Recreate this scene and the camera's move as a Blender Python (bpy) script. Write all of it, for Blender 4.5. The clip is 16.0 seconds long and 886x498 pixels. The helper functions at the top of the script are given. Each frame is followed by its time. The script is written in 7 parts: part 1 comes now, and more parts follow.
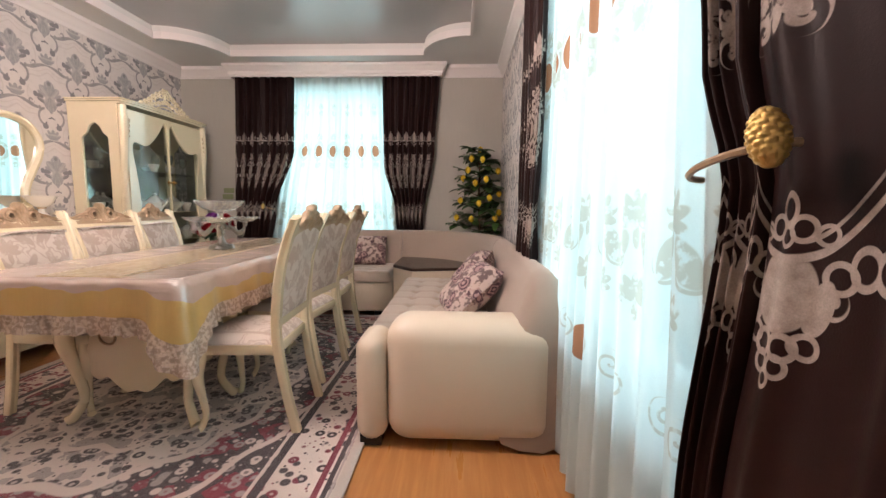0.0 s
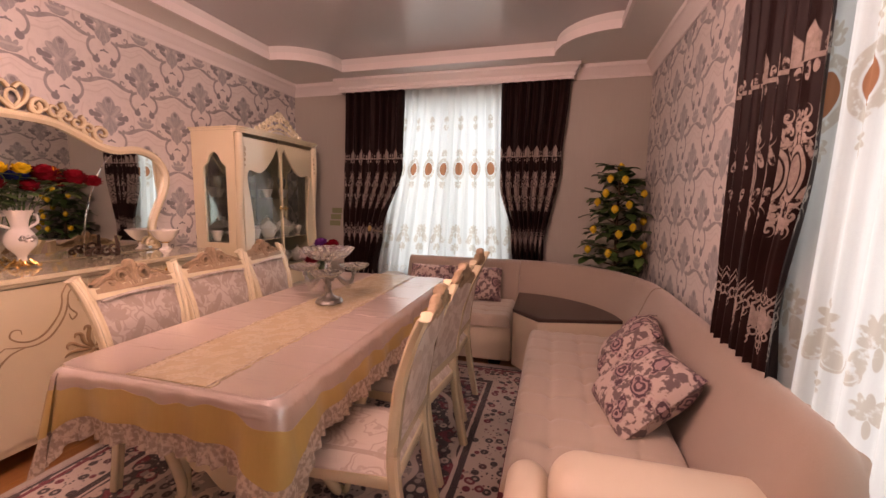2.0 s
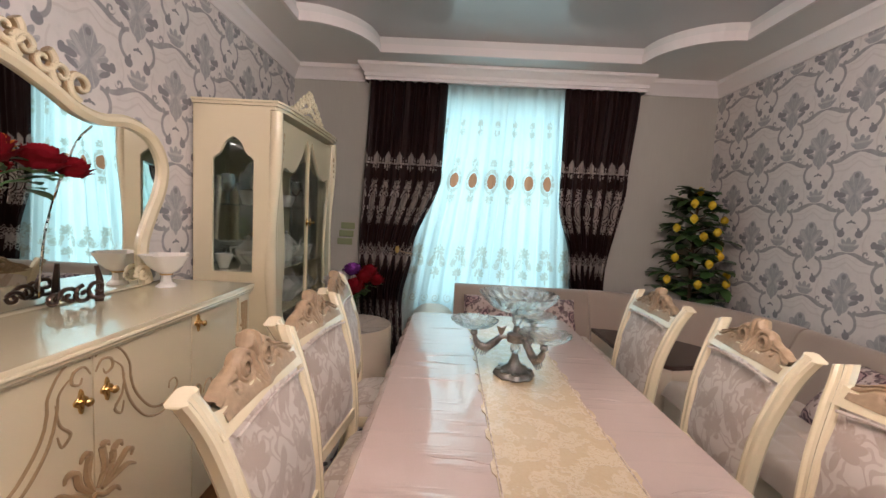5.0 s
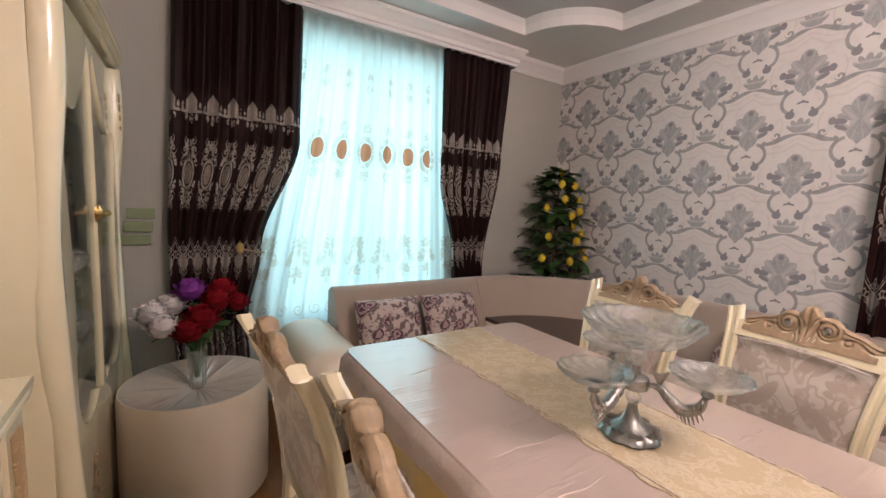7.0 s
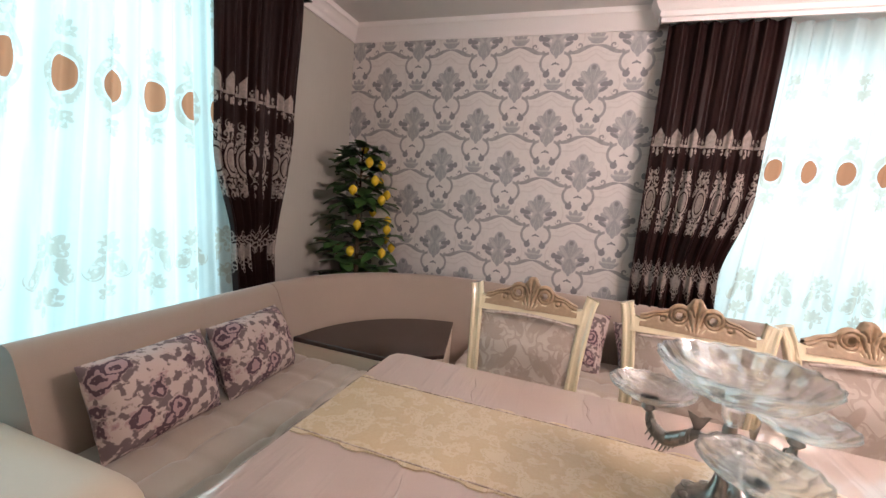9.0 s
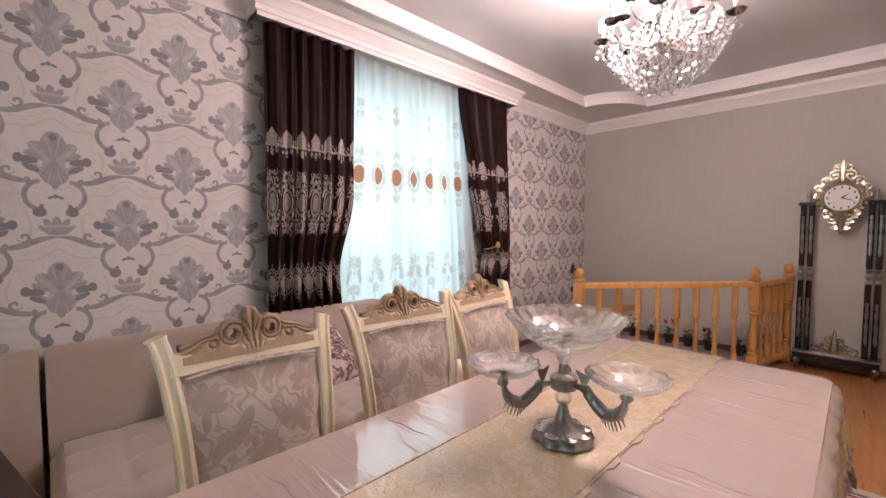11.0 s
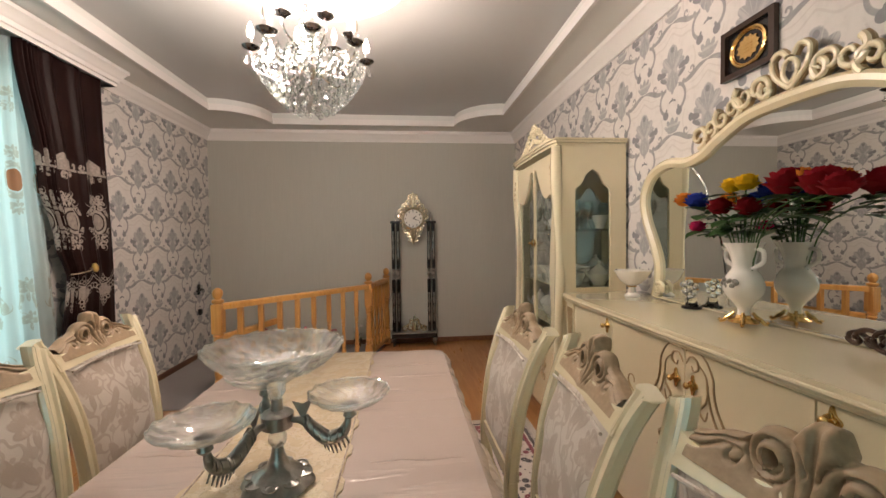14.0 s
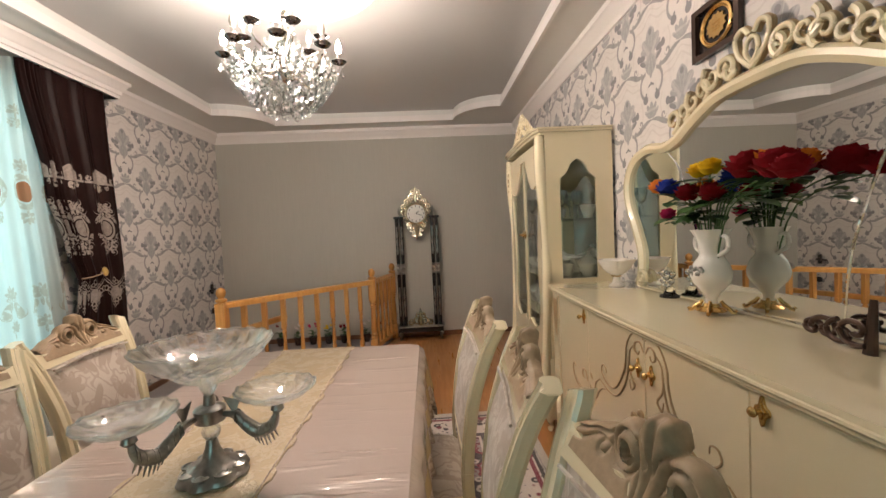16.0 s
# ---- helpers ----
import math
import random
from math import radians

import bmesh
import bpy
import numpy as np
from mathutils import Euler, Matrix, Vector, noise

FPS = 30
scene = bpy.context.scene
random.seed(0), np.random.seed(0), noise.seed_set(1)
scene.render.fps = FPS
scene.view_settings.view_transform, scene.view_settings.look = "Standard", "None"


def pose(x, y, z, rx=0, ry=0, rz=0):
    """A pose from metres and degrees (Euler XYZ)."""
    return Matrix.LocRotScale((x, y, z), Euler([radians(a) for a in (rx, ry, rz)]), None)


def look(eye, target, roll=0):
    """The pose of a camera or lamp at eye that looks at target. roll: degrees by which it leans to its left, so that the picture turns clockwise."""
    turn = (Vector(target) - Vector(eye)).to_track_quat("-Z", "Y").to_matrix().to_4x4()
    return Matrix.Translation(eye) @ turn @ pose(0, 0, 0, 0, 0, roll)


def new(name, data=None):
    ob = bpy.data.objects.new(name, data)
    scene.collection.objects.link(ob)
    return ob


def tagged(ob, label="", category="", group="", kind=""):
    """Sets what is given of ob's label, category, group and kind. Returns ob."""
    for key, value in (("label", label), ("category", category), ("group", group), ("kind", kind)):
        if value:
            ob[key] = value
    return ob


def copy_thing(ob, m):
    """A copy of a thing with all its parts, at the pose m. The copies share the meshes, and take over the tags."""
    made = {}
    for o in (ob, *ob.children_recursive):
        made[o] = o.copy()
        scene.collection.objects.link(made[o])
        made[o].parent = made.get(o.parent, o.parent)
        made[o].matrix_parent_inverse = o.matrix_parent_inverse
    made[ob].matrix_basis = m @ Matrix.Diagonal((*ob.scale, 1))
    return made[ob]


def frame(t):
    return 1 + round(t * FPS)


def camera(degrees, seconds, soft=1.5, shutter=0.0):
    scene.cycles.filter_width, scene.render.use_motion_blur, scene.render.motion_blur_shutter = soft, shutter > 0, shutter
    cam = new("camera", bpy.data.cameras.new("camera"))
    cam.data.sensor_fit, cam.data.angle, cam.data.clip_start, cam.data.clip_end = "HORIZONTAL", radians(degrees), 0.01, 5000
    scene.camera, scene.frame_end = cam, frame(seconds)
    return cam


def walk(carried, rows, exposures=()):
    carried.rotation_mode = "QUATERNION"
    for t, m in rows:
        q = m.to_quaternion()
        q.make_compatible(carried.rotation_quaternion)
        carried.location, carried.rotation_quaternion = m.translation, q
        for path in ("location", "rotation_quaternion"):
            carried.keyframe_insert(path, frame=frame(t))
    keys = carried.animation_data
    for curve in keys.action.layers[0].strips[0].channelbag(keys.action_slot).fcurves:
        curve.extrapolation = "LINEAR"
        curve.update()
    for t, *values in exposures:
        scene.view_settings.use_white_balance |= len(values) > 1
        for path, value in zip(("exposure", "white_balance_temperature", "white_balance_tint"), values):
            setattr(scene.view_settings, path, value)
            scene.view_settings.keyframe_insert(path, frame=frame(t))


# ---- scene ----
cam = camera(95.2, 16.0)
PATH = [
    (0, (0.399, -0.48, 1.109), (0.321, 1.507, 0.897), 0.4),
    (0.5, (0.285, -0.363, 1.152), (0.254, 1.633, 1.025), 0.4),
    (1, (0.173, -0.208, 1.264), (0.023, 1.78, 1.107), 1.2),
    (1.5, (0.089, -0.071, 1.318), (-0.225, 1.892, 1.098), 0.2),
    (2, (0.051, 0.112, 1.424), (-0.47, 2.028, 1.182), 0.7),
    (2.5, (-0.122, 0.226, 1.388), (-0.793, 2.096, 1.154), 0.5),
    (3, (-0.302, 0.356, 1.435), (-0.948, 2.232, 1.185), 1.9),
    (3.2, (-0.413, 0.339, 1.438), (-1.027, 2.229, 1.207), 2.5),
    (5.3, (-1.686, 0.756, 1.404), (-1.536, 2.745, 1.247), 3.3),
    (5.5, (-1.803, 0.829, 1.392), (-1.527, 2.803, 1.225), 3.6),
    (6, (-2.015, 1.032, 1.383), (-1.503, 2.954, 1.169), 3.1),
    (6.5, (-2.145, 1.336, 1.382), (-1.381, 3.165, 1.116), 3.5),
    (7, (-2.24, 1.608, 1.414), (-1.174, 3.285, 1.191), 2.6),
    (7.5, (-2.224, 1.87, 1.394), (-0.993, 3.438, 1.228), 2.1),
    (8, (-2.252, 2.186, 1.412), (-0.83, 3.582, 1.241), 3.7),
    (8.2, (-2.241, 2.236, 1.44), (-0.715, 3.514, 1.249), 4.6),
    (10.3, (-1.914, 3.098, 1.349), (-0.057, 2.386, 1.14), 1.1),
    (10.5, (-1.86, 3.126, 1.347), (-0.089, 2.213, 1.172), 0.5),
    (11, (-1.742, 3.161, 1.362), (-0.315, 1.765, 1.254), -0.1),
    (11.5, (-1.648, 3.218, 1.37), (-0.608, 1.51, 1.351), 0.0),
    (12, (-1.601, 3.202, 1.377), (-0.932, 1.318, 1.349), -0.6),
    (12.5, (-1.589, 3.156, 1.38), (-1.169, 1.201, 1.358), -0.5),
    (13, (-1.526, 3.149, 1.376), (-1.464, 1.151, 1.331), -0.5),
    (13.5, (-1.535, 3.166, 1.374), (-1.623, 1.168, 1.357), -1.7),
    (14, (-1.515, 3.159, 1.369), (-1.707, 1.169, 1.315), -0.7),
    (14.5, (-1.343, 3.136, 1.353), (-1.578, 1.151, 1.296), -0.9),
    (15, (-1.378, 3.156, 1.362), (-1.436, 1.157, 1.339), -2.2),
    (15.5, (-1.63, 3.225, 1.364), (-1.592, 1.226, 1.323), -2.3),
    (16, (-1.766, 3.196, 1.373), (-1.841, 1.199, 1.288), -2.6),
]
EXPOSURES = [(0, 1.14, 6400, 10), (0.5, 0.92, 7000, 17), (1, 0.57, 8250, 41), (2, 0.52, 8700, 50), (2.5, 0.72, 7800, 31), (3, 0.82, 6600, 13), (5.5, 0.70, 6100, 7), (7, 0.92, 6200, 8), (8, 1.16, 6100, 4), (10.5, 0.77, 6500, 24), (11.5, 0.72, 6100, 8), (12.5, 0.44, 6250, -5), (14, 0.52, 6550, -2), (16, 0.54, 6550, -2)]
walk(cam, [(t, look(eye, target, roll)) for t, eye, target, roll in PATH], EXPOSURES)

# ---- light ----
world = bpy.data.worlds.new("world")
scene.world = world
world.use_nodes = True
_sky = world.node_tree.nodes.new("ShaderNodeTexSky")
_sky.sky_type, _sky.sun_disc, _sky.sun_elevation, _sky.sun_rotation = "NISHITA", False, radians(40), radians(110)
world.node_tree.links.new(_sky.outputs[0], world.node_tree.nodes["Background"].inputs[0])
world.node_tree.nodes["Background"].inputs[1].default_value = 0.12


def lamp(name, kind, m, energy, color, **kw):
    data = bpy.data.lights.new(name, kind)
    data.energy, data.color = energy, color
    for k, v in kw.items():
        if k == "size": data.size = v
        if k == "size_y": data.shape, data.size_y = "RECTANGLE", v
        if k == "radius": data.shadow_soft_size = v
        if k == "angle": data.angle = v
    ob = new(name, data)
    ob.matrix_world = m
    return ob


SKY_COLOR = (0.66, 0.95, 1.0)
BULB_WATTS = 20.0
lamp("window_light_north", "AREA", look((-1.10, 4.80, 1.55), (-1.10, 3.0, 1.3)), 21, SKY_COLOR, size=1.5, size_y=2.1)
lamp("window_light_east", "AREA", look((1.20, 1.0, 1.55), (-0.5, 1.0, 1.3)), 13.0, SKY_COLOR, size=1.4, size_y=2.1)
lamp("sun", "SUN", look((0, 0, 10), (2, 4, 0)), 1.0, (1, 0.95, 0.88), angle=radians(10))


# ---- material tools ----
class E:
    """A number in a node tree, for writing patterns as formulas."""
    def __init__(self, nt, s):
        self.nt, self.s = nt, s

    def op(self, kind, *args):
        n = self.nt.nodes.new("ShaderNodeMath")
        n.operation = kind
        for i, a in enumerate((self, *args)):
            if isinstance(a, E):
                self.nt.links.new(a.s, n.inputs[i])
            else:
                n.inputs[i].default_value = a
        return E(self.nt, n.outputs[0])

    def __add__(self, o): return self.op("ADD", o)
    def __radd__(self, o): return self.op("ADD", o)
    def __sub__(self, o): return self.op("SUBTRACT", o)
    def __rsub__(self, o): return (self * -1) + o
    def __mul__(self, o): return self.op("MULTIPLY", o)
    def __rmul__(self, o): return self.op("MULTIPLY", o)
    def __truediv__(self, o): return self.op("DIVIDE", o)
    def __abs__(self): return self.op("ABSOLUTE")
    def min(self, o): return self.op("MINIMUM", o)
    def max(self, o): return self.op("MAXIMUM", o)
    def sin(self): return self.op("SINE")
    def cos(self): return self.op("COSINE")
    def sqrt(self): return self.op("SQRT")
    def fract(self): return self.op("FRACT")
    def near(self, p): return self.op("PINGPONG", p / 2)
    def cell(self, p): return self - (self / p).op("ROUND") * p

    def step(self, lo, hi):
        n = self.nt.nodes.new("ShaderNodeMapRange")
        n.interpolation_type = "SMOOTHSTEP"
        self.nt.links.new(self.s, n.inputs[0])
        n.inputs[1].default_value, n.inputs[2].default_value = min(lo, hi), max(lo, hi)
        n.inputs[3].default_value, n.inputs[4].default_value = (0, 1) if lo < hi else (1, 0)
        return E(self.nt, n.outputs[0])


class Mat:
    def __init__(self, name, rough=0.6, metal=0.0, **kw):
        self.m = bpy.data.materials.new(name)
        self.m.use_nodes = True
        self.nt = self.m.node_tree
        self.b = self.nt.nodes["Principled BSDF"]
        self.set("Roughness", rough), self.set("Metallic", metal)
        for k, v in kw.items():
            self.set(k.replace("_", " "), v)

    def set(self, k, v):
        if isinstance(v, E):
            self.nt.links.new(v.s, self.b.inputs[k])
        elif isinstance(v, bpy.types.NodeSocket):
            self.nt.links.new(v, self.b.inputs[k])
        elif isinstance(v, tuple) and len(v) == 3:
            self.b.inputs[k].default_value = (*v, 1)
        else:
            self.b.inputs[k].default_value = v

    def coords(self, uv=False):
        n = self.nt.nodes.new("ShaderNodeTexCoord")
        s = self.nt.nodes.new("ShaderNodeSeparateXYZ")
        self.nt.links.new(n.outputs["UV" if uv else "Object"], s.inputs[0])
        return [E(self.nt, o) for o in s.outputs]

    def vec(self, x, y, z=0.0):
        n = self.nt.nodes.new("ShaderNodeCombineXYZ")
        for i, a in enumerate((x, y, z)):
            if isinstance(a, E):
                self.nt.links.new(a.s, n.inputs[i])
            else:
                n.inputs[i].default_value = a
        return n.outputs[0]

    def noise(self, scale, detail=4.0, vec=None, rough=0.5):
        n = self.nt.nodes.new("ShaderNodeTexNoise")
        n.inputs["Scale"].default_value, n.inputs["Detail"].default_value = scale, detail
        n.inputs["Roughness"].default_value = rough
        if vec is None:
            vec = self.nt.nodes.new("ShaderNodeTexCoord").outputs["Object"]
        self.nt.links.new(vec, n.inputs["Vector"])
        return E(self.nt, n.outputs[0])

    def voronoi(self, scale, vec=None, feature="F1"):
        n = self.nt.nodes.new("ShaderNodeTexVoronoi")
        n.feature = feature
        n.inputs["Scale"].default_value = scale
        if vec is None:
            vec = self.nt.nodes.new("ShaderNodeTexCoord").outputs["Object"]
        self.nt.links.new(vec, n.inputs["Vector"])
        s = self.nt.nodes.new("ShaderNodeSeparateXYZ")
        if feature == "F1":
            self.nt.links.new(n.outputs["Color"], s.inputs[0])
        return E(self.nt, n.outputs["Distance"]), E(self.nt, s.outputs[0])

    def rand(self):
        return E(self.nt, self.nt.nodes.new("ShaderNodeObjectInfo").outputs["Random"])

    def mix(self, f, a, b):
        n = self.nt.nodes.new("ShaderNodeMix")
        n.data_type = "RGBA"
        if isinstance(f, E):
            self.nt.links.new(f.s, n.inputs[0])
        else:
            n.inputs[0].default_value = f
        for i, c in ((6, a), (7, b)):
            if isinstance(c, tuple):
                n.inputs[i].default_value = (*c, 1)
            else:
                self.nt.links.new(c, n.inputs[i])
        return n.outputs[2]

    def bump(self, h, dist=0.002, strength=0.6):
        n = self.nt.nodes.new("ShaderNodeBump")
        n.inputs["Strength"].default_value, n.inputs["Distance"].default_value = strength, dist
        self.nt.links.new(h.s, n.inputs["Height"])
        self.nt.links.new(n.outputs[0], self.b.inputs["Normal"])
        self.nt.links.new(n.outputs[0], self.b.inputs["Coat Normal"])
        return self


def ellipse(u, v, cx, cy, a, b, deg=0):
    c, s = math.cos(radians(deg)), math.sin(radians(deg))
    du, dv = u - cx, v - cy
    p, q = (du * c + dv * s) * (1 / a), (dv * c - du * s) * (1 / b)
    return p * p + q * q


def spiral(u, v, cx, cy, pitch, big, turn=0.0, w=0.2):
    """A scroll line around (cx, cy)."""
    du, dv = u - cx, v - cy
    r = (du * du + dv * dv).sqrt()
    th = dv.op("ARCTAN2", du) * (1 / math.tau)
    f = abs((r * (1 / pitch) - th + turn).fract() - 0.5)
    return f.step(w, w * 0.6) * r.step(big, big * 0.93)


def palmette(u, v, s, petals=((90, 0.62), (58, 0.62), (26, 0.58), (-6, 0.5)), lift=0.0):
    """A fan of leaves, mirrored about u = 0; below 1 inside."""
    d = ellipse(u, v, 0, lift - 0.42 * s, 0.12 * s, 0.3 * s)
    for deg, ln in petals:
        c, q = math.cos(radians(deg)), math.sin(radians(deg))
        d = d.min(ellipse(u, v, c * ln * s * 0.62, lift + q * ln * s * 0.62 - 0.05 * s, ln * s * 0.6, 0.15 * s, deg))
    return d


def speckled(name, color, rough=0.5, amount=0.12, scale=60.0, dark=0.75, bumpy=0.0006, **kw):
    """A plain surface with fine grain and wide stains."""
    k = Mat(name, rough, **kw)
    a, b = k.noise(scale, 5), k.noise(3.5, 3)
    f = (a * 0.5 + b * 0.5).step(0.3, 0.7)
    k.set("Base Color", k.mix(f * (amount * 1.5), color, tuple(c * dark for c in color)))
    k.set("Roughness", (a - 0.5) * (rough * 0.12) + rough)
    return k.bump(a, bumpy, 0.5)


# ---- materials ----
def wallpaper(name, ground, leaf, vein):
    """Damask: serrated palmettes in ogee cells of scrolls, with crowns at the necks."""
    k = Mat(name, 0.62)
    x, y, z = k.coords()
    PU, PV = 0.525, 0.61
    def least(a, b):
        return b if a is None else a.min(b)

    def most(a, b):
        return b if a is None else a.max(b)

    body = dark = line = thin = cuts = None
    for ou, ov in ((0.0, 0.0), (PU / 2, PV / 2)):
        u, v = (y - (2.60 + ou)).near(PU), (z - (0.455 + ov)).cell(PV)
        w = (z - (0.455 + ov + PV / 2)).cell(PV)
        pu, pv = u * 0.86, v * 0.86
        # palmette: rounded head, side lobes, spread arms, tapering tail, light ribs between them
        d = ellipse(pu, pv, 0.0, 0.055, 0.040, 0.062)
        for e in ((0.046, 0.050, 0.030, 0.021, 35), (0.040, 0.018, 0.045, 0.020, 12), (0.034, -0.046, 0.042, 0.017, 38), (0.022, -0.074, 0.030, 0.014, 52), (0.0, -0.082, 0.014, 0.034, 0), (0.0, -0.02, 0.036, 0.045, 0)):
            d = d.min(ellipse(pu, pv, *e))
        # crown between two palmettes: a small fan
        for e in ((0.0, 0.010, 0.017, 0.036, 0), (0.028, 0.006, 0.014, 0.032, -28), (0.046, -0.012, 0.011, 0.026, -50), (0.0, -0.03, 0.042, 0.014, 0)):
            d = d.min(ellipse(u, w, *e))
        body = least(body, d)
        a = ellipse(pu, pv, 0.076, -0.002, 0.032, 0.015, 8).min(ellipse(pu, pv, 0.100, 0.004, 0.015, 0.019, 0)).min(ellipse(pu, pv, 0.066, -0.032, 0.028, 0.011, 28)).min(ellipse(pu, pv, 0.0, 0.094, 0.012, 0.014))
        for e in ((0.056, 0.066, 0.024, 0.024, 0), (0.050, 0.090, 0.008, 0.014, 20), (0.0, 0.140, 0.008, 0.010, 0), (0.016, 0.134, 0.014, 0.006, -25)):
            a = a.min(ellipse(u, w, *e))
        dark = least(dark, a)
        # scroll from the foot of the crown, thick beyond its middle, with a curl on it; a bow up from each bud
        sag = (u * 36.0).sin() * 0.006 - u * 0.27 - 0.052
        thick = (u * (math.pi / 0.18)).sin().max(0.0) * 0.0100 + u * 0.022 + 0.0035
        s = (abs(w - sag) / thick).step(1.1, 0.8) * u.step(0.170, 0.158)
        s = s.max(spiral(u, w, 0.112, -0.052, 0.026, 0.025, 0.35, 0.30))
        bow = abs(ellipse(u, w, 0.044, 0.142, 0.060, 0.068) - 1.0).step(0.36, 0.22) * u.step(0.046, 0.056)
        hook = ellipse(u, w, 0.088, 0.205, 0.012, 0.022, -20).step(1.1, 0.85)
        line = most(line, s.max(bow).max(hook))
        t = abs(w + 0.118 + u * 0.36 - (u * 44.0).cos() * 0.010).step(0.0075, 0.004) * u.step(0.17, 0.16)
        t = t.max(abs(w + 0.085 + u * 0.30 - (u * 40.0).cos() * 0.008).step(0.005, 0.002) * u.step(0.13, 0.12))
        t = t.max(abs(u - 0.165 - (v * 30.0).cos() * 0.012).step(0.006, 0.003) * abs(v + 0.02).step(0.09, 0.08))
        thin = most(thin, t)
        th = v.op("ARCTAN2", u)
        rib = abs((th * 7.0).sin()).step(0.30, 0.08) * (u * u + v * v).sqrt().step(0.02, 0.035)
        cuts = most(cuts, rib)
    grain = k.noise(220, 3)
    weave = k.noise(26, 4)
    soft = k.noise(55, 3)
    lf = (body + (soft - 0.5) * 0.5).step(1.12, 0.80) * (1.0 - cuts * 0.35)
    dk = (dark + (soft - 0.5) * 0.4).step(1.12, 0.80)
    c = k.mix(weave.step(0.45, 0.75), ground, tuple(q * 0.92 for q in ground))
    c = k.mix(thin * 0.30, c, (0.48, 0.42, 0.39))
    c = k.mix(line * (weave * 0.5 + 0.55).min(1.0), c, vein)
    c = k.mix(lf * (soft * 0.5 + 0.6).min(1.0), c, leaf)
    c = k.mix(dk, c, vein)
    k.set("Base Color", c)
    k.set("Roughness", 0.68 - lf * 0.2)
    return k.bump(lf * 0.5 + dk * 0.5 + line * 0.5 + grain * 0.25, 0.0012, 0.5)


GROUND = (0.69, 0.645, 0.615)
WALLPAPER = wallpaper("damask_wallpaper", GROUND, (0.30, 0.297, 0.31), (0.24, 0.235, 0.245))
k = PLAIN = Mat("plain_wallpaper", 0.65)
x, y, z = k.coords()
st = k.noise(1.0, 5, k.vec(x * 160, y * 160, z * 4))
k.set("Base Color", k.mix(st, (0.405, 0.385, 0.34), (0.475, 0.455, 0.405)))
k.bump(st, 0.0012, 0.5)
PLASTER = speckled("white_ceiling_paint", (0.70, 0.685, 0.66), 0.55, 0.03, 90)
# tray field: dimness put into the base colour, to hold down the bulbs' glow
GLOSS_CEIL = speckled("dimmed_satin_ceiling", (0.45, 0.44, 0.43), 0.22, 0.03, 40, bumpy=0.0002)
MOULD = speckled("white_moulding_paint", (0.78, 0.74, 0.72), 0.45, 0.04, 120)
CREAM = speckled("cream_lacquer", (0.83, 0.725, 0.50), 0.22, 0.07, 30, 0.88, 0.00012, Coat_Weight=1.0, Coat_Roughness=0.04, Coat_IOR=1.75)
CREAM_DARK = speckled("gilded_cream", (0.42, 0.29, 0.15), 0.38, 0.3, 80, 0.6, 0.001)
CARVED = speckled("carved_tan_wood", (0.42, 0.295, 0.18), 0.5, 0.4, 70, 0.55, 0.0015)
GOLD = speckled("brass", (0.75, 0.50, 0.20), 0.25, 0.15, 90, 0.7, metal=1.0)
GILT = speckled("matt_gilt", (0.62, 0.43, 0.14), 0.42, 0.3, 90, 0.6, metal=0.7)
SILVER = speckled("worn_silver", (0.40, 0.385, 0.36), 0.30, 0.45, 70, 0.45, 0.001, metal=1.0)
CHROME = speckled("chrome", (0.75, 0.73, 0.72), 0.12, 0.1, 50, metal=1.0)
BLACK = speckled("black_lacquer", (0.02, 0.016, 0.016), 0.2, 0.1, 40)
DARKWOOD = speckled("dark_brown_laminate", (0.055, 0.032, 0.025), 0.22, 0.2, 50)
PORCELAIN = speckled("white_porcelain", (0.78, 0.74, 0.69), 0.16, 0.04, 40, 0.9, 0.0001)
GREYCARPET = speckled("grey_carpet", (0.26, 0.23, 0.23), 0.95, 0.2, 200, 0.7, 0.003)
LEATHER = speckled("cream_leather", (0.66, 0.56, 0.44), 0.36, 0.06, 140, 0.88, 0.0006)
FABRIC = speckled("beige_velour", (0.44, 0.355, 0.285), 0.85, 0.12, 260, 0.85, 0.0015, Sheen_Weight=0.4)
TAUPE = speckled("taupe_velour", (0.37, 0.29, 0.235), 0.85, 0.12, 260, 0.85, 0.0015, Sheen_Weight=0.4)
FRAMEPVC = speckled("white_window_plastic", (0.75, 0.76, 0.76), 0.35, 0.04, 50)


def wood(name, a, b, scale=1.0, axis=1, rough=0.4):
    k = Mat(name, rough)
    p = k.coords()
    q = [p[i] * (2.0 if i == axis else 26.0) * scale for i in range(3)]
    n1 = k.noise(1.0, 6, k.vec(*q), 0.6)
    n2 = k.noise(2.0, 2)
    k.set("Base Color", k.mix((n1 * 0.8 + n2 * 0.2 + (k.rand() - 0.5) * 0.25).step(0.3, 0.72), a, b))
    k.set("Roughness", n1 * 0.2 + (rough - 0.1))
    return k.bump(n1, 0.0006, 0.4)


FLOORWOOD = wood("orange_laminate", (0.50, 0.25, 0.09), (0.36, 0.155, 0.05), 1.0, 1, 0.3)
PINE = wood("varnished_pine", (0.62, 0.33, 0.10), (0.46, 0.21, 0.055), 1.0, 2, 0.3)
SKIRT = wood("brown_skirting", (0.20, 0.09, 0.04), (0.12, 0.05, 0.025), 1.0, 1, 0.4)


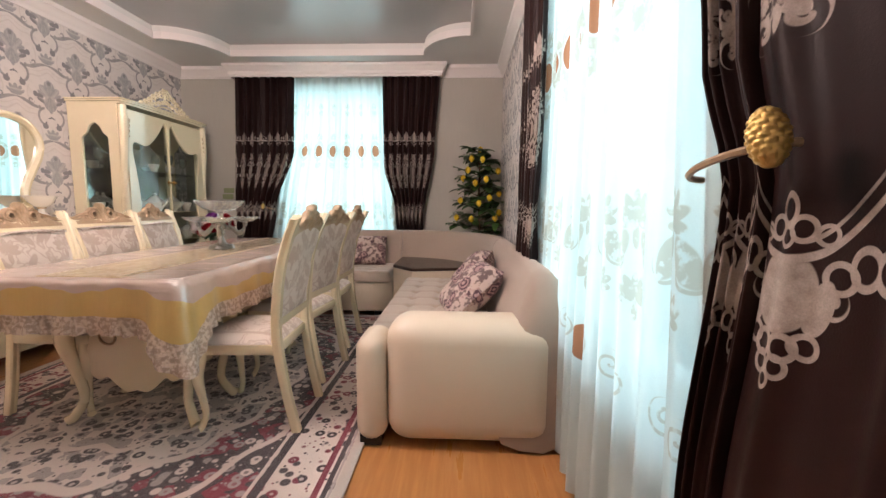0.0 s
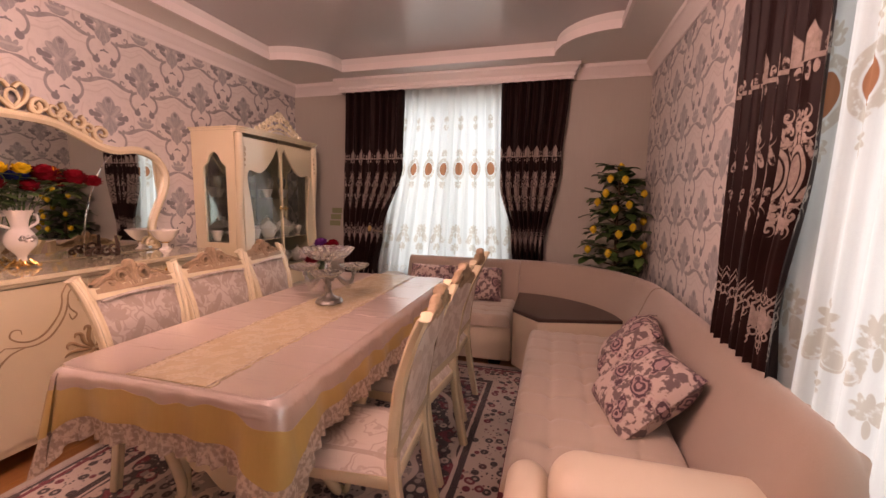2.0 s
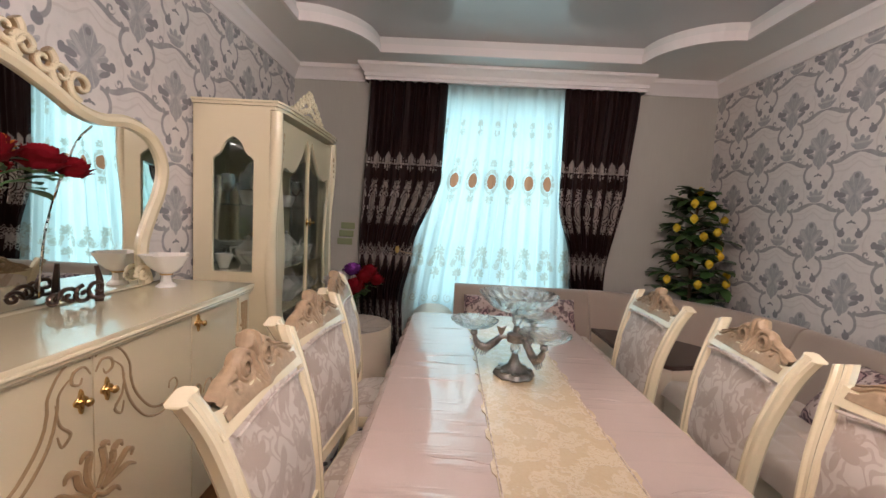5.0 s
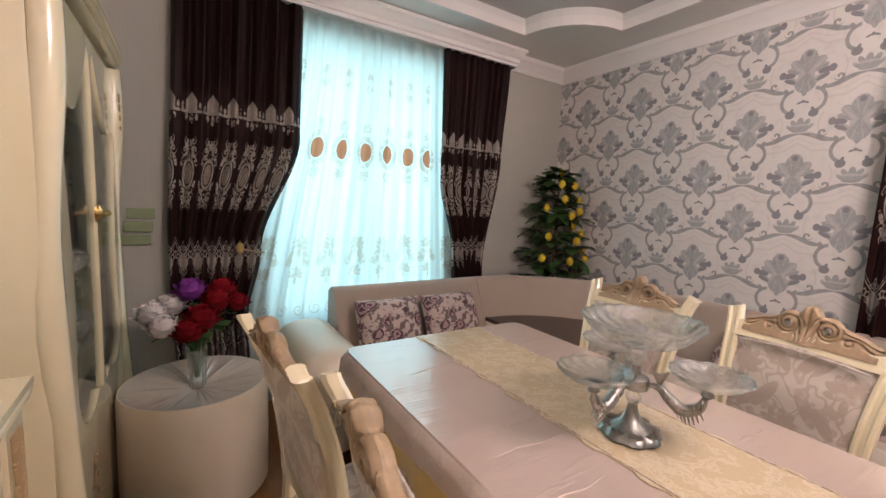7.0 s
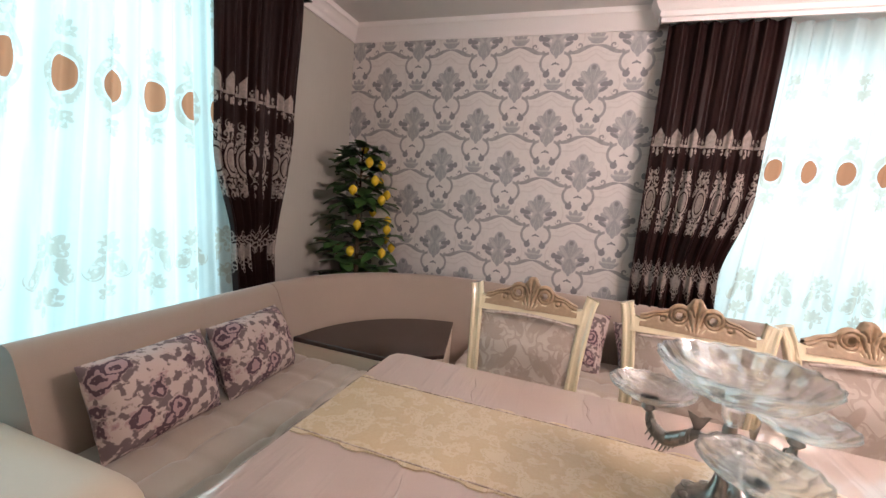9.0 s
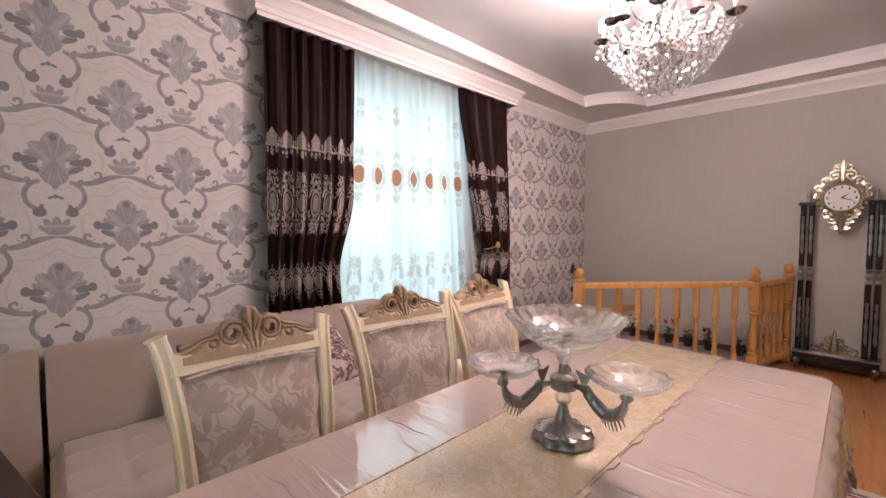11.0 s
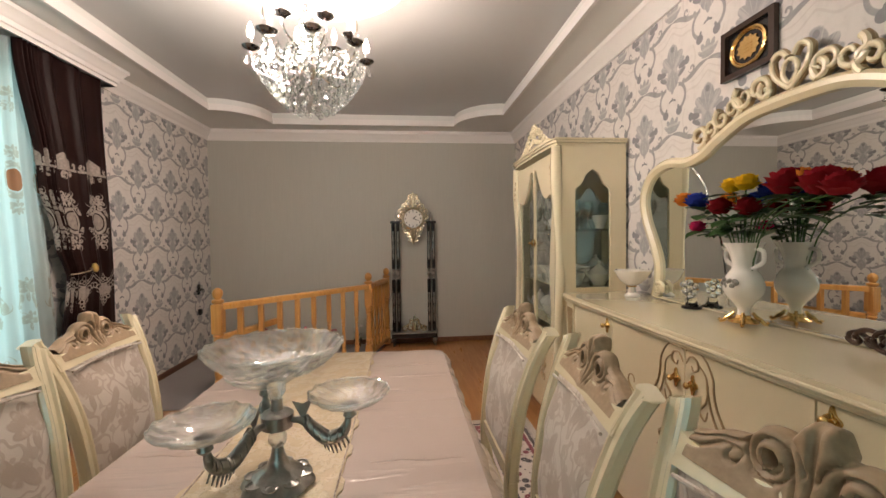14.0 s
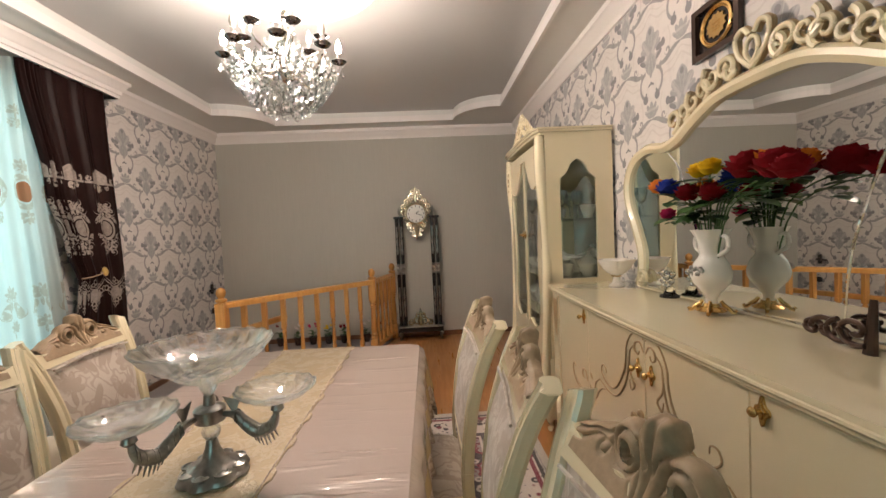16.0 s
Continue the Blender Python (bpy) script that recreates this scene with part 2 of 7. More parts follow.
def glass(name, color=(0.96, 0.98, 0.98), shine=0.05, rough=0.02):
    """Thin clear glass: transparent with a gloss that grows at grazing angles."""
    m = bpy.data.materials.new(name)
    m.use_nodes = True
    nt = m.node_tree
    nt.nodes.remove(nt.nodes["Principled BSDF"])
    t, g, mx, f, p, q = (nt.nodes.new("ShaderNode" + n) for n in ("BsdfTransparent", "BsdfGlossy", "MixShader", "LayerWeight", "Math", "Math"))
    t.inputs[0].default_value = (*color, 1)
    g.inputs["Roughness"].default_value = rough
    f.inputs[0].default_value = 0.5
    p.operation, q.operation = "POWER", "MULTIPLY_ADD"
    p.inputs[1].default_value = 4.0
    q.inputs[1].default_value, q.inputs[2].default_value = 0.7, shine
    for a, b in ((f.outputs["Facing"], p.inputs[0]), (p.outputs[0], q.inputs[0]), (q.outputs[0], mx.inputs[0]), (t.outputs[0], mx.inputs[1]), (g.outputs[0], mx.inputs[2]),
                 (mx.outputs[0], nt.nodes["Material Output"].inputs[0])):
        nt.links.new(a, b)
    return m


PANE = glass("clear_glass", shine=0.04)
CABGLASS = glass("cabinet_glass", (0.90, 0.93, 0.92), 0.035)


def cut_crystal(name, clear, bright=0.0):
    """Lead crystal: refracting glass, part of the light passing straight on, a little caught in its cuts."""
    m = bpy.data.materials.new(name)
    m.use_nodes = True
    nt = m.node_tree
    nt.nodes.remove(nt.nodes["Principled BSDF"])
    g, t, tl, mx, m2 = (nt.nodes.new("ShaderNode" + n) for n in ("BsdfGlass", "BsdfTransparent", "BsdfGlossy", "MixShader", "MixShader"))
    g.inputs["Color"].default_value, g.inputs["Roughness"].default_value, g.inputs["IOR"].default_value = (0.97, 0.985, 0.99, 1), 0.01, 1.54
    t.inputs[0].default_value = (0.96, 0.975, 0.975, 1)
    tl.inputs["Color"].default_value, tl.inputs["Roughness"].default_value = (1.0, 1.0, 1.0, 1), 0.04
    mx.inputs[0].default_value, m2.inputs[0].default_value = clear, bright
    for p, q in ((g.outputs[0], mx.inputs[1]), (t.outputs[0], mx.inputs[2]), (mx.outputs[0], m2.inputs[1]), (tl.outputs[0], m2.inputs[2]), (m2.outputs[0], nt.nodes["Material Output"].inputs[0])):
        nt.links.new(p, q)
    return m


CRYSTAL = cut_crystal("cut_crystal", 0.42, 0.09)
DROPGLASS = cut_crystal("crystal_bead", 0.6)
SOLIDGLASS = cut_crystal("solid_crystal", 0.0)
MIRROR = Mat("mirror_silvering", 0.01, 1.0)
MIRROR.set("Base Color", (0.80, 0.82, 0.80))


def drape_cloth():
    """Dark brown satin with rows of silver embroidery; u along the cloth, v is height."""
    k = Mat("brown_embroidered_satin", 0.55, Specular_IOR_Level=0.12)
    u0, v, _ = k.coords(True)
    P = 0.20
    um = u0.near(P)
    fl = k.noise(55, 4)
    lace = fl.step(0.40, 0.52)
    def crown(zc, band=0.0):
        w = v - zc
        # cup with two curled ears, arms that swing up to the next one, a pyramid of loops, a lace pendant
        cup = ellipse(um, w, 0, -0.01, 0.040, 0.052).min(ellipse(um, w, 0.044, -0.022, 0.016, 0.034, -12))
        solid = cup.step(1.08, 0.94) * w.step(0.034, 0.026)
        rise = um * um * 7.5 + 0.030
        arms = abs(w - rise).step(0.0065, 0.0045).max(abs(w - rise - 0.016 - um * 0.12).step(0.004, 0.0025) * um.step(0.02, 0.026))
        loops = abs(ellipse(um, w, 0.0, 0.088, 0.011, 0.018) - 1.0)
        for c in ((0.018, 0.066, 0.012, 0.014), (0.042, 0.060, 0.012, 0.011), (0.0, 0.056, 0.010, 0.012), (0.062, 0.016, 0.018, 0.016), (0.088, 0.030, 0.014, 0.020)):
            loops = loops.min(abs(ellipse(um, w, *c) - 1.0))
        for c in ((0.014, -0.078, 0.014, 0.016), (0.036, -0.070, 0.014, 0.014), (0.012, -0.104, 0.011, 0.014), (0.0, -0.124, 0.008, 0.012)):
            loops = loops.min(abs(ellipse(um, w, *c) - 1.0) * 0.9)
        if band:
            house = (abs(w - 0.004).step(0.034, 0.028) * um.step(0.056, 0.048)).max((w + um * 0.9).step(0.088, 0.080) * w.step(0.03, 0.034) * um.step(0.056, 0.048))
            belt = abs(w + 0.026).step(0.010, 0.007) * um.step(0.098, 0.094)
            drop = ellipse(um, w, 0.0, -0.066, 0.018, 0.030).min(ellipse(um, w, 0.046, -0.056, 0.014, 0.020))
            return house.max(belt).max(drop.step(1.1, 0.9) * lace).max(ellipse(um, w, 0.078, 0.004, 0.012, 0.022).step(1.1, 0.9) * lace)
        return solid.max(arms).max(loops.step(0.52, 0.38)).max(spiral(um, w, 0.058, -0.012, 0.018, 0.020, 0.3, 0.3))
    e = crown(1.9, 1.0).max(crown(1.02))
    for zc in (1.52, 0.40):
        w = v - zc
        wm = abs(w)
        ring = abs(ellipse(um, w, 0, 0, 0.052, 0.082) - 1.0).step(0.34, 0.2)
        core = ellipse(um, w, 0, 0, 0.038, 0.062).step(1.0, 0.9)
        d = palmette(um, wm - 0.145, 0.075).min(ellipse(um, wm, 0.062, 0.075, 0.014, 0.04, 25)).min(ellipse(um, wm, 0.03, 0.105, 0.016, 0.02))
        e = e.max(ring).max(core * 0.85).max(d.step(1.15, 0.9) * lace).max(spiral(um, wm, 0.046, 0.135, 0.030, 0.034, 0.2, 0.26)).max(spiral(um, wm, 0.03, 0.19, 0.024, 0.026, 0.5, 0.26))
    th = k.noise(420, 2)
    e = e * (fl * 0.9 + 0.42).min(1.0)
    cloth = k.mix(k.noise(6, 3), (0.011, 0.004, 0.0035), (0.021, 0.008, 0.007))
    k.set("Base Color", k.mix(e, cloth, k.mix(th, (0.26, 0.225, 0.20), (0.45, 0.385, 0.345))))
    k.set("Roughness", 0.48 + e * 0.15)
    return k.bump(e * 0.8 + th * 0.2, 0.002, 0.6).m


DRAPE = drape_cloth()


def sheer_cloth():
    k = Mat("white_embroidered_voile", 0.8)
    u0, v, _ = k.coords(True)
    P = 0.27
    u = u0.near(P)
    w = v - 1.757
    oval = ellipse(u, w, 0, 0, 0.062, 0.068).step(1.08, 0.95).max(ellipse(u0.near(P * 4), v - 0.62, 0, 0, 0.062, 0.068).step(1.08, 0.95))
    wm = abs(w)
    d = palmette(u, wm - 0.155, 0.085).min(abs(ellipse(u, w, 0, 0, 0.088, 0.10) - 1.0) * 2.6)
    w2 = v - 2.24
    d = d.min(palmette(u, abs(w2) - 0.03, 0.07))
    w3 = v - 1.08
    low = palmette(u, w3, 0.11).min(ellipse(u, w3, 0.06, -0.08, 0.03, 0.06, 30)).min(palmette(u, w3 + 0.2, 0.09))
    lace = spiral(u, w3, 0.07, -0.1, 0.03, 0.045).max(spiral(u, v - 0.62, 0.06, 0.02, 0.03, 0.05))
    emb = d.min(low).step(1.2, 0.8).max(lace) * k.noise(40, 3).step(0.3, 0.48)
    nt = k.nt
    nt.nodes.remove(k.b)
    tr, tl, df, m1, m2 = (nt.nodes.new("ShaderNode" + n) for n in ("BsdfTransparent", "BsdfTranslucent", "BsdfDiffuse", "MixShader", "MixShader"))
    col = k.mix(oval, k.mix(emb, (0.66, 0.745, 0.74), (0.47, 0.47, 0.415)), (0.36, 0.155, 0.085))
    thread = k.noise(500, 2)
    for b in (tl, df):
        nt.links.new(col, b.inputs[0])
    tr.inputs[0].default_value = (0.95, 0.97, 0.96, 1)
    m1.inputs[0].default_value = 0.35
    solid = (thread * 0.15 + 0.82 + emb * 0.2 + oval * 0.2).min(1.0)
    for a, b in ((tl.outputs[0], m1.inputs[1]), (df.outputs[0], m1.inputs[2]), (solid.s, m2.inputs[0]), (tr.outputs[0], m2.inputs[1]),
                 (m1.outputs[0], m2.inputs[2]), (m2.outputs[0], nt.nodes["Material Output"].inputs[0])):
        nt.links.new(a, b)
    return k.m


SHEER = sheer_cloth()

# rug: dark floral field, cream border with dark motifs, guard stripes
RUG = (-2.42, -0.03, 0.22, 3.47)


def rug_cloth():
    k = Mat("woven_rug", 0.95, Sheen_Weight=0.3)
    x, y, z = k.coords()
    cx, cy = (RUG[0] + RUG[1]) / 2, (RUG[2] + RUG[3]) / 2
    hx, hy = (RUG[1] - RUG[0]) / 2, (RUG[3] - RUG[2]) / 2
    ax, ay = abs(x - cx), abs(y - cy)
    e = (hx - ax).min(hy - ay)
    def floral(scale, off):
        d, c = k.voronoi(scale, k.vec(ax + off, ay + off, 0.0))
        d2, c2 = k.voronoi(scale * 2.3, k.vec(ax + off, ay, 0.0))
        return d, c, d2, c2
    d, c, d2, c2 = floral(17.0, 0.3)
    petal = d.step(0.46, 0.36) - d.step(0.20, 0.14) * 0.7
    small = d2.step(0.30, 0.2) * c2.step(0.35, 0.5)
    ink, cream, wine, grey = (0.06, 0.04, 0.048), (0.74, 0.64, 0.585), (0.24, 0.025, 0.05), (0.42, 0.365, 0.35)
    field = k.mix(petal.max(small), k.mix(c.step(0.6, 0.7), ink, wine), k.mix(c.step(0.45, 0.5), cream, grey))
    med = (ax * ax * (1 / 0.62 ** 2) + ay * ay * (1 / 0.95 ** 2)).sqrt() + (ax.op("ARCTAN2", ay) * 16.0).cos() * 0.03
    lines = abs(med - 1.0).step(0.035, 0.02).max(abs(med - 0.72).step(0.025, 0.015)).max(abs(med - 1.35).step(0.03, 0.02))
    field = k.mix(med.step(1.0, 0.98), field, k.mix(petal.max(small), k.mix(c.step(0.5, 0.55), cream, grey), ink))
    field = k.mix(lines, field, cream)
    border = k.mix(petal.max(small), cream, k.mix(c.step(0.55, 0.6), ink, wine))
    col = k.mix(e.step(0.335, 0.34), border, field)
    for at, w, cc in ((0.34, 0.02, ink), (0.37, 0.009, cream), (0.075, 0.012, ink), (0.11, 0.014, wine), (0.055, 0.006, grey)):
        col = k.mix(abs(e - at).step(w, w * 0.8), col, cc)
    col = k.mix(e.step(0.05, 0.045), col, (0.56, 0.50, 0.45))
    pile = k.noise(380, 2)
    k.set("Base Color", k.mix(pile * 0.10, col, (0.09, 0.075, 0.075)))
    return k.bump(pile, 0.004, 0.8).m


RUGMAT = rug_cloth()


def brocade(name, ground, leaf, s=1.0, axes=(1, 2)):
    """Chair upholstery with a tone-in-tone leaf pattern."""
    k = Mat(name, 0.6, Sheen_Weight=0.3)
    p = k.coords()
    u0, v0 = p[axes[0]], p[axes[1]]
    P, Q = 0.30 * s, 0.34 * s
    mask = None
    for o in (0, 1):
        u, v = (u0 + o * P / 2).near(P), (v0 + o * Q / 2).cell(Q)
        d = palmette(u, v, 0.09 * s).min(ellipse(u, v, 0.09 * s, -0.08 * s, 0.02 * s, 0.06 * s, -30)).min(ellipse(u, v, 0.11 * s, 0.06 * s, 0.018 * s, 0.05 * s, 35))
        mask = d if mask is None else mask.min(d)
    wob = k.noise(24, 4)
    ten = k.noise(8.0 / s, 2)
    m = (mask.step(1.35, 0.85) * wob.step(0.26, 0.48)).max(abs(ten - 0.5).step(0.022, 0.012) * 0.8).max(abs(ten - 0.58).step(0.018, 0.010) * 0.7)
    th = k.noise(420, 2)
    k.set("Base Color", k.mix(m, k.mix(th * 0.4, ground, tuple(c * 0.8 for c in ground)), leaf))
    return k.bump(m * 0.6 + th * 0.4, 0.0015, 0.6)


BROCADE = brocade("cream_brocade", (0.61, 0.535, 0.47), (0.43, 0.345, 0.285))


def floral_print():
    k = Mat("rose_print_cotton", 0.85)
    warp = k.noise(14, 3)
    p = k.coords()
    v = k.vec(p[0] + warp * 0.06, p[1] + warp * 0.05, p[2] + warp * 0.06)
    d, c = k.voronoi(10, v)
    fine = k.noise(46, 4)
    rings = (d * 30.0 + fine * 9.0 + warp * 8.0).sin().step(-0.35, 0.35)
    rose = (d + (fine - 0.5) * 0.5).step(0.52, 0.44)
    col = k.mix(rose * rings, (0.52, 0.41, 0.37), (0.085, 0.045, 0.058))
    col = k.mix(rose * (1.0 - rings) * 0.75, col, (0.33, 0.19, 0.205))
    leafs = (k.noise(24, 4) + (fine - 0.5) * 0.3).step(0.49, 0.55) * (1.0 - rose)
    k.set("Base Color", k.mix(leafs * 0.9, col, (0.12, 0.08, 0.085)))
    return k.bump(k.noise(420, 2), 0.001, 0.5).m


PRINT = floral_print()

k = Mat("plastic_covered_cloth", 0.38, Coat_Weight=1.0, Coat_Roughness=0.045, Coat_IOR=2.6)
wr = k.noise(7, 3)
x, y, z = k.coords()
wr2 = k.noise(1.0, 3, k.vec(x * 2.5, y * 22, z * 22)).step(0.5, 0.72)
k.set("Base Color", k.mix(k.noise(300, 2) * 0.5, (0.60, 0.47, 0.41), (0.52, 0.40, 0.35)))
k.bump(wr * 0.45 + wr2 * 0.55, 0.0065, 0.5)
CLOTH = k.m
k = Mat("gold_satin_hem", 0.38, Coat_Weight=0.8, Coat_Roughness=0.06)
x, y, z = k.coords()
k.set("Base Color", k.mix(k.noise(1, 3, k.vec(x * 90, y * 90, z * 3)), (0.52, 0.355, 0.115), (0.57, 0.40, 0.14)))
k.bump(k.noise(9, 3), 0.006, 0.4)
SATIN = k.m
k = Mat("lace_fringe", 0.8)
k.set("Base Color", k.mix(k.noise(60, 4).step(0.4, 0.6), (0.62, 0.52, 0.43), (0.38, 0.30, 0.24)))
k.bump(k.noise(70, 4), 0.006, 0.8)
LACE = k.m
k = Mat("gold_lace_runner", 0.5, Coat_Weight=1.0, Coat_Roughness=0.05, Coat_IOR=1.9)
x, y, z = k.coords()
lace = k.noise(16, 5, None, 0.6)
rl = lace.step(0.47, 0.53) * (k.noise(130, 2) * 0.7 + 0.45).min(1.0)
rl = rl.max(abs(lace - 0.42).step(0.016, 0.008) * 0.7)
k.set("Base Color", k.mix(rl, (0.70, 0.575, 0.40), (0.60, 0.455, 0.27)))
k.bump(rl * 0.4 + k.noise(7, 3) * 0.6, 0.004, 0.5)
RUNNER = k.m


def plain(name, color, rough=0.6, **kw):
    return speckled(name, color, rough, 0.15, 50, 0.7, 0.001, **kw).m


LEAF = plain("artificial_leaf", (0.05, 0.115, 0.028), 0.4)
LEMON = plain("lemon_yellow", (0.70, 0.47, 0.02), 0.45)
BARK = plain("brown_bark", (0.09, 0.055, 0.03), 0.9)
PETAL = {n: plain(n + "_petal", c, 0.85, Specular_IOR_Level=0.15) for n, c in (("red", (0.20, 0.004, 0.010)), ("white", (0.72, 0.66, 0.64)), ("violet", (0.20, 0.04, 0.26)),
         ("blue", (0.025, 0.045, 0.28)), ("yellow", (0.75, 0.48, 0.02)), ("orange", (0.72, 0.22, 0.03)), ("pink", (0.45, 0.02, 0.10)))}

# ---- shape tools ----
class G:
    """Verts and faces gathered from simple solids, under a changeable pose."""
    def __init__(self, m=None):
        self.v, self.f, self.uv, self.m = [], [], {}, m or Matrix()

    def add(self, vs, fs):
        n = len(self.v)
        self.v += [self.m @ Vector(p) for p in vs]
        self.f += [tuple(i + n for i in f) for f in fs]
        return self

    def box(self, x0, x1, y0, y1, z0, z1):
        vs = [(x, y, z) for z in (z0, z1) for y in (y0, y1) for x in (x0, x1)]
        return self.add(vs, [(0, 2, 3, 1), (4, 5, 7, 6), (0, 1, 5, 4), (2, 6, 7, 3), (0, 4, 6, 2), (1, 3, 7, 5)])

    def rbox(self, x0, x1, y0, y1, z0, z1, r=0.02, seg=3):
        bm = bmesh.new()
        bmesh.ops.create_cube(bm, size=1)
        bmesh.ops.scale(bm, vec=(x1 - x0, y1 - y0, z1 - z0), verts=bm.verts)
        bmesh.ops.translate(bm, vec=((x0 + x1) / 2, (y0 + y1) / 2, (z0 + z1) / 2), verts=bm.verts)
        r = min(r, 0.49 * min(x1 - x0, y1 - y0, z1 - z0))
        bmesh.ops.bevel(bm, geom=bm.edges[:], offset=r, segments=seg, profile=0.5, affect="EDGES")
        bm.verts.index_update()
        self.add([v.co[:] for v in bm.verts], [[v.index for v in f.verts] for f in bm.faces])
        bm.free()
        return self

    def lathe(self, prof, n=16, c=(0, 0, 0), wave=None):
        """prof: (radius, z) from the bottom up; wave(angle, i) scales the radius."""
        vs, fs = [], []
        for i, (r, z) in enumerate(prof):
            for j in range(n):
                a = math.tau * j / n
                q = r * (wave(a, i) if wave else 1)
                vs.append((c[0] + q * math.cos(a), c[1] + q * math.sin(a), c[2] + z))
        for i in range(len(prof) - 1):
            for j in range(n):
                fs.append((i * n + j, i * n + (j + 1) % n, (i + 1) * n + (j + 1) % n, (i + 1) * n + j))
        if prof[0][0] > 1e-5:
            fs.append(tuple(reversed(range(n))))
        if prof[-1][0] > 1e-5:
            fs.append(tuple(range((len(prof) - 1) * n, len(prof) * n)))
        return self.add(vs, fs)

    def tube(self, pts, r, n=8):
        """A rod along pts; r is one radius or one for each point."""
        pts = [Vector(p) for p in pts]
        vs, fs = [], []
        up = Vector((0.13, 0.31, 0.94))
        for i, p in enumerate(pts):
            d = (pts[min(i + 1, len(pts) - 1)] - pts[max(i - 1, 0)]).normalized()
            a = d.cross(up)
            a = (a if a.length > 1e-4 else d.cross(Vector((1, 0, 0)))).normalized()
            b = d.cross(a)
            q = r[i] if isinstance(r, (list, tuple)) else r
            vs += [p + (a * math.cos(math.tau * j / n) + b * math.sin(math.tau * j / n)) * q for j in range(n)]
        for i in range(len(pts) - 1):
            for j in range(n):
                fs.append((i * n + j, i * n + (j + 1) % n, (i + 1) * n + (j + 1) % n, (i + 1) * n + j))
        fs += [tuple(reversed(range(n))), tuple(range((len(pts) - 1) * n, len(pts) * n))]
        return self.add(vs, fs)

    def slab(self, outline, place, t0, t1, inset=0.0):
        """A flat piece: outline (a, b), placed by place(a, b, t) from depth t0 to t1, its front edge drawn in by inset."""
        n = len(outline)
        c = (sum(p[0] for p in outline) / n, sum(p[1] for p in outline) / n)
        def shrink(p):
            d = math.hypot(p[0] - c[0], p[1] - c[1]) or 1
            return (p[0] + (c[0] - p[0]) / d * inset, p[1] + (c[1] - p[1]) / d * inset)
        rings = [[place(a, b, t0) for a, b in outline], [place(a, b, t1 - inset) for a, b in outline]]
        if inset:
            rings.append([place(*shrink(p), t1) for p in outline])
        vs = [p for r in rings for p in r]
        fs = [tuple(reversed(range(n))), tuple(range((len(rings) - 1) * n, len(rings) * n))]
        for i in range(len(rings) - 1):
            fs += [(i * n + j, i * n + (j + 1) % n, (i + 1) * n + (j + 1) % n, (i + 1) * n + j) for j in range(n)]
        return self.add(vs, fs)

    def ring(self, outer, inner, place, t0, t1):
        """A frame between two outlines with the same number of points."""
        n = len(outer)
        vs = [place(a, b, t) for t in (t0, t1) for o in (outer, inner) for a, b in o]
        fs = []
        for j in range(n):
            q = (j + 1) % n
            fs += [(j, q, n + q, n + j), (2 * n + j, 3 * n + j, 3 * n + q, 2 * n + q), (j, 2 * n + j, 2 * n + q, q), (n + j, n + q, 3 * n + q, 3 * n + j)]
        return self.add(vs, fs)

    def sheet(self, fn, na, nb, uv=None):
        """An open surface fn(a, b), a and b from 0 to 1; uv(a, b) if wanted."""
        n0 = len(self.v)
        vs = [fn(i / na, j / nb) for j in range(nb + 1) for i in range(na + 1)]
        fs = [(j * (na + 1) + i, j * (na + 1) + i + 1, (j + 1) * (na + 1) + i + 1, (j + 1) * (na + 1) + i) for j in range(nb) for i in range(na)]
        if uv:
            for j in range(nb + 1):
                for i in range(na + 1):
                    self.uv[n0 + j * (na + 1) + i] = uv(i / na, j / nb)
        return self.add(vs, fs)

    def ball(self, c, r, n=8, sq=(1, 1, 1)):
        prof = [(max(1e-6, math.sin(math.pi * i / n)) * r, -math.cos(math.pi * i / n) * r) for i in range(n + 1)]
        k = G()
        k.lathe(prof, n)
        return self.add([(c[0] + p[0] * sq[0], c[1] + p[1] * sq[1], c[2] + p[2] * sq[2]) for p in k.v], k.f)


def part(name, g, mat, parent=None, label="", smooth=True, sharp=40):
    me = bpy.data.meshes.new(name)
    o = Vector((0, 0, 0))
    p = parent
    while p is not None:
        o += p.location
        p = p.parent
    me.from_pydata([v - o for v in g.v], [], g.f)
    if g.uv:
        lay = me.uv_layers.new(name="UVMap")
        for lp in me.loops:
            lay.data[lp.index].uv = g.uv[lp.vertex_index]
    me.materials.append(mat.m if isinstance(mat, Mat) else mat)
    if smooth:
        me.polygons.foreach_set("use_smooth", [True] * len(me.polygons))
        me.set_sharp_from_angle(angle=radians(sharp))
    ob = new(name, me)
    ob.parent = parent
    if label:
        ob["label"] = label
    return ob


def thing(name, at, label, category, group=""):
    ob = new(name)
    ob.location = at
    ob.empty_display_size = 0.1
    return tagged(ob, label, category, group)


def setting(name, g, mat, label="", smooth=False):
    return tagged(part(name, g, mat, None, label, smooth), label, "", "", "structure")


def arc(c, r, a0, a1, n):
    return [(c[0] + r * math.cos(radians(a0 + (a1 - a0) * i / n)), c[1] + r * math.sin(radians(a0 + (a1 - a0) * i / n))) for i in range(n + 1)]


def scroll(c, r, turns=1.4, start=0.0, sign=1, n=26):
    """Points of a spiral that opens outward from c, in a plane."""
    return [(c[0] + r * (0.15 + 0.85 * i / n) * math.cos(start + sign * math.tau * turns * i / n),
             c[1] + r * (0.15 + 0.85 * i / n) * math.sin(start + sign * math.tau * turns * i / n)) for i in range(n + 1)]


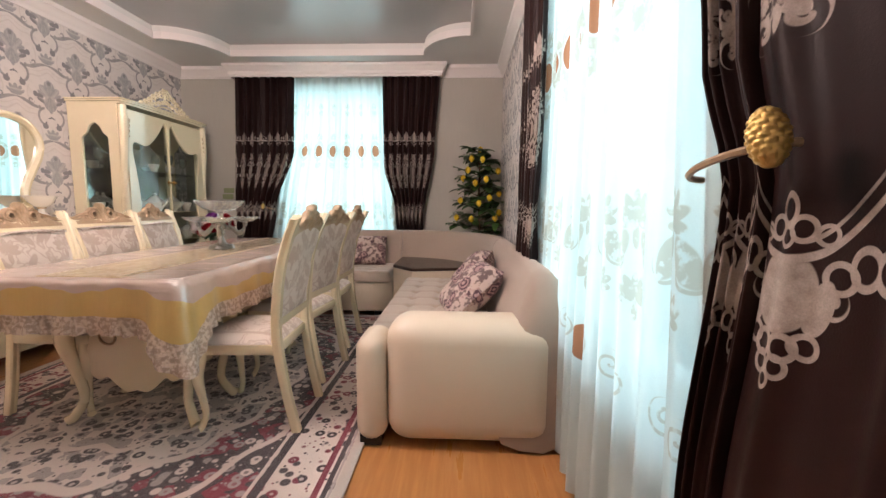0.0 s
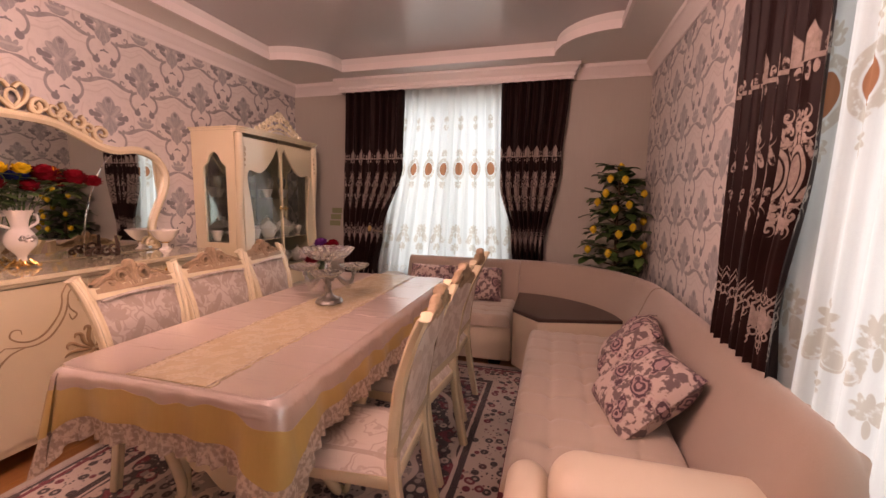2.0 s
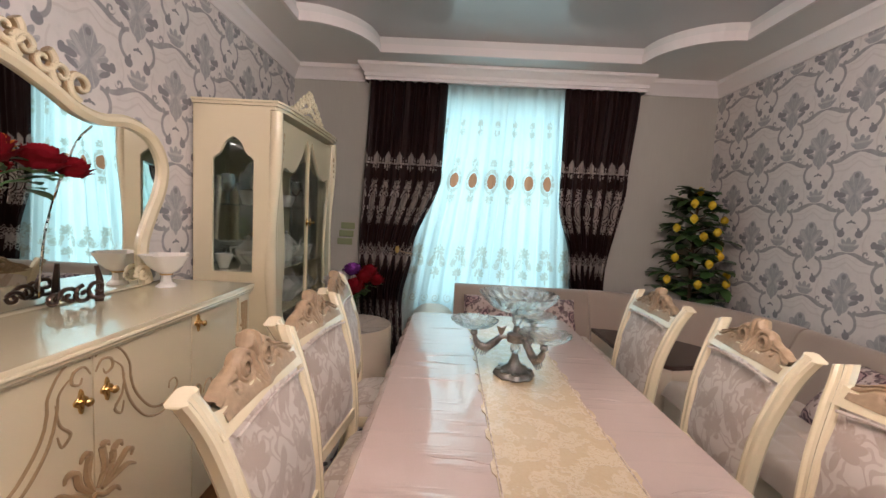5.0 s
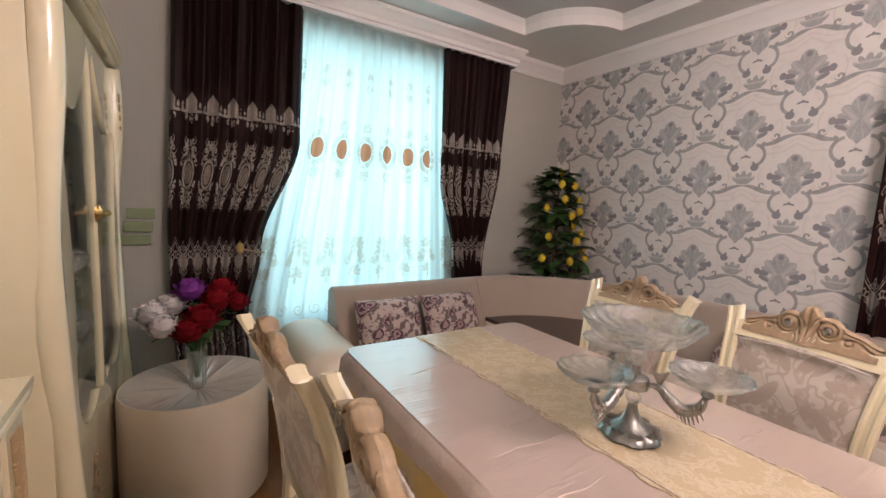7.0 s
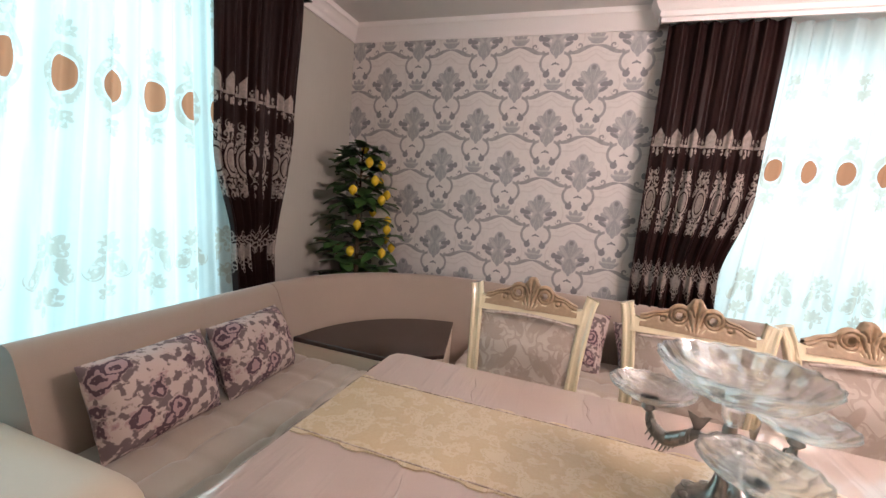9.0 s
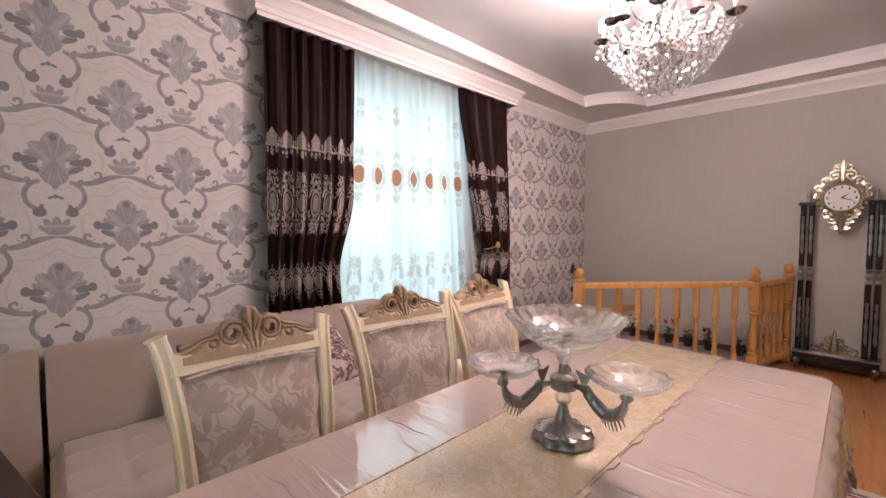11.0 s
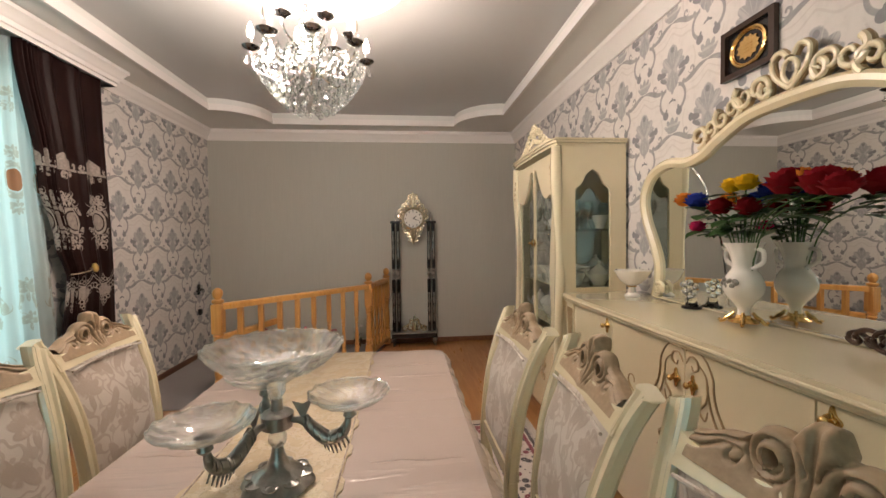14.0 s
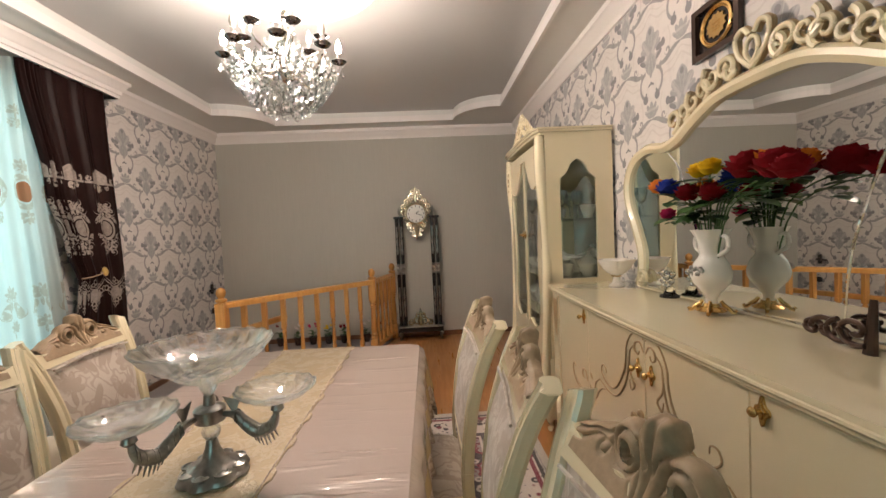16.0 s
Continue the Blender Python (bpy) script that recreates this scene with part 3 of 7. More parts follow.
def smoothed(pts, n=6, closed=True):
    """A soft curve through the points."""
    out, m = [], len(pts)
    for i in range(m if closed else m - 1):
        p = [Vector(pts[(i + k) % m] if closed else pts[min(max(i + k, 0), m - 1)]) for k in (-1, 0, 1, 2)]
        for j in range(n):
            t = j / n
            out.append(tuple(0.5 * (2 * p[1] + (p[2] - p[0]) * t + (2 * p[0] - 5 * p[1] + 4 * p[2] - p[3]) * t * t + (3 * p[1] - p[0] - 3 * p[2] + p[3]) * t ** 3)))
    return out if closed else out + [tuple(pts[-1])]


def ray_out(c, a, poly):
    """Where the ray from c at angle a leaves the outline."""
    best, d = None, (math.cos(a), math.sin(a))
    for i in range(len(poly)):
        p, q = poly[i], poly[(i + 1) % len(poly)]
        e = (q[0] - p[0], q[1] - p[1])
        den = d[0] * e[1] - d[1] * e[0]
        if abs(den) < 1e-9:
            continue
        t = ((p[0] - c[0]) * e[1] - (p[1] - c[1]) * e[0]) / den
        s = ((p[0] - c[0]) * d[1] - (p[1] - c[1]) * d[0]) / den
        if t > 0 and -1e-6 <= s <= 1 + 1e-6 and (best is None or t > best):
            best = t
    best = best or 0.01
    return (c[0] + d[0] * best, c[1] + d[1] * best)


def pierced(rect, inner, n=72):
    """Outer and inner outlines of a rectangular board with a shaped hole."""
    a0, a1, b0, b1 = rect
    box = [(a0, b0), (a1, b0), (a1, b1), (a0, b1)]
    c = (sum(p[0] for p in inner) / len(inner), sum(p[1] for p in inner) / len(inner))
    angs = sorted([math.tau * i / n for i in range(n)] + [math.atan2(y - c[1], x - c[0]) % math.tau for x, y in box])
    return [ray_out(c, a, box) for a in angs], [ray_out(c, a, inner) for a in angs]


# ---- the room ----
WX, EX, SY, NY = -3.01, 0.90, -2.16, 4.50
CEIL, TRAY = 2.745, 2.865
WN = (-1.78, -0.42, 0.55, 2.50)      # north window: x from, to, z from, to
WE = (0.33, 1.68, 0.55, 2.50)        # east window: y from, to, z from, to

setting("wall_west", G().box(WX - 0.2, WX, SY - 0.2, NY + 0.2, 0, 2.95), WALLPAPER, "wall with grey damask wallpaper")
g = G().box(EX, EX + 0.3, SY - 0.2, WE[0], 0, 2.95).box(EX, EX + 0.3, WE[1], NY + 0.2, 0, 2.95)
g.box(EX, EX + 0.3, WE[0], WE[1], 0, WE[2]).box(EX, EX + 0.3, WE[0], WE[1], WE[3], 2.95)
setting("wall_east", g, WALLPAPER, "wall with grey damask wallpaper and a tall window")
g = G().box(WX, WN[0], NY, NY + 0.3, 0, 2.95).box(WN[1], EX, NY, NY + 0.3, 0, 2.95)
g.box(WN[0], WN[1], NY, NY + 0.3, 0, WN[2]).box(WN[0], WN[1], NY, NY + 0.3, WN[3], 2.95)
setting("wall_north", g, PLAIN, "plain beige papered wall with a tall window")
setting("wall_south", G().box(WX, EX, SY - 0.2, SY, 0, 2.95), PLAIN, "plain beige papered wall")

# ceiling with a sunk tray, its corners cut by quarter circles
T0, T1, U0, U1, TR = -2.66, 0.51, -1.82, 4.11, 0.50
hole = arc((T0, U0), TR, 90, 0, 10) + arc((T1, U0), TR, 180, 90, 10) + arc((T1, U1), TR, 270, 180, 10) + arc((T0, U1), TR, 0, -90, 10)


def on_edge(p):
    cx, cy = (WX + EX) / 2, (SY + NY) / 2
    dx, dy = p[0] - cx, p[1] - cy
    s = min(((EX - WX) / 2 + 0.1) / max(1e-6, abs(dx)), ((NY - SY) / 2 + 0.1) / max(1e-6, abs(dy)))
    return (cx + dx * s, cy + dy * s)


def flat(a, b, t):
    return (a, b, t)


outer = [(WX - 0.1, SY - 0.1), (EX + 0.1, SY - 0.1), (EX + 0.1, NY + 0.1), (WX - 0.1, NY + 0.1)]
bm = bmesh.new()
rings = []
for o in (outer, hole):
    vs = [bm.verts.new((*p, CEIL)) for p in o]
    rings += [bm.edges.new((vs[i], vs[(i + 1) % len(vs)])) for i in range(len(vs))]
bmesh.ops.triangle_fill(bm, edges=rings, use_beauty=True)
bm.verts.index_update()
g = G().add([v.co[:] for v in bm.verts], [[v.index for v in f.verts] for f in bm.faces])
bm.free()
n = len(hole)
g.add([(*p, CEIL) for p in hole] + [(*p, TRAY + 0.02) for p in hole], [(i, n + i, n + (i + 1) % n, (i + 1) % n) for i in range(n)])
setting("ceiling", g, PLASTER, "white painted ceiling border round a sunk tray")
setting("tray_ceiling", G().box(WX - 0.2, EX + 0.2, SY - 0.2, NY + 0.2, TRAY, TRAY + 0.12), GLOSS_CEIL, "satin white sunk ceiling field, its colour dimmed against bulb glow")
lip = [(-1.055 + (p[0] + 1.055) * 0.985, 1.17 + (p[1] - 1.17) * 0.992) for p in hole]
setting("tray_moulding", G().ring(hole, lip, flat, CEIL - 0.012, CEIL + 0.055), MOULD, "white painted moulding round the sunk ceiling")


def cornice(p0, p1, inward):
    """A stepped cornice along one wall."""
    prof = [(0, 0), (0.012, 0), (0.016, 0.02), (0.028, 0.03), (0.045, 0.055), (0.062, 0.075), (0.075, 0.08), (0.078, 0.1), (0.078, 0.112)]
    g, vs, fs = G(), [], []
    d = Vector((p1[0] - p0[0], p1[1] - p0[1], 0)).normalized()
    q = Vector((*inward, 0))
    for p, s in ((p0, 1), (p1, -1)):
        for a, b in prof:
            vs.append(Vector((*p, 2.617 + b * 1.16)) + q * a + d * s * a)
    m = len(prof)
    fs = [(i, i + 1, m + i + 1, m + i) for i in range(m - 1)]
    return g.add(vs, fs)


for nm, a, b, q in (("cornice_west", (WX, SY), (WX, NY), (1, 0)), ("cornice_east", (EX, SY), (EX, NY), (-1, 0)),
                    ("cornice_north", (WX, NY), (EX, NY), (0, -1)), ("cornice_south", (WX, SY), (EX, SY), (0, 1))):
    setting(nm, cornice(a, b, q), MOULD, "white moulded plaster cornice", True)


def pelmet(name, lo, hi, front, back, along_x):
    """A curtain box with a moulded face and two cheeks."""
    prof = [(0.0, 2.60), (0.0, 2.625), (0.012, 2.63), (0.012, 2.66), (0.03, 2.675), (0.045, 2.705), (0.06, 2.715), (0.06, 2.74)]
    vs = []
    sgn = 1 if back > front else -1
    def P(s, d, z):
        return (s, d, z) if along_x else (d, s, z)
    for s, ds in ((lo, -1), (hi, 1)):
        for a, z in prof:
            vs.append(P(s + ds * a, front - sgn * a, z))
    m = len(prof)
    g = G().add(vs, [(i, i + 1, m + i + 1, m + i) for i in range(m - 1)])
    for s, ds in ((lo, -1), (hi, 1)):
        vs = [P(s + ds * a, front - sgn * a, z) for a, z in prof] + [P(s + ds * a, back, z) for a, z in prof]
        g.add(vs, [(i, m + i, m + i + 1, i + 1) for i in range(m - 1)])
    for s in (lo, hi):
        g.add([P(s, front, 2.60), P(s, back, 2.60), P(s, back, 2.74), P(s, front, 2.74)], [(0, 1, 2, 3)])
    g.add([P(lo, front, 2.60), P(hi, front, 2.60), P(hi, front + sgn * 0.012, 2.60), P(lo, front + sgn * 0.012, 2.60)], [(0, 1, 2, 3)])
    g.add([P(lo, front + sgn * 0.012, 2.60), P(hi, front + sgn * 0.012, 2.60), P(hi, front + sgn * 0.012, 2.74), P(lo, front + sgn * 0.012, 2.74)], [(0, 1, 2, 3)])
    return setting(name, g, MOULD, "white moulded curtain box under the ceiling", True)


pelmet("pelmet_north", -2.32, 0.18, 4.36, NY, True)
pelmet("pelmet_east", -0.33, 2.24, 0.74, EX, False)

for nm, bx in (("baseboard_west", (WX, WX + 0.014, SY, NY)), ("baseboard_east", (EX - 0.014, EX, SY, NY)),
               ("baseboard_north", (WX + 0.014, EX - 0.014, NY - 0.014, NY)), ("baseboard_south", (WX + 0.014, EX - 0.014, SY, SY + 0.014))):
    setting(nm, G().box(*bx, 0, 0.06), SKIRT, "brown wooden baseboard")


def window(name, lo, hi, z0, z1, d0, along_x):
    """A white plastic window: frame, mullion, panes and sill."""
    ob = tagged(new(name), "white plastic window behind the sheer curtain", "window", "", "structure")
    def B(s0, s1, e0, e1, a, b):
        return G().box(s0, s1, e0, e1, a, b) if along_x else G().box(e0, e1, s0, s1, a, b)
    mid = (lo + hi) / 2
    g = B(lo, lo + 0.06, d0, d0 + 0.06, z0, z1)
    for a in ((hi - 0.06, hi, z0, z1), (lo + 0.06, hi - 0.06, z0, z0 + 0.06), (lo + 0.06, hi - 0.06, z1 - 0.06, z1), (mid - 0.04, mid + 0.04, z0 + 0.06, z1 - 0.06)):
        q = B(a[0], a[1], d0, d0 + 0.06, a[2], a[3])
        g.add(q.v, q.f)
    part("window_frame", g, FRAMEPVC, ob, smooth=False)
    for s0, s1 in ((lo + 0.06, mid - 0.04), (mid + 0.04, hi - 0.06)):
        p = part("pane", B(s0, s1, d0 + 0.027, d0 + 0.033, z0 + 0.06, z1 - 0.06), PANE, ob, smooth=False)
        p.visible_shadow = False
    part("window_sill", B(lo - 0.04, hi + 0.04, d0 - 0.13, d0, z0 - 0.03, z0), FRAMEPVC, ob, smooth=False)


window("window_1", *WN, NY + 0.14, True)
window("window_2", *WE, EX + 0.14, False)


# ---- curtains ----
def interp(rows, z):
    """rows: (z, value) from the top down."""
    if z >= rows[0][0]:
        return rows[0][1]
    for (za, a), (zb, b) in zip(rows, rows[1:]):
        if z >= zb:
            t = (za - z) / (za - zb)
            t = t * t * (3 - 2 * t)
            return a + (b - a) * t
    return rows[-1][1]


def drape(name, edge_a, edge_b, plane, sgn, along_x, cloth, folds, label, tie=None, mat=None, deep=0.035, bottom=0.015, seed=0, gather=None):
    ob = thing(name, (plane[0], plane[1], 0), label, "curtain", "curtains at the windows")
    base = plane[1] if along_x else plane[0]
    rnd = random.Random(seed)
    ph = [rnd.uniform(0, 6) for _ in range(4)]
    def along(a):
        """Length of cloth used up to a: most of it in the folds next to the tied edge, if gathered there."""
        if not gather:
            return a * cloth
        a0, u0, rate = gather
        return a / a0 * u0 if a < a0 else u0 + (a - a0) * rate
    def fn(a, b):
        z = 2.61 + (bottom - 2.61) * b
        s = interp(edge_a, z) * (1 - a) + interp(edge_b, z) * a
        aa = along(a) / along(1.0) + 0.012 * math.sin(ph[0] + a * 17)
        d = math.sin(aa * folds * math.tau + ph[1] + 0.5 * math.sin(z * 1.3)) * deep + math.sin(aa * folds * 2.3 * math.tau + ph[2]) * deep * 0.3
        d *= 0.75 + 0.25 * math.sin(z * 2 + ph[3])
        if gather:
            d *= 0.6 if a < gather[0] else 0.35
        if tie:
            d *= 1 - 0.3 * math.exp(-((z - tie) / 0.12) ** 2)
        return (s, base + sgn * d, z) if along_x else (base + sgn * d, s, z)
    g = G().sheet(fn, int(folds * (50 if gather else 14)), 46, lambda a, b: (along(a), 2.61 + (bottom - 2.61) * b))
    p = part("cloth", g, mat or DRAPE, ob, sharp=180)
    return ob


def tieback(ob, c, half, along_x, sgn, end):
    """A cord round the gathered cloth that ends at a pine-cone shaped gilt knob."""
    n = 20
    pts = []
    for i in range(n + 1):
        a = math.pi * i / n
        s, d = -end * half * math.cos(a), sgn * 0.05 * math.sin(a)
        z = c[2] + 0.015 * math.cos(a) * -1
        pts.append((c[0] + s, c[1] + d, z) if along_x else (c[0] + d, c[1] + s, z))
    part("tie_cord", G().tube(pts, 0.005, 6), CARVED, ob, "twisted bronze cord tieback")
    o = end * half
    q = (c[0] + o, c[1] + sgn * 0.035, c[2] + 0.02) if along_x else (c[0] + sgn * 0.035, c[1] + o, c[2] + 0.02)
    prof = [(0.001, -0.034)] + [(0.0185 * math.sqrt(max(0.04, 1 - (z / 0.035) ** 2)), z) for z in [-0.033 + 0.066 * i / 36 for i in range(37)]] + [(0.001, 0.034)]
    def cone_scale(a, i):
        row, t = divmod(i, 4)
        return 1 + 0.17 * abs(math.sin(a * 4.5 + row * math.pi / 2)) ** 0.7 * math.sin(math.pi * (t + 0.5) / 4)
    g = G(Matrix.Translation(q) @ pose(0, 0, 0, 16 * end, 0, 0)).lathe(prof, 54, (0, 0, 0), cone_scale)
    part("knob", g, GILT, ob, "gilt knob shaped like a pine cone")


LBL = "dark brown satin curtain with silver embroidery, tied back"
d = drape("curtain", [(2.61, -2.29), (1.0, -2.34), (0, -2.30)], [(2.61, -1.58), (1.8, -1.60), (1.06, -1.84), (0.6, -1.92), (0, -1.88)], (-2.1, 4.405), -1, True, 1.35, 7, LBL, 1.06, deep=0.037, seed=1)
tieback(d, (-1.90, 4.375, 1.07), 0.07, True, -1, -1)
d = drape("curtain", [(2.61, -0.52), (1.6, -0.51), (1.06, -0.38), (0.6, -0.34), (0, -0.36)], [(2.61, 0.155), (1.8, 0.10), (0.9, -0.04), (0, 0.0)], (-0.2, 4.405), -1, True, 1.35, 8, LBL, 1.04, deep=0.036, seed=2)
d = drape("curtain", [(2.61, 0.47), (1.8, 0.33), (1.35, 0.215), (1.13, 0.145), (0.6, 0.21), (0, 0.25)], [(2.61, -0.22), (1.1, -0.30), (0, -0.30)], (0.79, 0.1), -1, False, 1.15, 7, LBL, 1.13, seed=3, gather=(0.21, 0.556, 0.45))
tieback(d, (0.765, 0.065, 1.165), 0.086, False, -1, -1)
d = drape("curtain", [(2.61, 1.56), (1.6, 1.58), (1.05, 1.70), (0.5, 1.68), (0, 1.66)], [(2.61, 2.19), (1.1, 2.20), (0, 2.2)], (0.80, 1.9), -1, False, 1.3, 7, LBL, 1.06, deep=0.030, seed=4)
SL = "white sheer curtain embroidered with brown ovals and cream scrolls"
drape("sheer_curtain", [(2.61, -1.72), (0, -2.15)], [(2.61, -0.40), (0, -0.22)], (-1.1, 4.455), -1, True, 2.3, 13, SL, None, SHEER, 0.024, 0.02, 5)
drape("sheer_curtain", [(2.61, 0.30), (0, 0.12)], [(2.61, 1.72), (0, 1.9)], (0.85, 1.0), -1, False, 2.3, 13, SL, None, SHEER, 0.024, 0.02, 6)

# ---- floor ----
setting("floor", G().box(WX - 0.2, EX + 0.3, SY - 0.2, NY + 0.3, -0.1, -0.004), FLOORWOOD, "orange laminate floor")
x0, x1, y0, y1 = RUG
g = G().rbox(x0, x1, y0, y1, 0.0005, 0.013, 0.004, 1)
tagged(part("rug", g, RUGMAT, None, "oriental rug with dark floral pattern and cream border", False), "", "rug")


# ---- dining table ----
TX0, TX1, TY0, TY1, TZ = -1.715, -0.745, 1.105, 3.195, 0.80


def table_edge(a, off=0.0):
    """A point on the rounded edge of the table top; a runs from 0 to 1."""
    r = 0.06
    w, h = TX1 - TX0 - 2 * r, TY1 - TY0 - 2 * r
    segs = [w, math.pi * r / 2, h, math.pi * r / 2] * 2
    s = a % 1.0 * sum(segs)
    cx, cy = (TX0 + TX1) / 2, (TY0 + TY1) / 2
    corners = [(cx + w / 2, cy - h / 2, -90), (cx + w / 2, cy + h / 2, 0), (cx - w / 2, cy + h / 2, 90), (cx - w / 2, cy - h / 2, 180)]
    starts = [(cx - w / 2, cy - h / 2 - r, 1, 0), (cx + w / 2 + r, cy - h / 2, 0, 1), (cx + w / 2, cy + h / 2 + r, -1, 0), (cx - w / 2 - r, cy + h / 2, 0, -1)]
    for i in range(8):
        if s <= segs[i] or i == 7:
            if i % 2 == 0:
                x, y, dx, dy = starts[i // 2]
                return (x + dx * s + dy * off, y + dy * s - dx * off)
            x, y, a0 = corners[i // 2]
            t = radians(a0 + 90 * s / segs[i])
            return (x + (r + off) * math.cos(t), y + (r + off) * math.sin(t))
        s -= segs[i]


def corner_near(p):
    return min(math.hypot(p[0] - x, p[1] - y) for x in (TX0, TX1) for y in (TY0, TY1))


def cloth_fall(a, z, wob):
    """A point of the hanging cloth at edge position a, z below the rim."""
    p = table_edge(a)
    c = math.exp(-(corner_near(p) / 0.10) ** 2)
    t = z / 0.17
    r = 0.022
    q = min(1.0, z / r)
    roll = r * (1 - math.sqrt(1 - (1 - q) ** 2)) if z < r else 0.0
    off = 0.010 - roll + 0.004 * math.sin(a * 260) * q * (1 - t) + t * (0.014 + 0.045 * c) + 0.009 * t * math.sin(a * 190) + 0.016 * t * c * math.sin(a * 430) + wob
    q = table_edge(a, off)
    return (q[0], q[1], TZ - 0.003 - z * (1 + 0.75 * c))


def pink_fall(a):
    """How far the pinkish cloth hangs before the gold hem begins: little at the south end."""
    y = table_edge(a)[1]
    return 0.042 + 0.010 * math.sin(a * 95) + 0.004 * math.sin(a * 331) + 0.042 * min(1, max(0, (y - TY0 - 0.02) / 0.10))


table = thing("dining_table", (-1.22, 2.14, 0), "cream carved dining table on two scrolled pedestals", "dining table")
part("tabletop", G().rbox(TX0 + 0.03, TX1 - 0.03, TY0 + 0.03, TY1 - 0.03, 0.755, 0.79, 0.01, 2), CREAM, table)
part("apron", G().rbox(TX0 + 0.14, TX1 - 0.14, TY0 + 0.16, TY1 - 0.16, 0.66, 0.755, 0.01, 2), CREAM, table)


def cabriole(g, x, y, dx, dy, z1, k=1.0):
    """A curved furniture leg that swings out and ends in a scroll."""
    pts, rs = [], []
    for t, o, r in ((1, 0.0, 0.034), (0.86, 0.035, 0.042), (0.68, 0.045, 0.036), (0.45, 0.02, 0.024), (0.22, 0.0, 0.02), (0.08, 0.03, 0.022), (0.0, 0.055, 0.026)):
        pts.append((x + dx * o * k, y + dy * o * k, max(0.02, z1 * t)))
        rs.append(r * k)
    pp = smoothed(pts, 4, False)
    rr = [rs[min(len(rs) - 1, i // 4)] * (1 - i % 4 / 4) + rs[min(len(rs) - 1, i // 4 + 1)] * (i % 4 / 4) for i in range(len(pp))]
    return g.tube(pp, rr, 10)


for yc in (1.55, 2.72):
    g = G()
    half = [(0.0, 0.17), (0.05, 0.16), (0.10, 0.19), (0.15, 0.235), (0.19, 0.22), (0.235, 0.25), (0.25, 0.36), (0.22, 0.5), (0.27, 0.66)]
    line = smoothed(half, 4, False)
    outline = [(-1.22 + a, b) for a, b in line] + [(-1.22 - a, b) for a, b in reversed(line[1:])]
    g.slab(outline, lambda a, b, t: (a, yc + t, b), -0.13, 0.13, 0.0)
    ped = part("pedestal", g, CREAM, table, "cream scrolled pedestal")
    for sx in (-1, 1):
        for sy in (-1, 1):
            part("leg", cabriole(G(), -1.22 + sx * 0.27, yc + sy * 0.14, sx, sy * 0.6, 0.62, 1.1), CREAM, table)
    for sx in (-1, 1):
        part("carving", G().tube([(-1.22 + sx * p[0], yc - 0.137, p[1]) for p in scroll((0.12, 0.45), 0.07, 1.3, 0.5)], 0.006, 6), CREAM_DARK, ped, "gilded carved scroll")
part("stretcher", G().rbox(-1.27, -1.17, 1.68, 2.59, 0.22, 0.30, 0.02, 2), CREAM, table)

cloth = thing("tablecloth", (-1.22, 2.14, 0.79), "pinkish cream tablecloth under clear plastic with gold hem", "tablecloth")
n = 120
rim = [table_edge(i / n, -0.012) for i in range(n)]
part("top_cloth", G().slab(rim, flat, 0.79, 0.802, 0.004), CLOTH, cloth, "pinkish cloth under glossy clear plastic")
part("overlap", G().sheet(lambda a, b: cloth_fall(a, pink_fall(a) * b, 0), 480, 5), CLOTH, cloth, "pinkish cloth edge under clear plastic", sharp=180)
part("hem", G().sheet(lambda a, b: cloth_fall(a, pink_fall(a) + (0.15 - pink_fall(a)) * b, 0.001), 480, 6), SATIN, cloth, "gold satin hem", sharp=180)
part("lace", G().sheet(lambda a, b: cloth_fall(a, 0.148 + (0.075 + 0.01 * abs(math.sin(a * 260))) * b, -0.004 + 0.010 * b * math.sin(a * 720)), 640, 5), LACE, cloth, "ruffled cream lace edging", sharp=180)

for x0, x1, y, tilt in ((-1.36, -1.66, 2.30, 0.02), (-1.33, -1.62, 2.42, -0.03), (-1.40, -1.68, 2.13, 0.01), (-1.30, -1.55, 1.62, 0.03), (-0.97, -0.78, 2.45, 0.02), (-0.99, -0.79, 2.05, -0.02), (-0.98, -0.80, 1.55, 0.03), (-1.38, -1.66, 1.36, -0.02), (-1.02, -0.80, 2.80, 0.03), (-1.36, -1.60, 2.85, -0.02)):
    pts = [(x0 + (x1 - x0) * i / 16, y + tilt * i / 16 + 0.004 * math.sin(i * 0.8 + x0 * 9), 0.8008) for i in range(17)]
    part("plastic_crease", G().tube(pts, [0.0006 + 0.0030 * math.sin(math.pi * i / 16) ** 0.7 for i in range(17)], 8), CLOTH, cloth, "raised crease in the clear plastic")
runner = thing("table_runner", (-1.22, 2.14, 0.803), "gold lace table runner with scalloped edges", "table runner")
sc = []
for i in range(120):
    y = TY0 + 0.02 + (TY1 - TY0 - 0.04) * i / 119
    sc.append((-1.015 + 0.010 * (1 if (i // 3) % 3 == 0 else 0), y))
outline = sc + [(-2.375 - p[0], p[1]) for p in reversed(sc)]
part("lace_band", G().slab(outline, flat, 0.8025, 0.8065, 0.0), RUNNER, runner, smooth=False)
for x in (-1.02, -1.355):
    part("edge_trim", G().tube([(x, TY0 + 0.02 + (TY1 - TY0 - 0.04) * i / 60, 0.807) for i in range(61)], 0.0022, 5), LACE, runner, "pale corded edge")


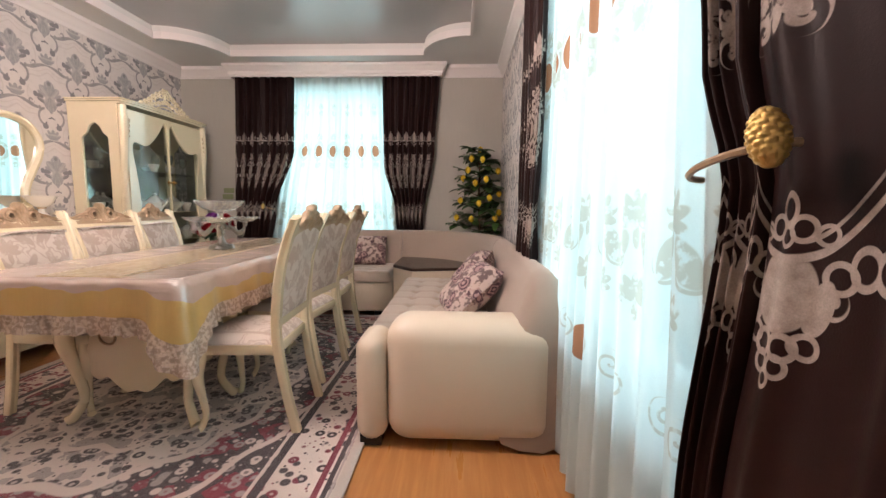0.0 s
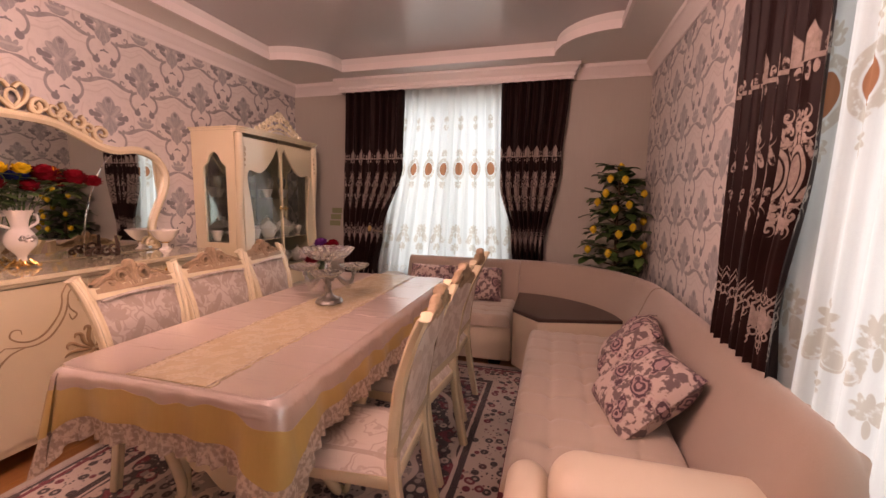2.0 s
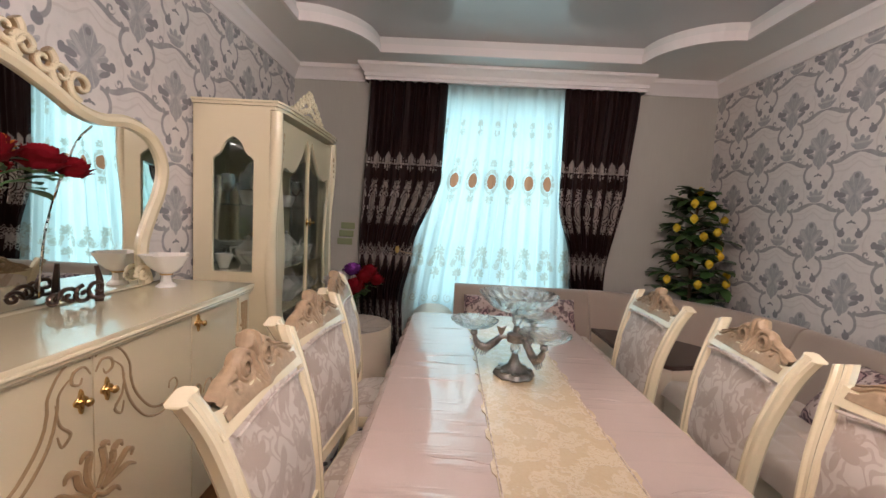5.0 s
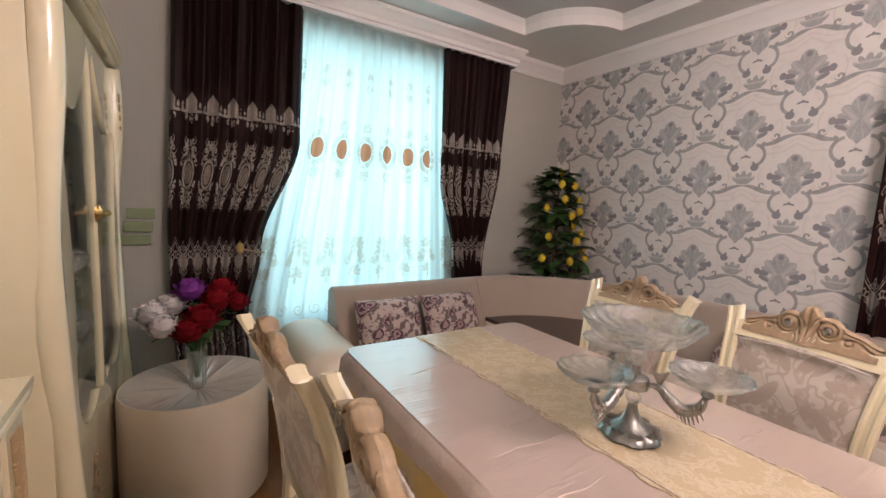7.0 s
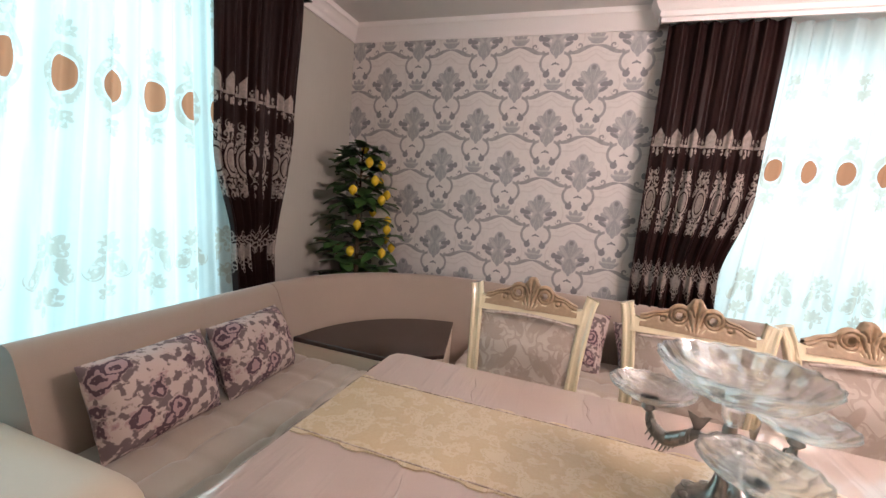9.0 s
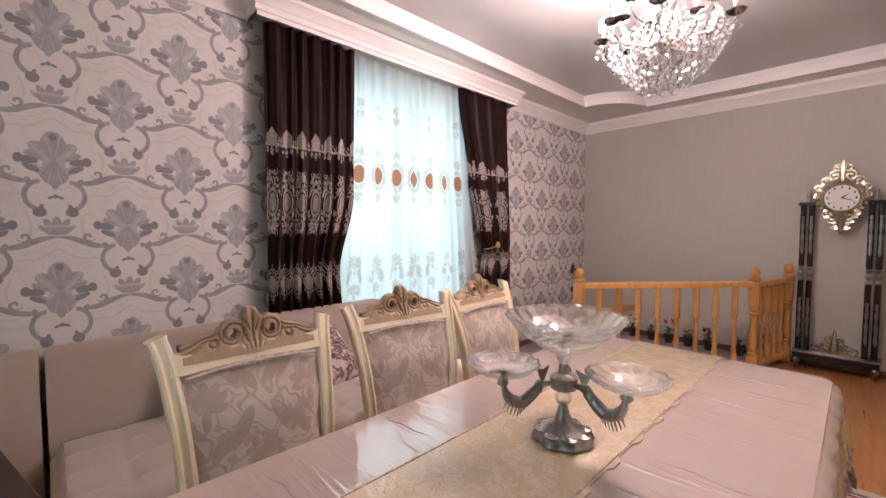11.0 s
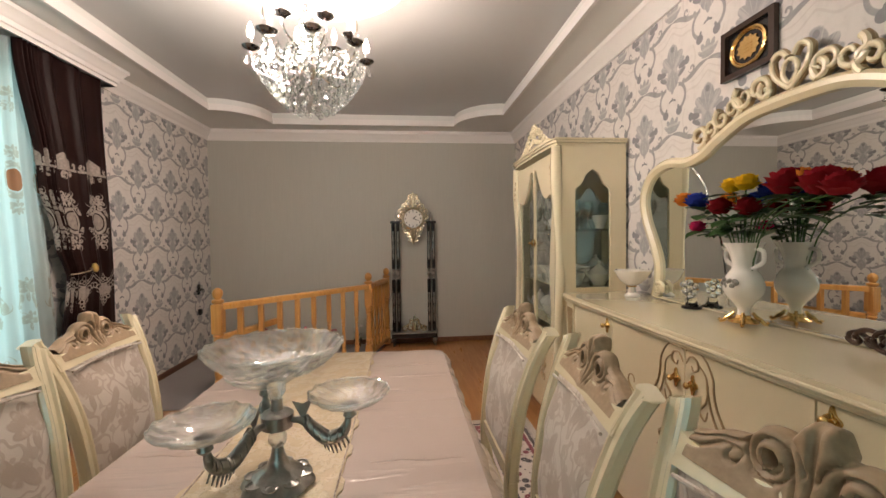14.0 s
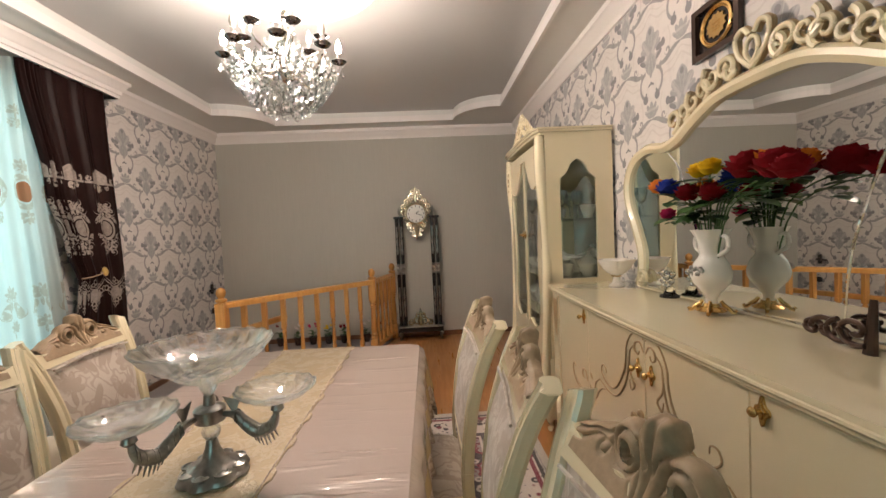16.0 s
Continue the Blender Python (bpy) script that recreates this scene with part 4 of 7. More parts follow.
# ---- dining chairs: built at the origin, facing +x ----
def dining_chair(carve, label):
    ob = thing("dining_chair", (0, 0, 0), label, "chair", "chairs round the table")
    for s in (-1, 1):
        pts = [(-0.075, s * 0.185, 0.0), (-0.03, s * 0.19, 0.22), (0.0, s * 0.195, 0.45), (-0.005, s * 0.2, 0.6), (-0.03, s * 0.21, 0.78), (-0.075, s * 0.225, 0.93), (-0.105, s * 0.236, 1.0), (-0.126, s * 0.248, 1.042)]
        pp = smoothed(pts, 4, False)
        vs, fs, m = [], [], 12
        for i, p in enumerate(pp):
            t = i / len(pp)
            w, d = 0.021 + 0.006 * t, 0.021
            # fluted front: two beads with a groove between
            for a, b in ((-1, -0.5), (-0.7, -1), (0.7, -1), (1, -0.5), (1, 0.55), (0.8, 0.95), (0.5, 1.0), (0.22, 0.72), (-0.22, 0.72), (-0.5, 1.0), (-0.8, 0.95), (-1, 0.55)):
                lift = s * a * 0.010 if i == len(pp) - 1 else 0
                vs.append((p[0] + b * d, p[1] + a * w, p[2] - lift))
        for i in range(len(pp) - 1):
            fs += [(i * m + j, i * m + (j + 1) % m, (i + 1) * m + (j + 1) % m, (i + 1) * m + j) for j in range(m)]
        fs += [tuple(reversed(range(m))), tuple(range((len(pp) - 1) * m, len(pp) * m))]
        part("back_post", G().add(vs, fs), CREAM, ob, sharp=25)

    def back(z):
        return interp([(1.2, -0.14), (1.035, -0.115), (0.93, -0.075), (0.78, -0.03), (0.6, -0.005), (0.45, 0.0)], z)
    # upholstered panel, bowed a little
    def pan(side):
        def fn(a, b):
            z = 0.56 + 0.40 * b + (0.03 * math.sin(math.pi * a) if b > 0.5 else 0) * (b - 0.5) * 2
            s = (a - 0.5) * 2 * (0.18 + 0.022 * b)
            puff = 0.016 * (1 - (2 * a - 1) ** 6) * (1 - (2 * b - 1) ** 6)
            return (back(z) + side * (0.012 + puff) - 0.004, s, z)
        return fn
    g = G().sheet(pan(1), 12, 12)
    g2 = G().sheet(pan(-1), 12, 12)
    g.add(g2.v, [tuple(reversed(f)) for f in g2.f])
    part("backrest", g, BROCADE, ob, "cream brocade with leaf pattern", sharp=60)
    # rails
    def rail(z0, z1, hump, t=0.018):
        def fr(a, b):
            s = (a - 0.5) * 2 * 0.222
            top = z1 + hump * math.cos((a - 0.5) * math.pi) ** 2 + (1.2 * hump * (abs(a - 0.5) * 2) ** 3)
            bot = z0 + (hump * 0.5 * math.cos((a - 0.5) * math.pi) ** 2)
            c = [(bot, t), (top, t), (top, -t), (bot, -t), (bot, t)]
            k = min(4, int(b * 4 + 0.5))
            return (back(c[k][0]) + c[k][1], s, c[k][0])
        return G().sheet(fr, 14, 4)
    part("top_rail", rail(0.942, 0.976, 0.020), CREAM, ob)
    part("lower_rail", rail(0.525, 0.565, 0.0), CREAM, ob)
    # braid along the head of the panel
    part("braid", G().tube([(back(z) + 0.027, y, z) for y, z in [((k / 30 - 0.5) * 0.38, 0.932 + 0.012 * math.cos((k / 30 - 0.5) * math.pi)) for k in range(31)]], 0.0045, 6), BROCADE, ob, "woven braid edging")
    # carved crest: one relief with pierced eyes
    top = smoothed([(0.0, 1.100), (0.014, 1.098), (0.025, 1.080), (0.036, 1.068), (0.052, 1.072), (0.076, 1.066), (0.095, 1.046), (0.115, 1.036), (0.14, 1.030), (0.168, 1.016), (0.192, 1.008)], 4, False)
    def crest_top(a):
        a = abs(a)
        for p, q in zip(top, top[1:]):
            if a <= q[0]:
                return p[1] + (q[1] - p[1]) * (a - p[0]) / max(1e-6, q[0] - p[0])
        return top[-1][1]
    def groove(d, w=0.0030):
        return math.exp(-(d / w) ** 2)
    def relief(a, z):
        """A flat carved face with incised rings, fan flutes and leaf lines."""
        x = abs(a)
        r, th = math.hypot(x - 0.056, z - 1.028), math.atan2(z - 1.028, x - 0.056)
        cut = groove(r - 0.024 - 0.002 * th) + groove(r - 0.038 - 0.003 * th)
        fan = math.atan2(a, max(0.004, z - 0.945))
        cut += groove((fan / 0.30 + 0.5) % 1 - 0.5, 0.16) * max(0.0, 1 - (x / 0.036) ** 4) * (1.5 if z > 0.98 else 0)
        t = (z - 0.966) / max(0.01, crest_top(a) - 0.966)
        cut += (groove(t - 0.62 - 0.1 * math.sin(x * 60), 0.07) + groove(t - 0.86, 0.06)) * min(1, max(0, (x - 0.088) / 0.012))
        curl = math.hypot(x - 0.112, z - 1.004)
        cut += groove(curl - 0.010)
        return 0.006 - 0.008 * min(1.2, cut) + 0.007 * math.exp(-(x / 0.026) ** 2) + 0.004 * groove(r - 0.018, 0.006)
    NA, NB = 168, 28
    def crest_grid(f):
        vs, hole = [], set()
        for jb in range(NB + 1):
            for ia in range(NA + 1):
                a = (ia / NA - 0.5) * 0.384
                z0, z1 = 0.966, crest_top(a)
                z = z0 + (z1 - z0) * jb / NB
                rim = math.sqrt(max(0.0, 1 - max(0.0, (jb / NB - 0.90) / 0.10) ** 2))
                x = f * (0.013 + relief(a, z)) * (0.25 + 0.75 * rim)
                vs.append((back(z) + x, a, z))
                if math.hypot((abs(a) - 0.056) / 0.011, (z - 1.028) / 0.013) < 1:
                    hole.add(len(vs) - 1)
        n = NA + 1
        fs = [(jb * n + ia, jb * n + ia + 1, (jb + 1) * n + ia + 1, (jb + 1) * n + ia) for jb in range(NB) for ia in range(NA)]
        return vs, [q if f > 0 else q[::-1] for q in fs if not any(p in hole for p in q)]
    g = G().add(*crest_grid(1)).add(*crest_grid(-1))
    n = NA + 1
    m = n * (NB + 1)
    g.add([g.v[NB * n + ia] for ia in range(n)] + [g.v[m + NB * n + ia] for ia in range(n)], [(ia, ia + 1, n + ia + 1, n + ia) for ia in range(NA)])
    crest = part("crest", g, carve, ob, "carved openwork crest with two eyes", sharp=60)
    for sx in (-1, 1):
        g = G()
        for k in range(24):
            a0, a1 = math.tau * k / 24, math.tau * (k + 1) / 24
            q = [(sx * (0.056 + 0.0125 * math.cos(a)), 1.028 + 0.0145 * math.sin(a)) for a in (a0, a1)]
            g.add([(back(z) + t, y, z) for y, z in q for t in (-0.020, 0.020)], [(0, 1, 3, 2)])
        part("eye", g, carve, crest)
    # seat and its frame
    g = G()
    g.rbox(-0.01, 0.40, -0.21, 0.21, 0.385, 0.44, 0.012, 2)
    part("seat_frame", g, CREAM, ob)
    def seat(a, b):
        s = (b - 0.5) * 2
        w = 0.205 + 0.02 * a
        puff = (1 - (2 * a - 1) ** 4) ** 0.5 * (1 - s ** 4) ** 0.5
        return (0.0 + 0.40 * a, s * w, 0.44 + 0.05 * puff)
    part("seat", G().sheet(seat, 16, 16), BROCADE, ob, "padded brocade seat")
    for s in (-1, 1):
        part("leg", cabriole(G(), 0.36, s * 0.185, 0.6, s * 0.5, 0.39, 0.75), CREAM, ob)
    return ob


proto = dining_chair(CARVED, "cream carved dining chair with brocade back and gilded crest")
spots = [(-0.465, 1.54, 183), (-0.495, 2.10, 173), (-0.525, 2.715, 179), (-1.865, 1.625, 1), (-1.90, 2.145, -6), (-1.955, 2.69, 6)]
proto.matrix_basis = pose(spots[0][0], spots[0][1], 0.013, 0, 0, spots[0][2])
for x, y, a in spots[1:]:
    copy_thing(proto, pose(x, y, 0.013, 0, 0, a))


# ---- corner sofa ----
sofa = thing("corner_sofa", (0.4, 3.6, 0), "beige corner sofa with tufted seats and rounded arms", "sofa")


def tufted(x0, x1, y0, y1, z0, z1, nx, ny):
    """A seat cushion with rows of buttons drawn in, rounded at its rim."""
    def fn(a, b):
        x, y = x0 + (x1 - x0) * a, y0 + (y1 - y0) * b
        e = min(1, min(a, 1 - a) * (x1 - x0) / 0.05)
        f = min(1, min(b, 1 - b) * (y1 - y0) / 0.04)
        edge = math.sqrt(max(0, 1 - (1 - e) ** 2)) * math.sqrt(max(0, 1 - (1 - f) ** 2))
        u, v = a * nx, b * ny
        du, dv = abs(u - round(u)), abs(v - round(v))
        dimple = 0.016 * math.exp(-(du * du + dv * dv) / 0.02) + 0.007 * math.exp(-(du / 0.1) ** 2) + 0.007 * math.exp(-(dv / 0.07) ** 2)
        return (x, y, z0 + (z1 - z0) * edge - dimple * edge)
    return G().sheet(fn, nx * 12, ny * 12)


part("base", G().rbox(-0.075, 0.86, 1.5, 3.19, 0.05, 0.40, 0.025, 2), LEATHER, sofa)
part("seat", tufted(-0.10, 0.60, 1.49, 3.18, 0.36, 0.46, 4, 8), FABRIC, sofa, "tufted beige velour seat")


def swept(path, prof):
    """A profile (inward offset, z) along path points with their inward directions."""
    g = G()
    vs, m = [], len(prof)
    for (x, y), (dx, dy), *s in path:
        vs += [(x + dx * o, y + dy * o, z * (s[0] if s else 1)) for o, z in prof]
    fs = [(i * m + j, (i + 1) * m + j, (i + 1) * m + (j + 1) % m, i * m + (j + 1) % m) for i in range(len(path) - 1) for j in range(m)]
    fs += [tuple(range(m)), tuple(reversed(range((len(path) - 1) * m, len(path) * m)))]
    return g.add(vs, fs)


BACKP = smoothed([(0.0, 0.06), (0.0, 0.72), (0.02, 0.79), (0.07, 0.825), (0.12, 0.81), (0.155, 0.75), (0.22, 0.58), (0.27, 0.42), (0.27, 0.3), (0.27, 0.06)], 3)
E_PATH = [((0.87, y), (-1, 0)) for y in (1.42, 1.8, 2.3, 2.8, 3.19)]
E_PATH = [((0.87, y), (-1, 0), s) for y, s in ((1.25, 0.70), (1.262, 0.82), (1.29, 0.92), (1.34, 0.98))] + E_PATH
part("back", swept(E_PATH, BACKP), TAUPE, sofa, sharp=50)
C0 = (-0.25, 3.21)
C_PATH = [((C0[0] + 1.12 * math.cos(radians(a)), C0[1] + 1.12 * math.sin(radians(a))), (-math.cos(radians(a)), -math.sin(radians(a)))) for a in range(0, 91, 6)]
part("corner_back", swept(C_PATH, BACKP), TAUPE, sofa, sharp=50)
N_PATH = [((x, 4.33), (0, -1)) for x in (-0.255, -0.6, -1.0, -1.43)]
part("back", swept(N_PATH, BACKP), TAUPE, sofa, sharp=50)
# corner shelf on its own panel
shelf = [(-0.03, 3.20), (-0.245, 3.44), (-0.245, 4.07)] + [(C0[0] + 0.85 * math.cos(radians(a)), C0[1] + 0.85 * math.sin(radians(a))) for a in range(86, 2, -7)]
part("corner_panel", G().slab([(a * 0.99 - 0.0, b) for a, b in shelf], flat, 0.05, 0.50), LEATHER, sofa, smooth=False)
part("corner_shelf", G().slab(shelf, flat, 0.503, 0.53, 0.004), DARKWOOD, sofa, "dark brown laminate corner shelf", smooth=False)
part("base", G().rbox(-1.43, -0.255, 3.46, 4.33, 0.05, 0.40, 0.025, 2), LEATHER, sofa)
part("seat", tufted(-1.42, -0.26, 3.43, 4.08, 0.36, 0.46, 5, 4), FABRIC, sofa, "tufted beige velour seat")
part("arm", G().rbox(0.07, 0.85, 1.235, 1.52, 0.02, 0.605, 0.11, 6), LEATHER, sofa, "rounded cream leather arm")
part("arm_front", G().rbox(-0.07, 0.075, 1.25, 1.52, 0.02, 0.52, 0.07, 5), LEATHER, sofa)
part("arm", G().rbox(-1.80, -1.42, 3.50, 4.33, 0.05, 0.64, 0.15, 6), LEATHER, sofa, "rounded cream leather arm")
for x, y in ((0.0, 1.32), (0.75, 1.32), (0.0, 3.1), (-1.7, 3.6), (-1.7, 4.25), (-0.4, 3.55)):
    part("foot", G().box(x - 0.05, x + 0.05, y - 0.04, y + 0.04, 0.0, 0.055), BLACK, sofa, smooth=False)


def pillow(at, rot, w=0.46, h=0.46, t=0.10):
    g = G(Matrix.LocRotScale((0, 0, 0), None, None))
    def fn(sg):
        def f(a, b):
            u, v = 2 * a - 1, 2 * b - 1
            k = (1 - u ** 4) * (1 - v ** 4)
            pinch = 1 - 0.07 * (1 - abs(u * v)) * (abs(u) ** 3 + abs(v) ** 3) / 2
            wr = 0.006 * math.sin(9 * u + 5 * v)
            return (sg * (t * k ** 0.6 + wr * k), u * w / 2 * pinch, v * h / 2 * pinch)
        return f
    g.sheet(fn(1), 18, 18)
    q = G().sheet(fn(-1), 18, 18)
    g.add(q.v, [tuple(reversed(f)) for f in q.f])
    ob = part("throw_pillow", g, PRINT, None, sharp=60)
    ob.matrix_basis = pose(*at, *rot)
    return tagged(ob, "rose-printed throw pillow lying on the sofa", "pillow", "pillows on the sofa")


pillow((0.50, 2.53, 0.60), (0, 40, -10), 0.42, 0.42)
pillow((0.47, 2.04, 0.585), (0, 48, 10), 0.44, 0.43)
pillow((-1.12, 3.98, 0.61), (0, -22, -90), 0.46, 0.34)
pillow((-0.64, 3.98, 0.61), (0, -24, -86), 0.46, 0.34)


# ---- case furniture along the west wall ----
def arched(a0, a1, b0, b1, rise):
    """A tall opening with an ogee arch at its head."""
    m, w = (a0 + a1) / 2, (a1 - a0) / 2
    head = smoothed([(w, b1), (w * 0.86, b1 + rise * 0.12), (w * 0.62, b1 + rise * 0.3), (w * 0.38, b1 + rise * 0.75), (0, b1 + rise)], 4, False)
    return [(m + p[0], p[1]) for p in head] + [(m - p[0], p[1]) for p in reversed(head[:-1])] + [(a0, b0), (a1, b0)]


def dish(g, c, kind, s=1.0):
    prof = {"cup": [(0.012, 0), (0.02, 0.004), (0.024, 0.02), (0.034, 0.045), (0.038, 0.065), (0.034, 0.064), (0.02, 0.02)],
            "pot": [(0.03, 0), (0.036, 0.008), (0.055, 0.04), (0.058, 0.065), (0.04, 0.09), (0.028, 0.096), (0.022, 0.105), (0.006, 0.115), (0.012, 0.125), (0.003, 0.135)],
            "bowl": [(0.025, 0), (0.02, 0.012), (0.06, 0.05), (0.075, 0.07), (0.07, 0.069), (0.02, 0.02)],
            "glass": [(0.025, 0), (0.005, 0.006), (0.004, 0.06), (0.02, 0.075), (0.03, 0.11), (0.026, 0.14), (0.024, 0.14), (0.024, 0.1)]}[kind]
    g.lathe([(r * s, z * s) for r, z in prof], 14, c)
    if kind == "pot":
        g.tube([(c[0] + 0.05 * s, c[1], c[2] + 0.04 * s), (c[0] + 0.075 * s, c[1], c[2] + 0.06 * s), (c[0] + 0.085 * s, c[1], c[2] + 0.09 * s)], [0.012 * s, 0.008 * s, 0.006 * s], 6)
        g.tube([(c[0] - 0.05 * s, c[1], c[2] + 0.075 * s), (c[0] - 0.085 * s, c[1], c[2] + 0.07 * s), (c[0] - 0.08 * s, c[1], c[2] + 0.035 * s), (c[0] - 0.05 * s, c[1], c[2] + 0.03 * s)], 0.006 * s, 6)
    return g


def knob(parent, x, y, z, s=1.0):
    """A small brass pull on a leaf-shaped plate, standing off along +x."""
    g = G()
    leafy = [(r * s * math.sin(a) * 0.62, r * s * math.cos(a)) for a, r in [(math.tau * i / 48, 0.026 + 0.018 * abs(math.cos(2 * math.tau * i / 48)) ** 3) for i in range(48)]]
    g.slab(leafy, lambda a, b, t: (x + t, y + a, z + b), 0, 0.006, 0.002)
    g.slab([(a * 0.55, b * 0.55) for a, b in leafy], lambda a, b, t: (x + t, y + a, z + b), 0.005, 0.010, 0.002)
    g.tube([(x + d, y, z) for d in (0.004, 0.018, 0.022, 0.028, 0.034, 0.037)], [0.005 * s, 0.005 * s, 0.012 * s, 0.015 * s, 0.011 * s, 0.004 * s], 12)
    return part("handle", g, GOLD, parent, "brass leaf-shaped handle")


BACKING = speckled("smoky_mirror", (0.50, 0.53, 0.51), 0.06, 0.1, 12, bumpy=0.0001, metal=1.0)


def china_cabinet(y0, y1, seed):
    X0, X1, H = WX + 0.02, -2.50, 1.965
    ym = (y0 + y1) / 2
    ob = thing("china_cabinet", ((X0 + X1) / 2, ym, 0), "cream carved china cabinet with glass doors and crest", "cabinet", "china cabinets by the sideboard")
    g = G().box(X0, X0 + 0.012, y0 + 0.02, y1 - 0.02, 0.1, H)
    part("back_panel", g, BACKING, ob, "smoky mirrored back panel", smooth=False)
    part("bottom_box", G().rbox(X0, X1 - 0.03, y0, y1, 0.09, 0.50, 0.006, 2), CREAM, ob)
    for dx, sx in ((X0 + 0.04, -1), (X1 - 0.05, 1)):
        for dy, sy in ((y0 + 0.05, -1), (y1 - 0.05, 1)):
            part("leg", cabriole(G(), dx, dy, 0.5 * sx if sx > 0 else 0, sy * 0.5, 0.12, 0.7), CREAM, ob)
    for y, sgn in ((y0, 1), (y1, -1)):
        outer, inner = pierced((X0, X1 - 0.05, 0.50, H), arched(X0 + 0.11, X1 - 0.14, 1.03, 1.68, 0.13))
        side = part("side_panel", G().ring(outer, inner, lambda a, b, t: (a, y + sgn * t, b), 0.0, 0.022), CREAM, ob)
        part("side_glass", G().box(X0 + 0.10, X1 - 0.13, y + sgn * 0.010 - 0.002, y + sgn * 0.010 + 0.002, 1.02, 1.82), CABGLASS, side, "grey-tinted glass", smooth=False)
    for y, sgn in ((y0, 1), (y1, -1)):
        pts = [(X1 - 0.035 + 0.014 * math.sin(z * 4.2), y + sgn * 0.03, z) for z in [0.1 + 1.86 * i / 18 for i in range(19)]]
        part("corner_post", G().tube(pts, [0.034 + 0.004 * math.sin(i * 0.9) for i in range(19)], 10), CREAM, ob)
        for i in range(4):
            part("carving", G().tube([(X1 + 0.004, y + sgn * (0.055 + p[0]), 1.83 - 0.045 * i + p[1]) for p in scroll((0.0, 0.0), 0.022 - 0.003 * i, 1.2, i)], 0.0035, 5), CREAM_DARK, ob, "gilded carved scroll")
    # two doors with wavy glass
    for lo, hi, inn in ((y0 + 0.06, ym - 0.001, 1), (ym + 0.001, y1 - 0.06, -1)):
        w = hi - lo
        o = (lambda f: lo + w * f) if inn > 0 else (lambda f: hi - w * f)
        hole = smoothed([(o(0.97), 0.74), (o(0.80), 0.70), (o(0.58), 0.66), (o(0.30), 0.68), (o(0.16), 0.80), (o(0.22), 1.1), (o(0.16), 1.4), (o(0.10), 1.58), (o(0.16), 1.66), (o(0.4), 1.64), (o(0.6), 1.70), (o(0.76), 1.79), (o(0.97), 1.84)], 4)
        outer, inner = pierced((lo, hi, 0.12, H - 0.03), hole, 96)
        door = part("door", G().ring(outer, inner, lambda a, b, t: (X1 - 0.045 + t, a, b), 0.0, 0.024), CREAM, ob)
        part("door_glass", G().box(X1 - 0.036, X1 - 0.032, lo + 0.02, hi - 0.004, 0.66, 1.86), CABGLASS, door, "grey-tinted glass", smooth=False)
        knob(door, X1 - 0.021, o(0.93), 1.32, 0.7)
        for i in range(3):
            part("carving", G().tube([(X1 - 0.018, o(0.5) + inn * (p[0]), 0.36 + 0.07 * i + p[1]) for p in scroll((0, 0), 0.05 - 0.01 * i, 1.3, 1.3 * i)], 0.004, 5), CREAM_DARK, door, "gilded carved scroll")
    # moulded top
    g = G()
    for i, (o, z0, z1) in enumerate(((0.0, H, H + 0.018), (0.014, H + 0.018, H + 0.034), (0.024, H + 0.034, H + 0.046))):
        out = smoothed([(X1 - 0.02 + o, y0 - o), (X1 + 0.005 + o, y0 + 0.12), (X1 + o + 0.01, ym), (X1 + 0.005 + o, y1 - 0.12), (X1 - 0.02 + o, y1 + o)], 5, False)
        g.slab(out + [(X0, y1 + o), (X0, y0 - o)], flat, z0, z1)
    part("top_moulding", g, CREAM, ob)
    g = G()
    px = X1 - 0.03
    arch = [(ym + 0.2 * math.cos(radians(a)), H + 0.046 + 0.085 * math.sin(radians(a))) for a in range(0, 181, 12)]
    g.tube([(px, a, b) for a, b in arch], 0.011, 8)
    g.tube([(px, ym + (a - ym) * 0.62, H + 0.046 + (b - H - 0.046) * 0.55) for a, b in arch], 0.007, 6)
    for sx in (-1, 1):
        for k, (c, r, st) in enumerate((((0.05, 0.155), 0.03, 0), ((0.11, 0.135), 0.027, 0.8), ((0.165, 0.105), 0.024, 1.4), ((0.215, 0.07), 0.024, 2), ((0.265, 0.045), 0.02, 2.4), ((0.02, 0.19), 0.022, 0.4), ((0.32, 0.022), 0.016, 2.6))):
            g.tube([(px + 0.004, ym + sx * (p[0]), H + 0.046 + p[1]) for p in scroll(c, r * 1.35, 1.4, st)], 0.0095, 6)
            g.tube([(px + 0.006, ym + sx * (p[0]), H + 0.046 + p[1]) for p in scroll((c[0] * 0.86, c[1] * 0.52), r * 0.8, 1.3, st + 1.5)], 0.007, 6)
        g.tube([(px, ym + sx * t, H + 0.05 + 0.01 * math.sin(t * 30)) for t in (0.2, 0.26, 0.32, 0.38)], [0.01, 0.009, 0.008, 0.004], 6)
    g.tube([(px, ym, H + 0.13), (px, ym, H + 0.2), (px, ym, H + 0.235)], [0.008, 0.014, 0.004], 6)
    part("crest", g, CREAM, ob, "carved openwork crest")
    # shelves with china
    rnd = random.Random(seed)
    for z in (0.74, 1.03, 1.42):
        part("shelf", G().box(X0 + 0.014, X1 - 0.06, y0 + 0.026, y1 - 0.026, z - 0.006, z), PANE if z > 1.1 else CREAM, ob, "glass shelf" if z > 1.1 else "cream wooden shelf", smooth=False)
    k = 0
